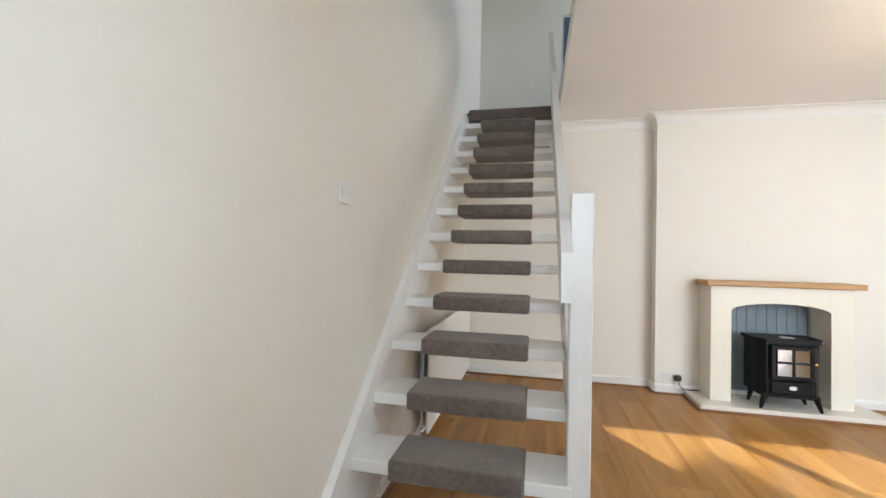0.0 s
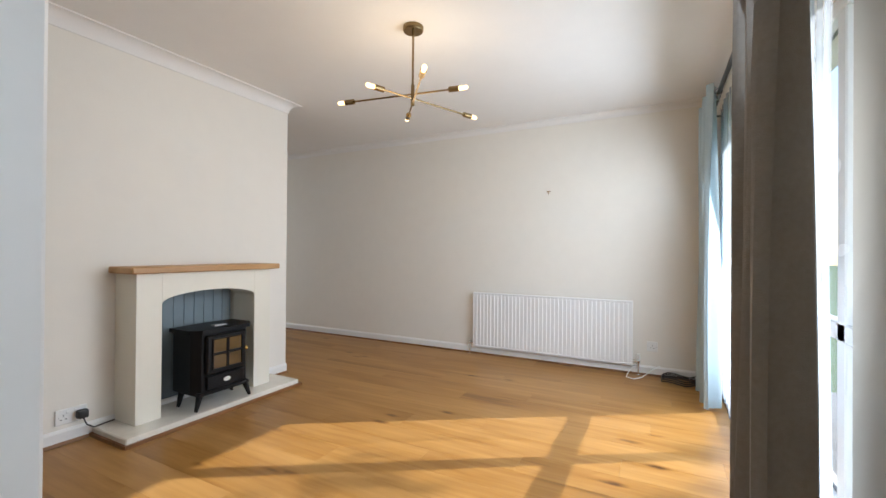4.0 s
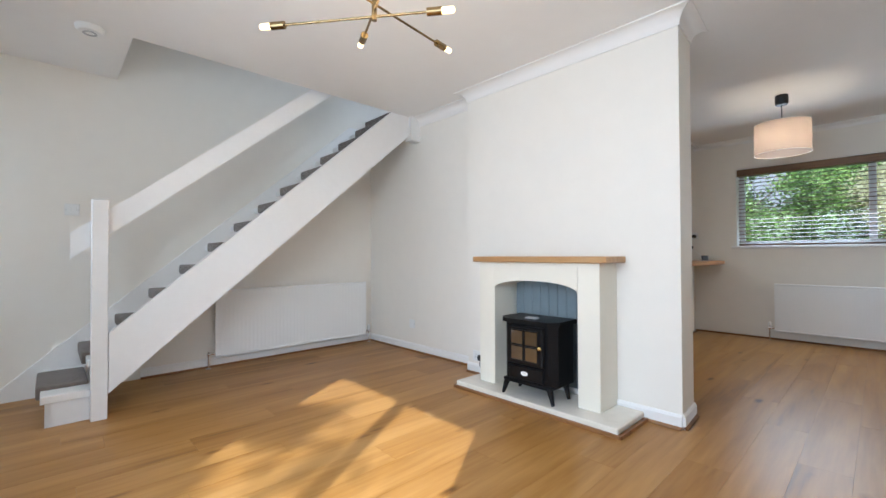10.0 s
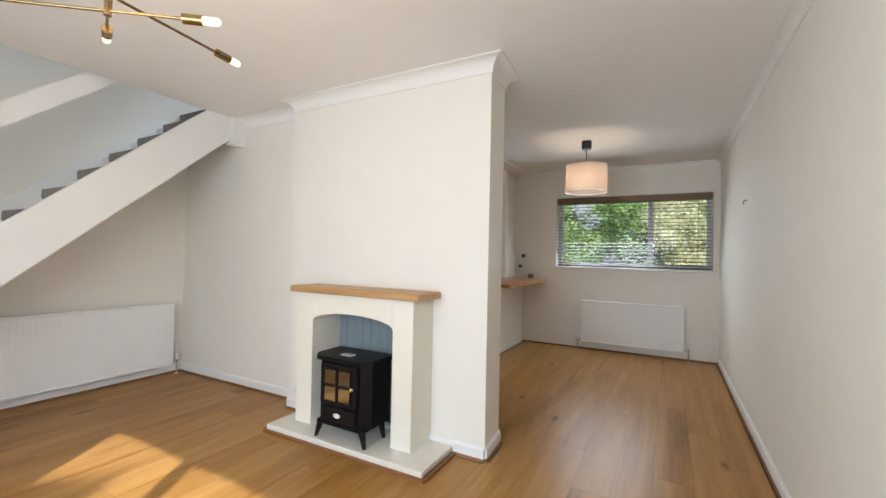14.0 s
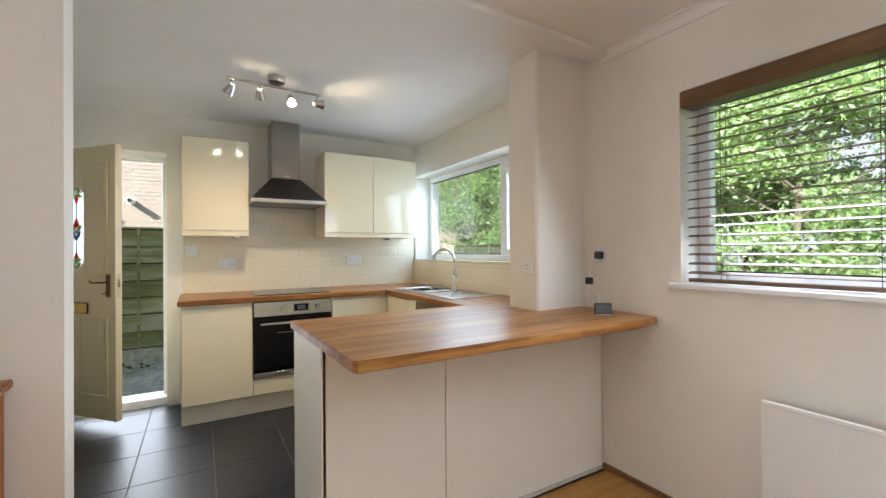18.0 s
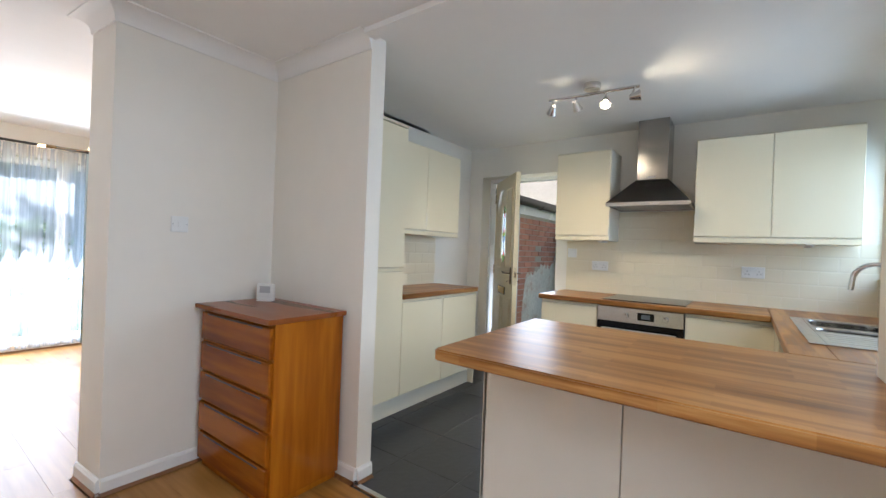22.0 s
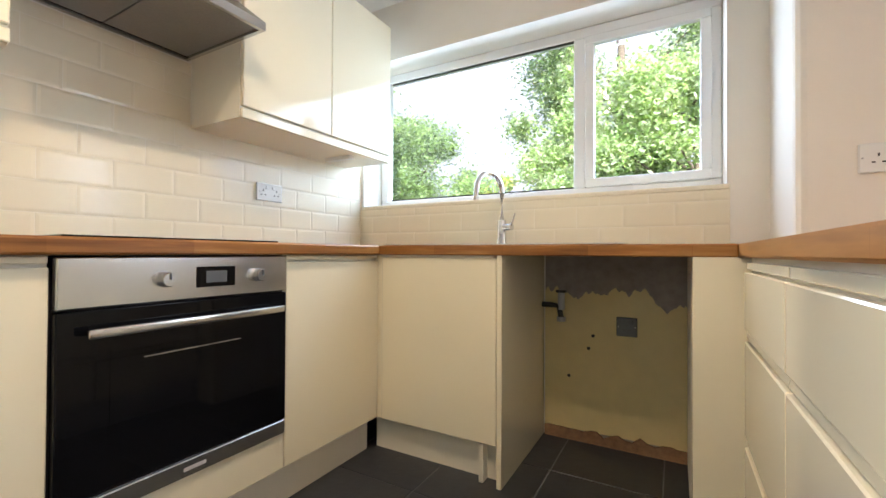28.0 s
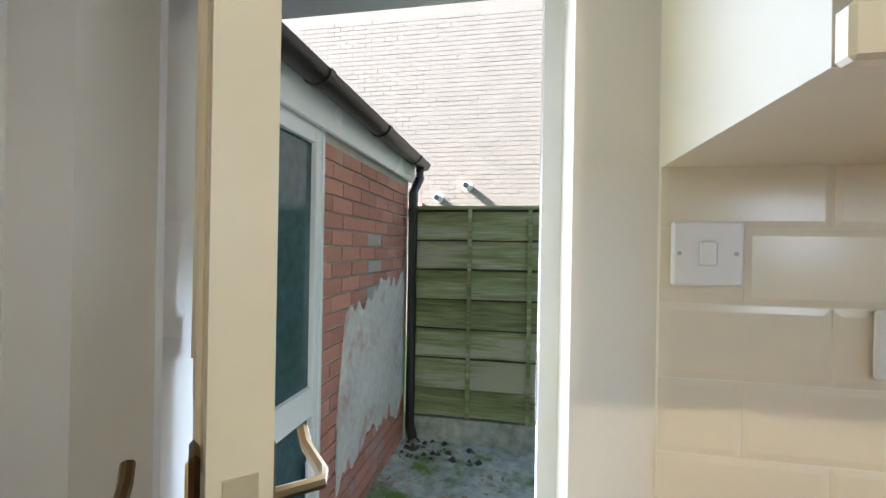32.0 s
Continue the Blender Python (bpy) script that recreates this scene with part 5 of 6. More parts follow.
# side door with leaded oval
DW, DH = 0.825, 1.98
door = thing("back_door", "cream panelled back door standing half open with leaded glass", "door")
gz0, gz1, gx, gw = 1.09, 1.685, 0.418, 0.094
bm = bmesh.new()
box(bm, 0, gx - gw - 0.002, 0, 0.044, 0, DH)
box(bm, gx + gw + 0.002, DW, 0, 0.044, 0, DH)
box(bm, gx - gw - 0.002, gx + gw + 0.002, 0, 0.044, 0, gz0)
box(bm, gx - gw - 0.002, gx + gw + 0.002, 0, 0.044, gz1, DH)
part("leaf", bm, DOORPAINT, door)
for z, s in ((gz0, 1), (gz1, -1)):
    bm = bmesh.new()
    for i in range(8):
        t0, t1 = math.pi * i / 8, math.pi * (i + 1) / 8
        p0 = (gx + gw * math.cos(t0), z + s * (gw - gw * math.sin(t0)))
        p1 = (gx + gw * math.cos(t1), z + s * (gw - gw * math.sin(t1)))
        prism(bm, [p0, p1, (p1[0], z), (p0[0], z)], 0.002, 0.042, "Y")
    part("glass_corner", bm, DOORPAINT, door)
ring = [(gx + (gw + 0.004) * math.cos(t), -0.001, (gz0 + gw if math.sin(t) < 0 else gz1 - gw) + (gw + 0.004) * math.sin(t)) for t in (2 * math.pi * (i + 0.5) / 32 for i in range(32))]
part("glazing_bead", tube(bmesh.new(), ring + ring[:1], 0.005, 6), DOORPAINT, door, smooth=True)
gl = part("leaded_glass", B(gx - gw, gx + gw, 0.004, 0.009, gz0, gz1), sheer("pale_leaded_glass", (0.86, 0.90, 0.93), 0.25), door)
gl.visible_shadow = False
COL = {"red": mat("red_glass", (0.55, 0.03, 0.04), 0.15), "green": mat("green_glass", (0.30, 0.50, 0.05), 0.15), "blue": mat("blue_glass", (0.08, 0.22, 0.50), 0.15), "white": mat("white_glass", (0.82, 0.86, 0.88), 0.15)}


def petal(name, pts, color):
    bm = bmesh.new()
    prism(bm, pts, -0.0022 if color == "white" else -0.001, 0.004, "Y")
    part(name, bm, COL[color], gl)


for zc, s in ((gz0 + 0.06, 1.0), ((gz0 + gz1) / 2, 1.3), (gz1 - 0.06, -1.0)):
    petal("bud", [(gx - 0.022 * abs(s), zc + 0.018 * s), (gx - 0.010, zc + 0.045 * s), (gx, zc + 0.062 * s), (gx + 0.010, zc + 0.045 * s), (gx + 0.022 * abs(s), zc + 0.018 * s), (gx, zc - 0.002 * s)], "red")
    for m in (-1, 1):
        petal("leaf_piece", [(gx + m * 0.062, zc + 0.010 * s), (gx + m * 0.026, zc + 0.016 * s), (gx + m * 0.003, zc - 0.012 * s), (gx + m * 0.03, zc - 0.016 * s)], "green")
    petal("cup_piece", [(gx - 0.052, zc - 0.018 * s), (gx + 0.052, zc - 0.018 * s), (gx + 0.034, zc - 0.045 * s), (gx, zc - 0.075 * s), (gx - 0.034, zc - 0.045 * s)], "blue" if s == 1.3 else "green")
    petal("clear_piece", [(gx - 0.022, zc - 0.026 * s), (gx + 0.022, zc - 0.026 * s), (gx + 0.012, zc - 0.042 * s), (gx, zc - 0.05 * s), (gx - 0.012, zc - 0.042 * s)], "white")
for x in (gx,):
    part("lead_line", B(x - 0.0015, x + 0.0015, -0.0005, 0.004, gz0 + 0.02, gz1 - 0.02), LEAD, gl)
for x0, x1, z0, z1 in ((0.075, gx - 0.085, 1.02, 1.86), (gx + 0.085, DW - 0.075, 1.02, 1.86), (0.075, gx - 0.03, 0.16, 0.74), (gx + 0.03, DW - 0.075, 0.16, 0.74)):
    fr = bmesh.new()
    for q in ((x0, x1, z0, z0 + 0.018), (x0, x1, z1 - 0.018, z1), (x0, x0 + 0.018, z0, z1), (x1 - 0.018, x1, z0, z1)):
        box(fr, q[0], q[1], -0.006, 0.002, q[2], q[3], 0.004)
    part("panel_moulding", fr, DOORPAINT, door)
    part("raised_panel", B(x0 + 0.035, x1 - 0.035, -0.004, 0.002, z0 + 0.035, z1 - 0.035, bevel=0.004), DOORPAINT, door)
lb = part("letterbox", B(gx - 0.125, gx + 0.125, -0.014, 0.0, 0.763, 0.833, bevel=0.004), GOLD, door, "polished brass letterbox flap")
part("letterbox_edge", B(gx - 0.13, gx + 0.13, -0.009, 0.0, 0.758, 0.838, bevel=0.002), BLACKPLASTIC, lb)
for y, s in ((-0.010, -1), (0.054, 1)):
    hb = part("handle_plate", B(DW - 0.087, DW - 0.047, min(y, y + s * -0.008), max(y, y + s * -0.008), 0.885, 1.05, bevel=0.004), BRONZE, door, "dark bronze lever handle")
    part("lever", tube(bmesh.new(), [(DW - 0.067, y, 0.992), (DW - 0.067, y + s * 0.045, 0.992), (DW - 0.087, y + s * 0.05, 0.992), (DW - 0.152, y + s * 0.05, 0.990), (DW - 0.172, y + s * 0.05, 1.002)], 0.0065, 8), BRONZE, hb, smooth=True)
    part("key", tube(bmesh.new(), [(DW - 0.067, y, 0.915), (DW - 0.067, y + s * 0.022, 0.915), (DW - 0.067, y + s * 0.034, 0.908)], 0.0035, 6), BRONZE, hb, smooth=True)
part("lock_strip", B(DW, DW + 0.002, 0.010, 0.034, 0.88, 1.05, bevel=0.0005), mat("worn_brass_strip", (0.62, 0.53, 0.34), 0.35, 0.3), door)
part("latch", B(DW + 0.002, DW + 0.005, 0.016, 0.03, 0.955, 1.01), CHROME, door)
for z in (0.2, 0.95, 1.75):
    part("hinge", B(-0.012, 0.02, -0.006, 0.0, z, z + 0.10), BRASS, door)
door.matrix_world = pose(-0.243, 4.706, 0.06, 0, 0, 41.9)
dfm = thing("door_frame", "white door frame with a raised threshold", "door frame", kind="structure")
part("jamb", B(-0.275, -0.18, DOORY[0] - 0.001, DOORY[0] + 0.02, 0.03, DOORY[2]), PVC, dfm)
part("jamb", B(-0.275, -0.18, DOORY[1] - 0.035, DOORY[1], 0.03, DOORY[2]), PVC, dfm)
part("head", B(-0.275, -0.18, DOORY[0] + 0.02, DOORY[1] - 0.035, DOORY[2] - 0.035, DOORY[2]), PVC, dfm)
part("threshold", B(-0.30, -0.10, DOORY[0], DOORY[1], -0.02, 0.05, bevel=0.006), PVC, dfm)
part("strike_plate", B(-0.24, -0.22, DOORY[1] - 0.038, DOORY[1] - 0.035, 0.93, 1.07), CHROME, dfm)

plate("wall_socket", "white double socket on the tiles by the hob", "socket", 0.146, 0.086, (0.012, 5.975, 1.165), 90, gangs=2)
plate("wall_socket", "white double socket on the tiles near the window", "socket", 0.146, 0.086, (0.012, 7.12, 1.175), 90, gangs=2)
plate("light_switch", "white isolator switch on the tiles by the door", "switch", 0.086, 0.086, (0.012, 5.71, 1.275), 90, "switch", 1)
plate("wall_socket", "white single socket above the worktop end", "socket", 0.086, 0.086, (2.47, YB, 1.235), 0)
plate("wall_socket", "white single socket on the pier", "socket", 0.086, 0.086, (2.265, 7.42, 1.165), 0)
plate("wall_socket", "steel socket inside the appliance space", "socket", 0.086, 0.086, (1.565, YB - 0.008, 0.555), 0, material=DISPLAY)

# spotlight bar
sp = thing("spotlight_bar", "brushed steel ceiling bar with four spotlights", "spotlight")
part("bar", cyl(bmesh.new(), (1.235, 5.92, 2.335), (1.21, 6.50, 2.335), 0.009), STEEL, sp, smooth=True)
part("ceiling_plate", lathe(bmesh.new(), [(0.0, 2.36), (0.05, 2.362), (0.055, 2.372), (0.055, 2.40)], (1.222, 6.21, 0), 24), STEEL, sp, smooth=True)
for i, (y, aim, lit) in enumerate(((5.94, (-0.55, -0.45, -0.70), 1), (6.11, (-0.65, 0.15, -0.70), 1), (6.30, (0.55, 0.1, -0.80), 1), (6.48, (-0.1, 0.9, 0.10), 1))):
    d = Vector(aim).normalized()
    p = Vector((1.222, y, 2.27))
    hd = part("spot_head", cyl(bmesh.new(), p - d * 0.035, p + d * 0.03, 0.016, 0.034, 18, False), STEEL, sp, smooth=True)
    part("spot_stem", cyl(bmesh.new(), (1.222, y, 2.335), p - d * 0.03, 0.006), STEEL, hd, smooth=True)
    part("spot_bulb", ball(bmesh.new(), p + d * 0.012, 0.015), SPOTBULB if lit else PLASTIC, hd, "lit warm bulb" if lit else "unlit bulb", smooth=True)
spot_light("kitchen_spot_light", 1.19, 5.91, 2.23, 5.6, aim=(-0.30, -0.30, -0.95), cone=128)
spot_light("kitchen_spot_light", 1.18, 6.12, 2.23, 7.5, aim=(-0.30, 0.30, -0.95), cone=128)
spot_light("kitchen_spot_light", 1.26, 6.31, 2.215, 6.5, aim=(0.30, 0.1, -0.9), cone=130)
spot_light("kitchen_spot_light", 1.25, 6.58, 2.20, 0.65, aim=(0.1, 0.95, 0.1), cone=160)

# photo display with its charger on the worktop
pd = thing("digital_display", "small black digital display standing on the worktop", "display", at=(2.64, 7.60, WT1))
part("case", B(-0.045, 0.045, -0.006, 0.006, 0.004, 0.064, bevel=0.004), BLACKPLASTIC, pd)
part("screen", B(-0.037, 0.037, -0.0075, -0.006, 0.012, 0.056), DISPLAY, pd)
part("foot", B(-0.04, 0.04, -0.005, 0.03, 0, 0.005), GREYPLASTIC, pd)
pd.rotation_euler = (radians(-8), 0, radians(56))
ch = thing("charger_plug", "black plug with a white cable in the wall socket", "plug")
part("plug_body", B(2.45, 2.495, YB - 0.055, YB - 0.012, 1.205, 1.25, bevel=0.008), BLACKPLASTIC, ch)
part("cable", tube(bmesh.new(), [(2.47, YB - 0.05, 1.21), (2.45, YB - 0.07, 1.16), (2.455, YB - 0.09, 1.10), (2.43, YB - 0.09, 1.07), (2.50, YB - 0.10, 1.03), (2.56, YB - 0.14, 1.0), (2.59, YB - 0.18, 0.95), (2.60, YB - 0.19, 0.925)], 0.0025, 6), PLASTIC, ch, smooth=True)
part("cable_box", B(2.425, 2.475, YB - 0.10, YB - 0.08, 1.06, 1.10, bevel=0.006), BLACKPLASTIC, ch)

# ---- dining ----
pen = thing("pendant_light", "cream linen drum pendant light on a black cord", "pendant light", at=(3.56, 6.36, 0))
part("ceiling_rose", lathe(bmesh.new(), [(0.0, 2.315), (0.042, 2.315), (0.048, 2.33), (0.048, 2.40)], seg=22), BLACKPLASTIC, pen, smooth=True)
part("cord", cyl(bmesh.new(), (0, 0, 2.14), (0, 0, 2.32), 0.004), BLACKPLASTIC, pen)
sh = part("shade", lathe(bmesh.new(), [(0.20, 1.885), (0.20, 2.15)], seg=48), SHADE, pen, "cream linen drum shade", smooth=True)
for z in (1.885, 2.15):
    part("shade_rim", tube(bmesh.new(), [(0.2 * math.cos(t), 0.2 * math.sin(t), z) for t in (2 * math.pi * i / 40 for i in range(41))], 0.003, 6), PLASTIC, sh, smooth=True)
part("bulb", ball(bmesh.new(), (0, 0, 2.05), 0.03), BULB, pen, smooth=True)
bulb_light("pendant_glow", 3.56, 6.36, 2.02, 2.2, (1.0, 0.76, 0.50), 0.04)

cd = thing("chest_of_drawers", "orange stained wooden chest of five drawers", "chest of drawers")
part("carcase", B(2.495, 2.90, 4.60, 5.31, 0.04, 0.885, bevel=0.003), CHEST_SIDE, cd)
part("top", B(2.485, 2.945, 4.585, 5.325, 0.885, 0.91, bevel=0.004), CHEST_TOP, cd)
part("plinth", B(2.50, 2.89, 4.62, 5.29, 0.0, 0.04), CHEST_SIDE, cd)
for i in range(5):
    z0 = 0.048 + i * 0.167
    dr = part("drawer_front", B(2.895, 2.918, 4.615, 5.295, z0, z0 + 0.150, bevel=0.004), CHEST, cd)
    # Black strip on the front draws the groove's shadow line; nothing is cut.
    part("groove_shadow_strip", box(bmesh.new(), 2.9165, 2.9195, 4.68, 5.23, z0 + 0.138, z0 + 0.147, 0.001), BLACKPLASTIC, dr, "black strip for the shadow line of the finger groove")
ts = thing("thermostat", "white room thermostat on a stand", "thermostat", at=(2.60, 4.72, 0.91))
part("stand", B(-0.03, 0.03, -0.045, 0.045, 0.0, 0.008, bevel=0.003), PLASTIC, ts)
bd = part("case", box(bmesh.new(), -0.012, 0.014, -0.055, 0.055, 0.006, 0.105, 0.006, 2), PLASTIC, ts, smooth=True)
part("screen", B(0.014, 0.0155, -0.034, 0.034, 0.050, 0.09), GREYPLASTIC, bd)
ts.rotation_euler = (0, 0, radians(28))

# the empty appliance space: old paint, bare plaster, stop valve, socket holes
YELLOW = mat("old_yellow_paint", (0.72, 0.60, 0.30), 0.6, vary=0.06, scale=5)
PLASTER = mat("bare_grey_plaster", (0.27, 0.24, 0.22), 0.9, vary=0.35, scale=9, bump=0.4, bump_scale=40)
BOARD_OLD = mat("rough_brown_edge", (0.26, 0.15, 0.085), 0.9, vary=0.4, scale=14, bump=0.5, bump_scale=50)
niche = thing("niche_wall", "old yellow painted wall patch with bare plaster above", "wall", kind="structure")
g = random.Random(11)
part("plaster", B(1.195, 1.80, YB - 0.004, YB - 0.0005, 0.0, WT0), PLASTER, niche)
edge = [(1.195 + 0.605 * i / 90, 0.70 + 0.075 * noise.noise(Vector((i * 0.07, 3.0, 0))) + 0.03 * noise.noise(Vector((i * 0.31, 1.0, 0))) - 0.05 * max(0, i - 62) / 28 + g.uniform(-0.004, 0.004)) for i in range(91)]
bm = bmesh.new()
for (xa, za), (xb, zb) in zip(edge, edge[1:]):
    prism(bm, [(xa, 0.05), (xa, za), (xb, zb), (xb, 0.05)], YB - 0.008, YB - 0.004, "Y")
part("yellow_paint", bm, YELLOW, niche)
bm = bmesh.new()
for i in range(20):
    xa, xb = 1.195 + 0.605 * i / 20, 1.195 + 0.605 * (i + 1) / 20
    prism(bm, [(xa, 0.0), (xa, 0.05 + 0.03 * noise.noise(Vector((i * 0.6, 7, 0)))), (xb, 0.05 + 0.03 * noise.noise(Vector((i * 0.6 + 0.6, 7, 0)))), (xb, 0.0)], YB - 0.02, YB - 0.008, "Y")
part("skirting_remains", bm, BOARD_OLD, niche)
for x, z in ((1.42, 0.50), (1.40, 0.44), (1.31, 0.30)):
    part("screw_hole", cyl(bmesh.new(), (x, YB - 0.0095, z), (x, YB - 0.008, z), 0.008, seg=10), BLACKPLASTIC, niche)
vlv = thing("stop_valve", "dark water stop valve on a pipe in the appliance space", "valve")
part("pipe", tube(bmesh.new(), [(1.195, YB - 0.06, 0.64), (1.24, YB - 0.06, 0.64), (1.275, YB - 0.06, 0.635), (1.285, YB - 0.06, 0.58)], 0.013, 10), BLACKPLASTIC, vlv, smooth=True)
part("valve_body", cyl(cyl(bmesh.new(), (1.285, YB - 0.06, 0.70), (1.285, YB - 0.06, 0.62), 0.016), (1.285, YB - 0.06, 0.585), (1.285, YB - 0.06, 0.565), 0.02), GREYPLASTIC, vlv, smooth=True)
part("valve_lever", B(1.262, 1.308, YB - 0.075, YB - 0.045, 0.70, 0.712, bevel=0.003), BLACKPLASTIC, vlv)

# ---- outside ----
solid("ground", B(-60, 60, -60, 60, -0.35, -0.17), GRASS_M, "rough green garden ground", "ground", kind="structure")
solid("side_path", B(-2.36, -0.28, 4.62, 7.9, -0.17, -0.12), PATH_M, "mossy damp concrete path with fallen leaves", "path", kind="structure")
HAZE = glow("pale_haze", (0.90, 0.94, 1.0), 0.235)
HAZE.node_tree.nodes["Principled BSDF"].inputs["Base Color"].default_value = (0, 0, 0, 1)
solid("backdrop_garden", B(-90, 90, 64, 64.5, -1, 60), HAZE, "pale hazy bright sky over the gardens", "sky", kind="structure")

LEAF = {}
for nm, c in (("leaf_green", (0.10, 0.155, 0.07)), ("leaf_light", (0.19, 0.29, 0.10)), ("leaf_dark", (0.04, 0.08, 0.03)), ("leaf_pale", (0.36, 0.37, 0.27)), ("leaf_silver", (0.30, 0.37, 0.24)), ("leaf_gold", (0.46, 0.44, 0.20))):
    m = mat(nm, c, 0.5, vary=0.4, scale=3)
    n_, k_ = nodes_of(m)
    tl = n_.new("ShaderNodeBsdfTranslucent")
    tl.inputs[0].default_value = (c[0] * 2.2, c[1] * 2.0, c[2] * 1.5, 1)
    ms = n_.new("ShaderNodeMixShader")
    ms.inputs[0].default_value = 0.5
    k_.new(n_["Principled BSDF"].outputs[0], ms.inputs[1])
    k_.new(tl.outputs[0], ms.inputs[2])
    k_.new(ms.outputs[0], n_["Material Output"].inputs[0])
    LEAF[nm] = m
BARK = mat("bark", (0.09, 0.07, 0.05), 0.9, vary=0.3, scale=12, bump=0.5, bump_scale=30)


def leaves(name, blobs, count, size, material, seed):
    """Many small leaf blades scattered through lumps (x, y, z, r), thinning out past their rims."""
    g = np.random.default_rng(seed)
    b = np.array(blobs)
    w = b[:, 3] ** 2
    pick = g.choice(len(b), count, p=w / w.sum())
    c = b[pick, :3] + g.normal(size=(count, 3)) * (b[pick, 3] * 0.5)[:, None] * np.array([1, 1, 0.8])
    a = g.normal(size=(count, 3)) * np.array([1, 1, 0.6])
    a /= np.linalg.norm(a, axis=1)[:, None]
    d = np.cross(a, g.normal(size=(count, 3)))
    d /= np.linalg.norm(d, axis=1)[:, None]
    s = size * (0.5 + g.random(count))[:, None]
    p = np.stack([c - a * s, c + d * s * 0.45, c + a * s, c - d * s * 0.45], 1).reshape(-1, 3)
    me = bpy.data.meshes.new(name)
    me.from_pydata(p.tolist(), [], np.arange(count * 4).reshape(-1, 4).tolist())
    me.materials.append(material)
    return me


def tree(name, label, x, y, h, r, count, size, keys, seed, trunk=True):
    """A tapered trunk with limbs; the crown fills an uneven egg of lumps in one or two greens."""
    t = thing(name, label, "tree" if trunk else "bush", at=(0, 0, 0))
    g = random.Random(seed)
    blobs = []
    bm = cyl(bmesh.new(), (x, y, -0.2), (x + 0.1, y, h * 0.6), 0.02 * h, 0.008 * h, 10)
    low = 0.22 if trunk else 0.10
    for i in range(46):
        e = g.uniform(0, 1)
        a = g.uniform(0, 6.28)
        wide = r * math.sin(math.pi * (0.12 + 0.80 * e)) ** 0.7 * g.uniform(0.15, 1.0) * (1.15 if i % 7 == 0 else 0.95)
        q = (x + wide * math.cos(a), y + wide * math.sin(a), h * (low + (0.98 - low) * e))
        if i % 2:
            cyl(bm, (x + 0.05, y, max(q[2] - wide * 0.8, h * 0.1)), q, 0.02, 0.006, 6)
        blobs.append((*q, r * g.uniform(0.16, 0.32)))
    part("trunk", bm, BARK, t, smooth=True)
    for k, key in enumerate(keys):
        ob = new("crown" if k == 0 else "sunlit_leaves", leaves("crown", blobs, count // len(keys), size, LEAF[key], seed * 7 + k))
        ob.parent = t


tree("tree", "tall leafy tree in bright sun in the back garden", 0.85, 13.4, 7.4, 1.9, 96000, 0.036, ("leaf_silver", "leaf_light", "leaf_green"), 1)
tree("bush", "tall pale green shrub in front of the garden tree", 0.45, 12.3, 3.3, 0.95, 36000, 0.030, ("leaf_silver", "leaf_light"), 31, False)
tree("bush", "low golden green shrub behind the garden fence", -0.75, 12.2, 2.15, 0.6, 14000, 0.026, ("leaf_gold", "leaf_light"), 32, False)
tree("bush", "broad green laurel behind the back garden fence", -2.45, 12.2, 3.2, 1.45, 60000, 0.030, ("leaf_light", "leaf_green"), 2, False)
tree("tree", "broad leafy tree over the neighbour's fence", -4.6, 12.6, 4.6, 1.9, 44000, 0.042, ("leaf_light", "leaf_green"), 12)
tree("tree", "leafy garden tree beyond the dining window", 6.0, 15.5, 7.0, 2.7, 44000, 0.062, ("leaf_green", "leaf_light"), 3)
tree("tree", "broad garden tree behind the shrubs", 3.2, 16.2, 7.0, 2.6, 44000, 0.062, ("leaf_green", "leaf_silver"), 9)
tree("bush", "dense light green garden hedge shrub", 1.9, 11.9, 3.4, 1.2, 28000, 0.034, ("leaf_silver", "leaf_light"), 4, False)
tree("bush", "dense green garden hedge shrub", 3.3, 12.6, 3.6, 1.3, 26000, 0.038, ("leaf_green", "leaf_light"), 5, False)
tree("bush", "pale yellow-green garden shrub in the sun", 4.5, 11.8, 2.5, 1.0, 24000, 0.034, ("leaf_pale",), 6, False)
tree("bush", "dark green garden shrub near the party fence", 6.0, 12.6, 3.4, 1.4, 24000, 0.038, ("leaf_green", "leaf_light"), 10, False)
tree("bush", "rounded green shrub in front of the house", 4.4, -4.2, 1.7, 1.0, 5000, 0.06, ("leaf_green",), 7, False)
tree("tree", "slender young tree in front of the house", 6.25, -4.6, 6.0, 0.75, 2600, 0.06, ("leaf_green",), 21)
tree("bush", "low green shrub in front of the house", 2.2, -5.0, 1.4, 1.0, 5000, 0.06, ("leaf_dark",), 8, False)


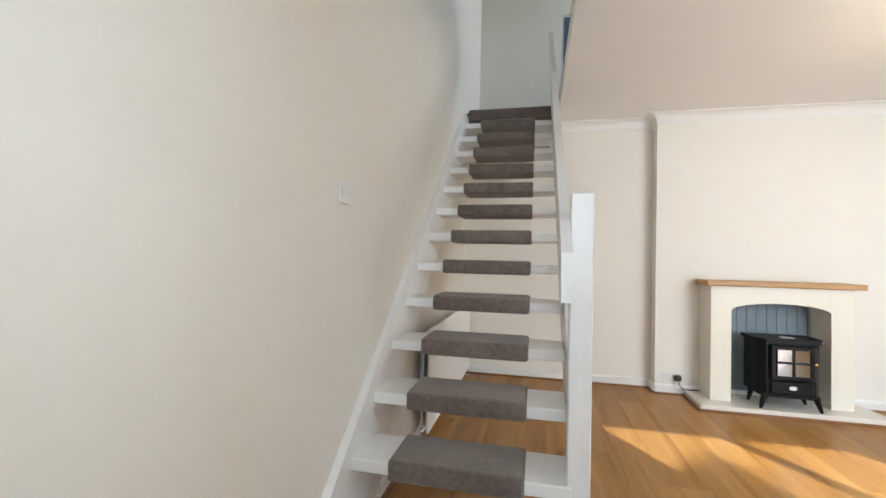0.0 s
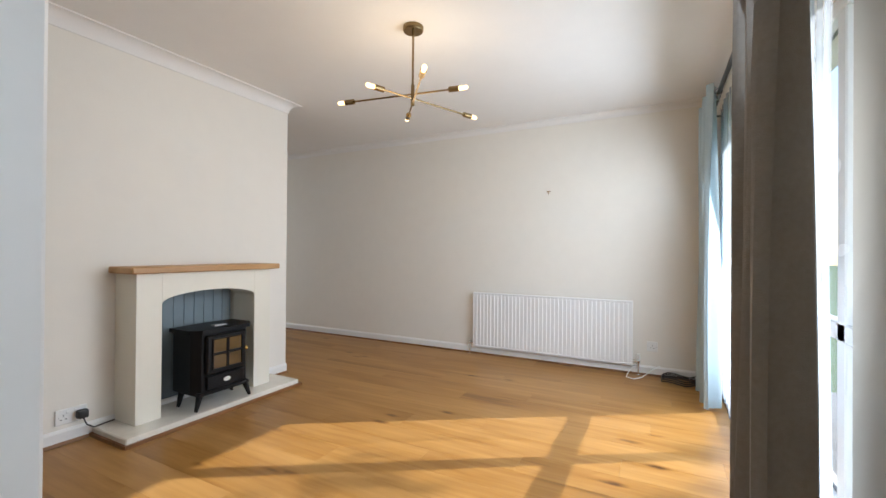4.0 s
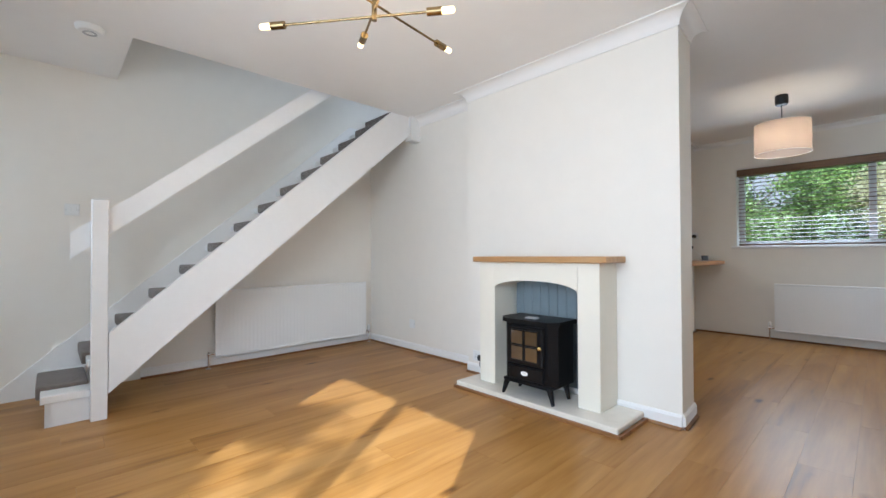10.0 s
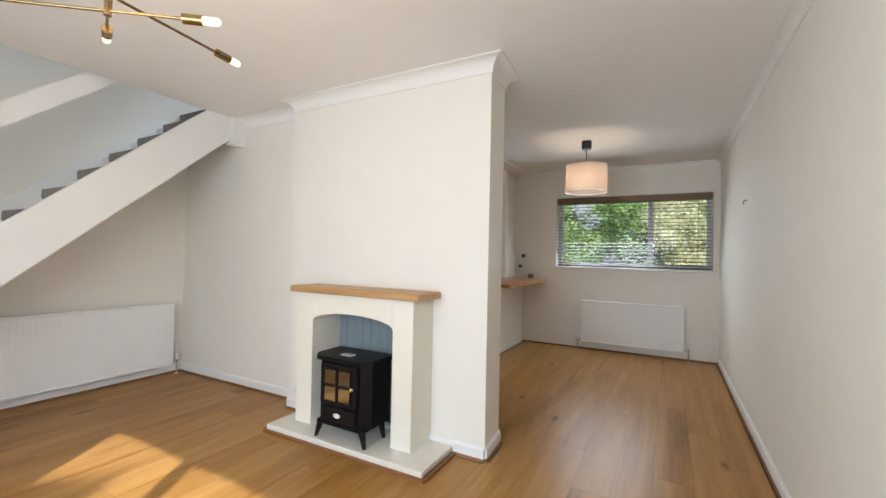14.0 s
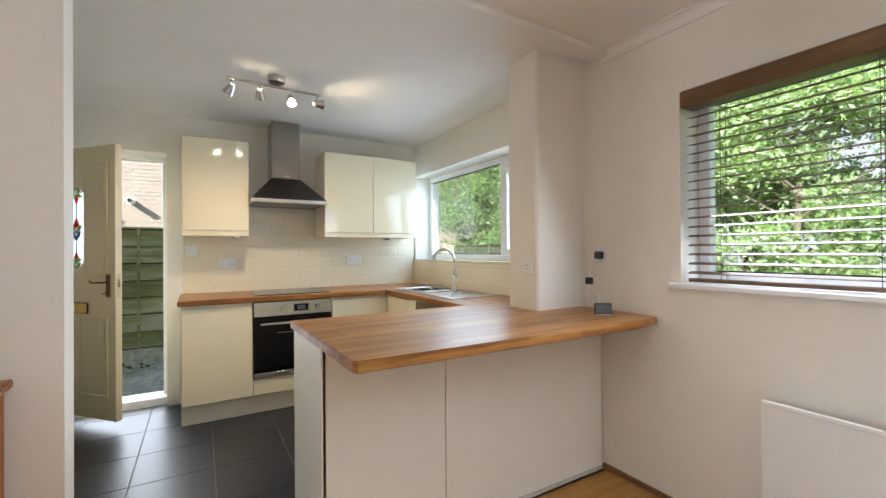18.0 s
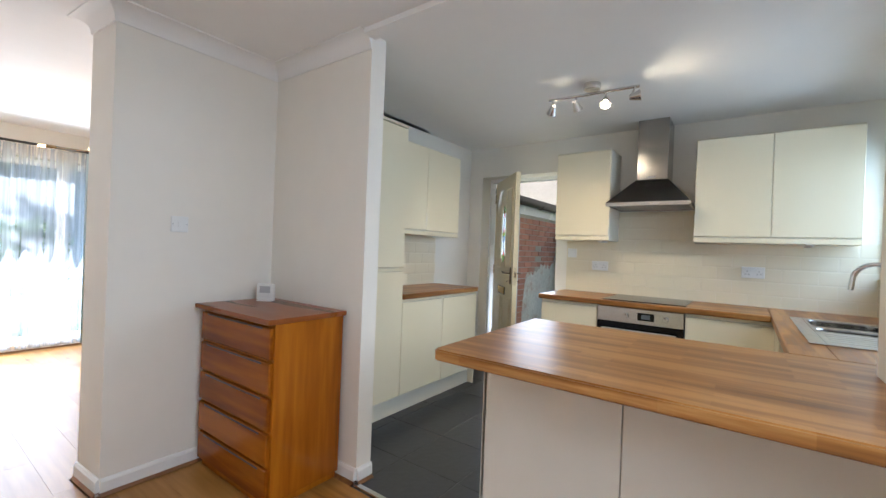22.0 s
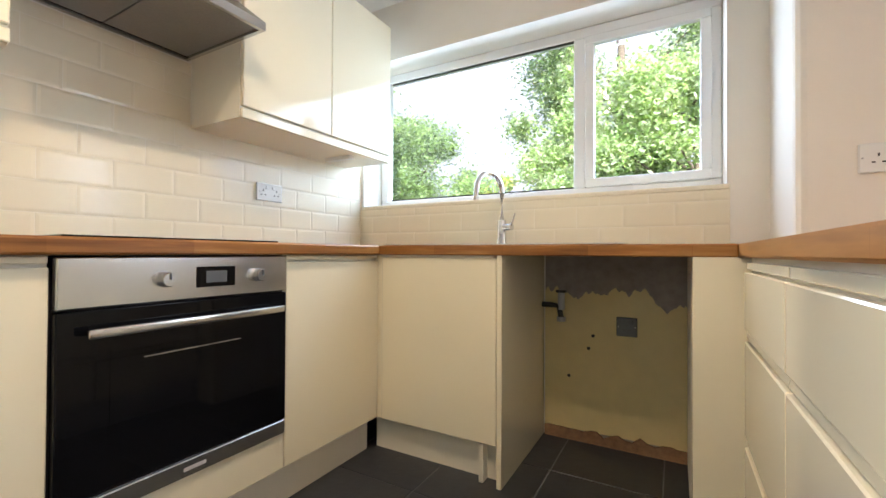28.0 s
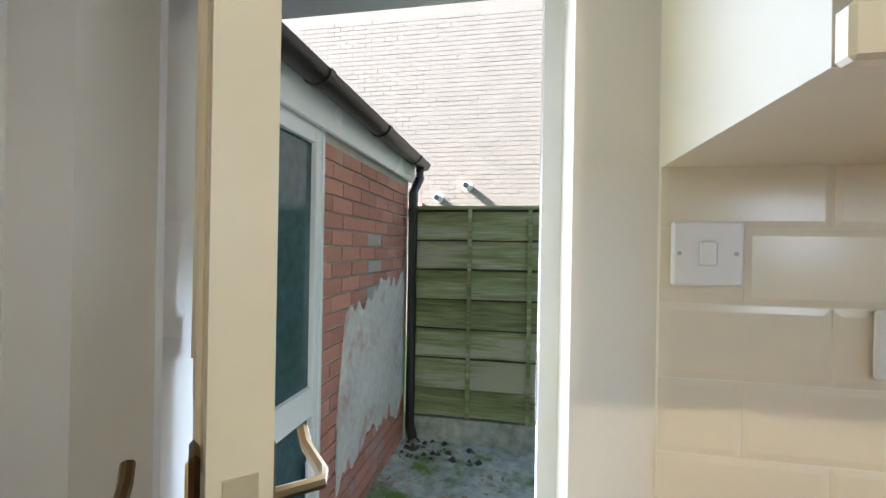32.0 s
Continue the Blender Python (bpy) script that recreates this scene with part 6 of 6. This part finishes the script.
def board_fence(label, x0, x1, y0, y1, z0, z1, n):
    """An overlap fence run along x or y with boards, battens, capping and a gravel board."""
    f = thing("fence", label, "fence", "garden fences")
    along_y = abs(y1 - y0) > abs(x1 - x0)
    lo, hi = (y0, y1) if along_y else (x0, x1)
    c = x0 if along_y else y0
    s = 1
    h = (z1 - z0 - 0.20) / n

    def bx(a, b, d0, d1, za, zb, **k):
        return B(c + d0, c + d1, a, b, za, zb, **k) if along_y else B(a, b, c - d1, c - d0, za, zb, **k)
    g = random.Random(int(abs(c) * 10))
    for i in range(n):
        z = z0 + 0.20 + i * h
        bm = bmesh.new()
        # Boards stop short so a dark shadow line shows under each lip.
        d = [(0.010, z), (0.046, z), (0.020, z + h - 0.016), (0.008, z + h - 0.016)]
        steps = 10
        wav = [g.uniform(-0.008, 0.008) for _ in range(steps + 1)]
        rows = []
        for j in range(steps + 1):
            u = lo + (hi - lo) * j / steps
            rows.append([bm.verts.new((c + q[0], u, q[1] + (wav[j] if k < 2 else 0)) if along_y else (u, c - q[0], q[1] + (wav[j] if k < 2 else 0))) for k, q in enumerate(d)])
        for a, b in zip(rows, rows[1:]):
            for k in range(4):
                bm.faces.new((a[k], a[(k + 1) % 4], b[(k + 1) % 4], b[k]))
        bmesh.ops.recalc_face_normals(bm, faces=bm.faces[:])
        part("board", bm, FENCE, f)
    # Added black sheet: supplies the shade seen in the gaps between boards.
    part("shadow_line_backing", bx(lo, hi, -0.006, 0.004, z0 + 0.18, z1), GUTTER, f)
    k = lo + 0.02
    while k < hi:
        part("batten", bx(k, k + 0.028, 0.036, 0.060, z0 + 0.19, z1), FENCE, f)
        k += 0.42
    part("capping", bx(lo, hi, -0.01, 0.05, z1, z1 + 0.025), FENCE, f)
    part("gravel_board", bx(lo, hi, -0.01, 0.035, z0, z0 + 0.185), CONCRETE, f, "mossy concrete gravel board")
    return f


board_fence("weathered green-stained overlap fence beside the path", -2.36, -2.36, 4.66, 8.2, -0.13, 1.56, 7)
board_fence("dark weathered garden fence at the end of the garden", -4.0, -1.5, 10.6, 10.6, -0.17, 1.36, 8)

# brick outhouse with its glazed door, fascia and gutter
oh = thing("outhouse", "red brick outhouse with flaking whitewash and a white glazed door", "outhouse")
OY = 4.64
part("core", B(-2.41, -1.02, OY - 0.22, OY - 0.012, -0.15, 1.80), MORTAR, oh)
part("roof", B(-2.5, -0.30, 3.0, OY + 0.05, 1.945, 2.0), GUTTER, oh)
part("fascia", B(-2.46, -0.30, OY + 0.005, OY + 0.027, 1.765, 1.943, bevel=0.003), PVC, oh, "white fascia board")
gt = bmesh.new()
prof = [(0.055 * math.cos(t), 0.055 * math.sin(t)) for t in (math.pi + math.pi * i / 8 for i in range(9))]
prof += [(0.05 * math.cos(t), 0.05 * math.sin(t)) for t in (2 * math.pi - math.pi * i / 8 for i in range(9))]
prism(gt, [(OY + 0.083 + u, 1.925 + v) for u, v in prof], -2.50, -0.30, "X")
gutter = part("gutter", gt, GUTTER, oh, "black half-round gutter", smooth=True)
for x in (-0.8, -1.5, -2.2):
    gb = bmesh.new()
    prism(gb, [(OY + 0.083 + u * 1.12, 1.925 + v * 1.12) for u, v in prof], x - 0.02, x + 0.02, "X")
    part("gutter_bracket", gb, GUTTER, gutter)
part("downpipe", tube(bmesh.new(), [(-2.38, OY + 0.083, 1.88), (-2.38, OY + 0.083, 1.80), (-2.29, OY + 0.06, 1.68), (-2.29, OY + 0.06, 0.0), (-2.27, OY + 0.09, -0.09)], 0.034, 12), GUTTER, oh, "black downpipe", smooth=True)
od = part("outhouse_door", B(-1.00, -0.955, OY - 0.05, OY, -0.12, 1.78, bevel=0.003), PVC, oh, "white glazed door with frosted panes")
part("stile", B(-0.40, -0.34, OY - 0.05, OY, -0.12, 1.78, bevel=0.003), PVC, od)
for z0, z1 in ((1.70, 1.78), (0.58, 0.70), (-0.12, 0.0)):
    part("rail", B(-0.955, -0.40, OY - 0.048, OY - 0.002, z0, z1, bevel=0.003), PVC, od)
DARKGLASS = mat("dark_reflecting_glass", (0.05, 0.10, 0.11), 0.12, vary=0.4, scale=8)
part("pane", B(-0.955, -0.40, OY - 0.03, OY - 0.024, 0.70, 1.70), DARKGLASS, od)
part("lower_pane", B(-0.955, -0.40, OY - 0.03, OY - 0.024, 0.0, 0.58), DARKGLASS, od)
part("post", B(-1.02, -1.00, OY - 0.06, OY + 0.004, -0.12, 1.78), PVC, oh)
part("door_handle", box(box(bmesh.new(), -0.95, -0.93, OY, OY + 0.035, 0.28, 0.40, 0.004), -0.98, -0.90, OY, OY + 0.012, 0.26, 0.42, 0.004), PVC, od)

pc = thing("porch_canopy", "white boarded canopy over the back door", "canopy")
part("soffit", B(-1.45, -0.281, 4.0, 6.4, 2.52, 2.54), PVC, pc)
part("roof_sheet", B(-1.47, -0.281, 3.98, 6.42, 2.54, 2.56), PVC, pc)
nb = thing("neighbour_house", "pale sunlit brick side wall of the house next door", "house")
part("wall", B(-7.4, -6.0, -3.0, 14.0, -0.17, 6.5), PALEBRICK, nb)
part("roof", B(-7.6, -5.8, -3.2, 14.2, 6.5, 6.7), BRICK, nb)
for y, z, l in ((4.15, 2.10, 0.20), (4.62, 2.28, 0.26)):
    fp = part("flue_pipe", cyl(bmesh.new(), (-6.0, y, z), (-6.0 + l, y, z - 0.01), 0.055, seg=18), PLASTIC, nb, "grey boiler flue outlet", smooth=True)
    part("flue_mouth", cyl(bmesh.new(), (-5.998 + l, y, z - 0.01), (-5.99 + l, y, z - 0.01), 0.042, seg=18), BLACKPLASTIC, fp)
    part("wall_collar", cyl(bmesh.new(), (-6.0, y, z), (-5.985, y, z), 0.08, seg=18), PLASTIC, fp, smooth=True)
part("projecting_brick", B(-6.0, -5.85, 3.3, 3.9, 1.92, 2.02), BRICK, nb)

# the house over the road, a pale shape behind the net curtain
ho = thing("house_opposite", "pale grey rendered house across the road", "house")
FRONT = mat("pale_grey_render", (0.30, 0.33, 0.37), 0.9, vary=0.1, scale=4, bump=0.2)
part("wall", B(-9, 17, -22, -17, -0.17, 4.9), FRONT, ho)
roof_bm = bmesh.new()
prism(roof_bm, [(-22.4, 4.9), (-16.6, 4.9), (-19.5, 7.0)], -9.3, 17.3, "X")
part("roof", roof_bm, BRICK, ho, "red tiled roof")
for wx in (-6.5, -2.5, 1.5, 5.5, 9.5, 13.5):
    for wz in (0.7, 3.0):
        wf = part("window", B(wx - 0.75, wx + 0.75, -17.0, -16.94, wz, wz + 1.2), PVC, ho)
        part("pane", B(wx - 0.67, wx + 0.67, -16.945, -16.93, wz + 0.08, wz + 1.12), DARKGLASS, wf)

# ---- floor planks and tiles ----
fl = thing("floor", "oak laminate plank floor", "floor", kind="structure")
rng = random.Random(5)
PW = 0.193


def plank(x0, x1, y0, y1):
    o = new("plank", mesh_of("plank", B(x0 + 0.0004, x1 - 0.0004, y0 + 0.0004, y1 - 0.0004, -0.016, 0.0), FLOOR))
    o.parent = fl


x, i = 0.0, 0
while x < W:
    x1 = min(x + PW, W)
    runs = [(FY, YB)] if x > NX - 0.12 else [(FY, ALY)]
    if x1 < 1.3:
        runs = [(RY, ALY)]
    for lo, hi in runs:
        y = lo - (i * 0.47) % 1.28
        while y < hi:
            a, b = max(y, lo), min(y + 1.28, hi)
            if b - a > 0.02:
                plank(max(x, NX) if a > ALY + 0.2 else x, x1, a, b)
            y += 1.28
    x, i = x1, i + 1

kf = thing("floor_kitchen", "dark slate-look floor tiles with grey grout", "floor", kind="structure")
TS = 0.405
part("grout_bed", B(0, NX, KWY, YB, -0.016, -0.003), GROUT_DARK, kf)
tile_me = mesh_of("floor_tile", B(0.002, TS - 0.002, 0.002, TS - 0.002, -0.008, 0.0, bevel=0.0012), SLATE)
for a in range(-1, 7):
    for b in range(-3, 7):
        x, y = 0.095 + a * TS, 5.44 + b * TS
        x0, x1, y0, y1 = max(x, 0.0), min(x + TS, NX - 0.004), max(y, KWY), min(y + TS, YB)
        if x1 - x0 < 0.03 or y1 - y0 < 0.03:
            continue
        if x1 - x0 > TS - 0.001 and y1 - y0 > TS - 0.001:
            o = new("floor_tile", tile_me)
            o.location = (x, y, 0)
        else:
            o = new("floor_tile", mesh_of("floor_tile", B(x0 + 0.002, x1 - 0.002, y0 + 0.002, y1 - 0.002, -0.008, 0.0, bevel=0.0012), SLATE))
        o.parent = kf
structure("floor_trim", B(NX - 0.012, NX + 0.02, 5.43, YB, -0.01, 0.006, bevel=0.003), STEEL, "metal floor strip between tiles and laminate", "trim")


def metro(parent, x0, x1, z0, z1, put, holes=()):
    """Bevelled metro tiles in stretcher bond over a patch of wall; put(u, z) gives the pose."""
    tw, th = 0.205, 0.1015
    meshes = {}
    r = 0
    z = z0
    while z < z1 - 0.02:
        zb = min(z + th, z1)
        u = x0 - (tw / 2 if r % 2 else 0)
        while u < x1 - 0.005:
            a, b = max(u, x0), min(u + tw, x1)
            if b - a > 0.02 and not any(h[0] < (a + b) / 2 < h[1] and h[2] < (z + zb) / 2 < h[3] for h in holes):
                key = (round(b - a, 3), round(zb - z, 3))
                if key not in meshes:
                    w, h = b - a - 0.002, zb - z - 0.002
                    bm = bmesh.new()
                    e = 0.009
                    lo = [bm.verts.new(p) for p in ((0, -0.0055, 0), (w, -0.0055, 0), (w, -0.0055, h), (0, -0.0055, h))]
                    back = [bm.verts.new(p) for p in ((0, 0, 0), (w, 0, 0), (w, 0, h), (0, 0, h))]
                    hi = [bm.verts.new(p) for p in ((e, -0.0065, e), (w - e, -0.0065, e), (w - e, -0.0065, h - e), (e, -0.0065, h - e))]
                    for q in range(4):
                        s = (q + 1) % 4
                        bm.faces.new((lo[q], lo[s], hi[s], hi[q]))
                        bm.faces.new((back[q], back[s], lo[s], lo[q]))
                    bm.faces.new(hi)
                    bmesh.ops.recalc_face_normals(bm, faces=bm.faces[:])
                    meshes[key] = mesh_of("wall_tile", bm, CREAM_TILE)
                o = new("wall_tile", meshes[key])
                o.parent = parent
                o.matrix_local = put(a + 0.001, z + 0.001)
            u += tw
        z += th
        r += 1


tw = thing("tiled_splashback", "cream bevelled metro tile splashback", "wall tiles", kind="structure")
part("grout_bed", B(0.0, 0.009, 5.655, YB, WT1, 1.66), GROUT, tw)
metro(tw, 5.655, YB, WT1 - 0.012, 1.4105, lambda u, z: pose(0.004, u, z, 0, 0, 90))
metro(tw, 6.127, 6.743, 1.4105, 1.66, lambda u, z: pose(0.004, u, z, 0, 0, 90))
part("grout_bed", B(0.004, 1.95, YB - 0.009, YB, WT1, 1.15), GROUT, tw)
metro(tw, 0.012, 1.95, WT1 - 0.012, 1.15, lambda u, z: pose(u, YB - 0.004, z, 0, 0, 0))
part("grout_bed", B(0.63, 1.668, KWY, KWY + 0.007, WT1, 1.38), GROUT, tw)
metro(tw, 0.63, 1.668, WT1, 1.38, lambda u, z: pose(1.668 + 0.63 - u, KWY + 0.002, z, 0, 0, 180))

# ---- outhouse bricks, the neighbour's brickwork, fallen leaves ----
brick_me, washed_me, half_me = (mesh_of("brick", B(0, l, -0.012, 0.0, 0, 0.065, bevel=0.002), m) for l, m in ((0.215, BRICK_WASH), (0.215, BRICK_WASH2), (0.1025, BRICK_WASH)))
rng = random.Random(3)
for r in range(26):
    z = -0.14 + r * 0.075
    if z > 1.73:
        break
    x = -2.34 + (0.11 if r % 2 else 0)
    if r % 2:
        o = new("brick", half_me)
        o.parent, o.location = oh, (-2.34, OY, z)
    while x < -1.05:
        n1 = noise.noise(Vector((x * 1.6, z * 1.3, 2.0)))
        long = min(0.215, -1.022 - x)
        if long < 0.21:
            o = new("brick", mesh_of("brick", B(0, long, -0.012, 0.0, 0, 0.065, bevel=0.002), BRICK_WASH))
        else:
            o = new("brick", washed_me if n1 > 0.22 else brick_me)
        o.parent, o.location = oh, (x, OY + rng.uniform(-0.002, 0.002), z)
        x += 0.225
bm = bmesh.new()
cols = 70
skin = []
for i in range(cols + 1):
    x = -2.34 + 1.16 * i / cols
    near = max(0.0, (i / cols - 0.93) / 0.07)
    wave = noise.noise(Vector((x * 3.1, 0.4, 5.0))) * 0.16 + noise.noise(Vector((x * 14.0, 2.2, 1.0))) * 0.09
    low = noise.noise(Vector((x * 4.0, 7.0, 2.0))) * 0.16 + noise.noise(Vector((x * 17.0, 3.0, 8.0))) * 0.08
    skin.append((x, 0.20 + low - near * 0.1, max(1.16 + wave - 0.25 * i / cols - near * 0.45, 0.12 + low)))
rows = [[bm.verts.new(q) for q in ((x, OY, lo), (x, OY + 0.005, lo), (x, OY + 0.005, hi), (x, OY, hi))] for x, lo, hi in skin]
for a, b in zip(rows, rows[1:]):
    for k in range(4):
        bm.faces.new((a[k], b[k], b[(k + 1) % 4], a[(k + 1) % 4]))
bmesh.ops.recalc_face_normals(bm, faces=bm.faces[:])
part("whitewash_coat", bm, stained(RENDER_W, (0.55, 0.34, 0.27), "worn_whitewash", 5.0, 0.54, 0.72, 4.0), oh, "worn off-white coat over the bricks")
verts, faces = [], []
for r in range(56):
    z = 0.9 + r * 0.075
    y = 1.5 + (0.1125 if r % 2 else 0)
    while y < 8.0:
        i0 = len(verts)
        d = -5.995 + rng.uniform(-0.002, 0.002)
        for yy, zz in ((y, z), (y + 0.215, z), (y + 0.215, z + 0.065), (y, z + 0.065)):
            verts += [(-6.0, yy, zz), (d, yy, zz)]
        for a, b in ((0, 2), (2, 4), (4, 6), (6, 0)):
            faces.append((i0 + a, i0 + b, i0 + b + 1, i0 + a + 1))
        faces.append((i0 + 1, i0 + 3, i0 + 5, i0 + 7))
        y += 0.225
me = bpy.data.meshes.new("brickwork")
me.from_pydata(verts, [], faces)
me.materials.append(PALEBRICK)
o = new("brickwork", me)
o.parent = nb
tagged(o, kind="stuff")
verts, faces = [], []
for i in range(160):
    x, y = rng.uniform(-2.3, -0.5), rng.uniform(4.5, 6.3)
    if rng.random() < 0.5:
        x, y = rng.uniform(-2.3, -1.6), rng.uniform(4.5, 5.4)
    a, s = rng.uniform(0, 6.28), rng.uniform(0.012, 0.032)
    i0 = len(verts)
    for q, w in ((0, 1), (1.57, 0.5), (3.14, 1), (4.71, 0.5)):
        verts.append((x + s * w * math.cos(a + q), y + s * w * math.sin(a + q), -0.112 + rng.uniform(-0.004, 0.008)))
    faces.append((i0, i0 + 1, i0 + 2, i0 + 3))
me = bpy.data.meshes.new("fallen_leaves")
me.from_pydata(verts, [], faces)
me.materials.append(mat("dry_leaf", (0.42, 0.34, 0.22), 0.8, vary=0.5, scale=9))
tagged(new("fallen_leaves", me), "dry pale fallen leaves scattered on the path", "leaves", kind="stuff")
verts, faces = [], []
for i in range(46):
    x, y, r = rng.uniform(-2.33, -2.05), OY + 0.05 + rng.random() ** 2 * 0.55, rng.uniform(0.008, 0.034)
    i0 = len(verts)
    for k in range(5):
        a = k * 1.2566 + rng.uniform(-0.4, 0.4)
        verts.append((x + r * math.cos(a) * rng.uniform(0.6, 1.2), y + r * math.sin(a) * rng.uniform(0.6, 1.2), -0.121))
    verts.append((x, y, -0.12 + r * rng.uniform(0.5, 1.2)))
    faces += [(i0 + k, i0 + (k + 1) % 5, i0 + 5) for k in range(5)]
me = bpy.data.meshes.new("path_debris")
me.from_pydata(verts, [], faces)
me.materials.append(mat("damp_debris", (0.09, 0.085, 0.065), 0.9, vary=0.5, scale=20))
tagged(new("path_debris", me), "damp dark crumbs of soil and stone by the downpipe", "debris", kind="stuff")
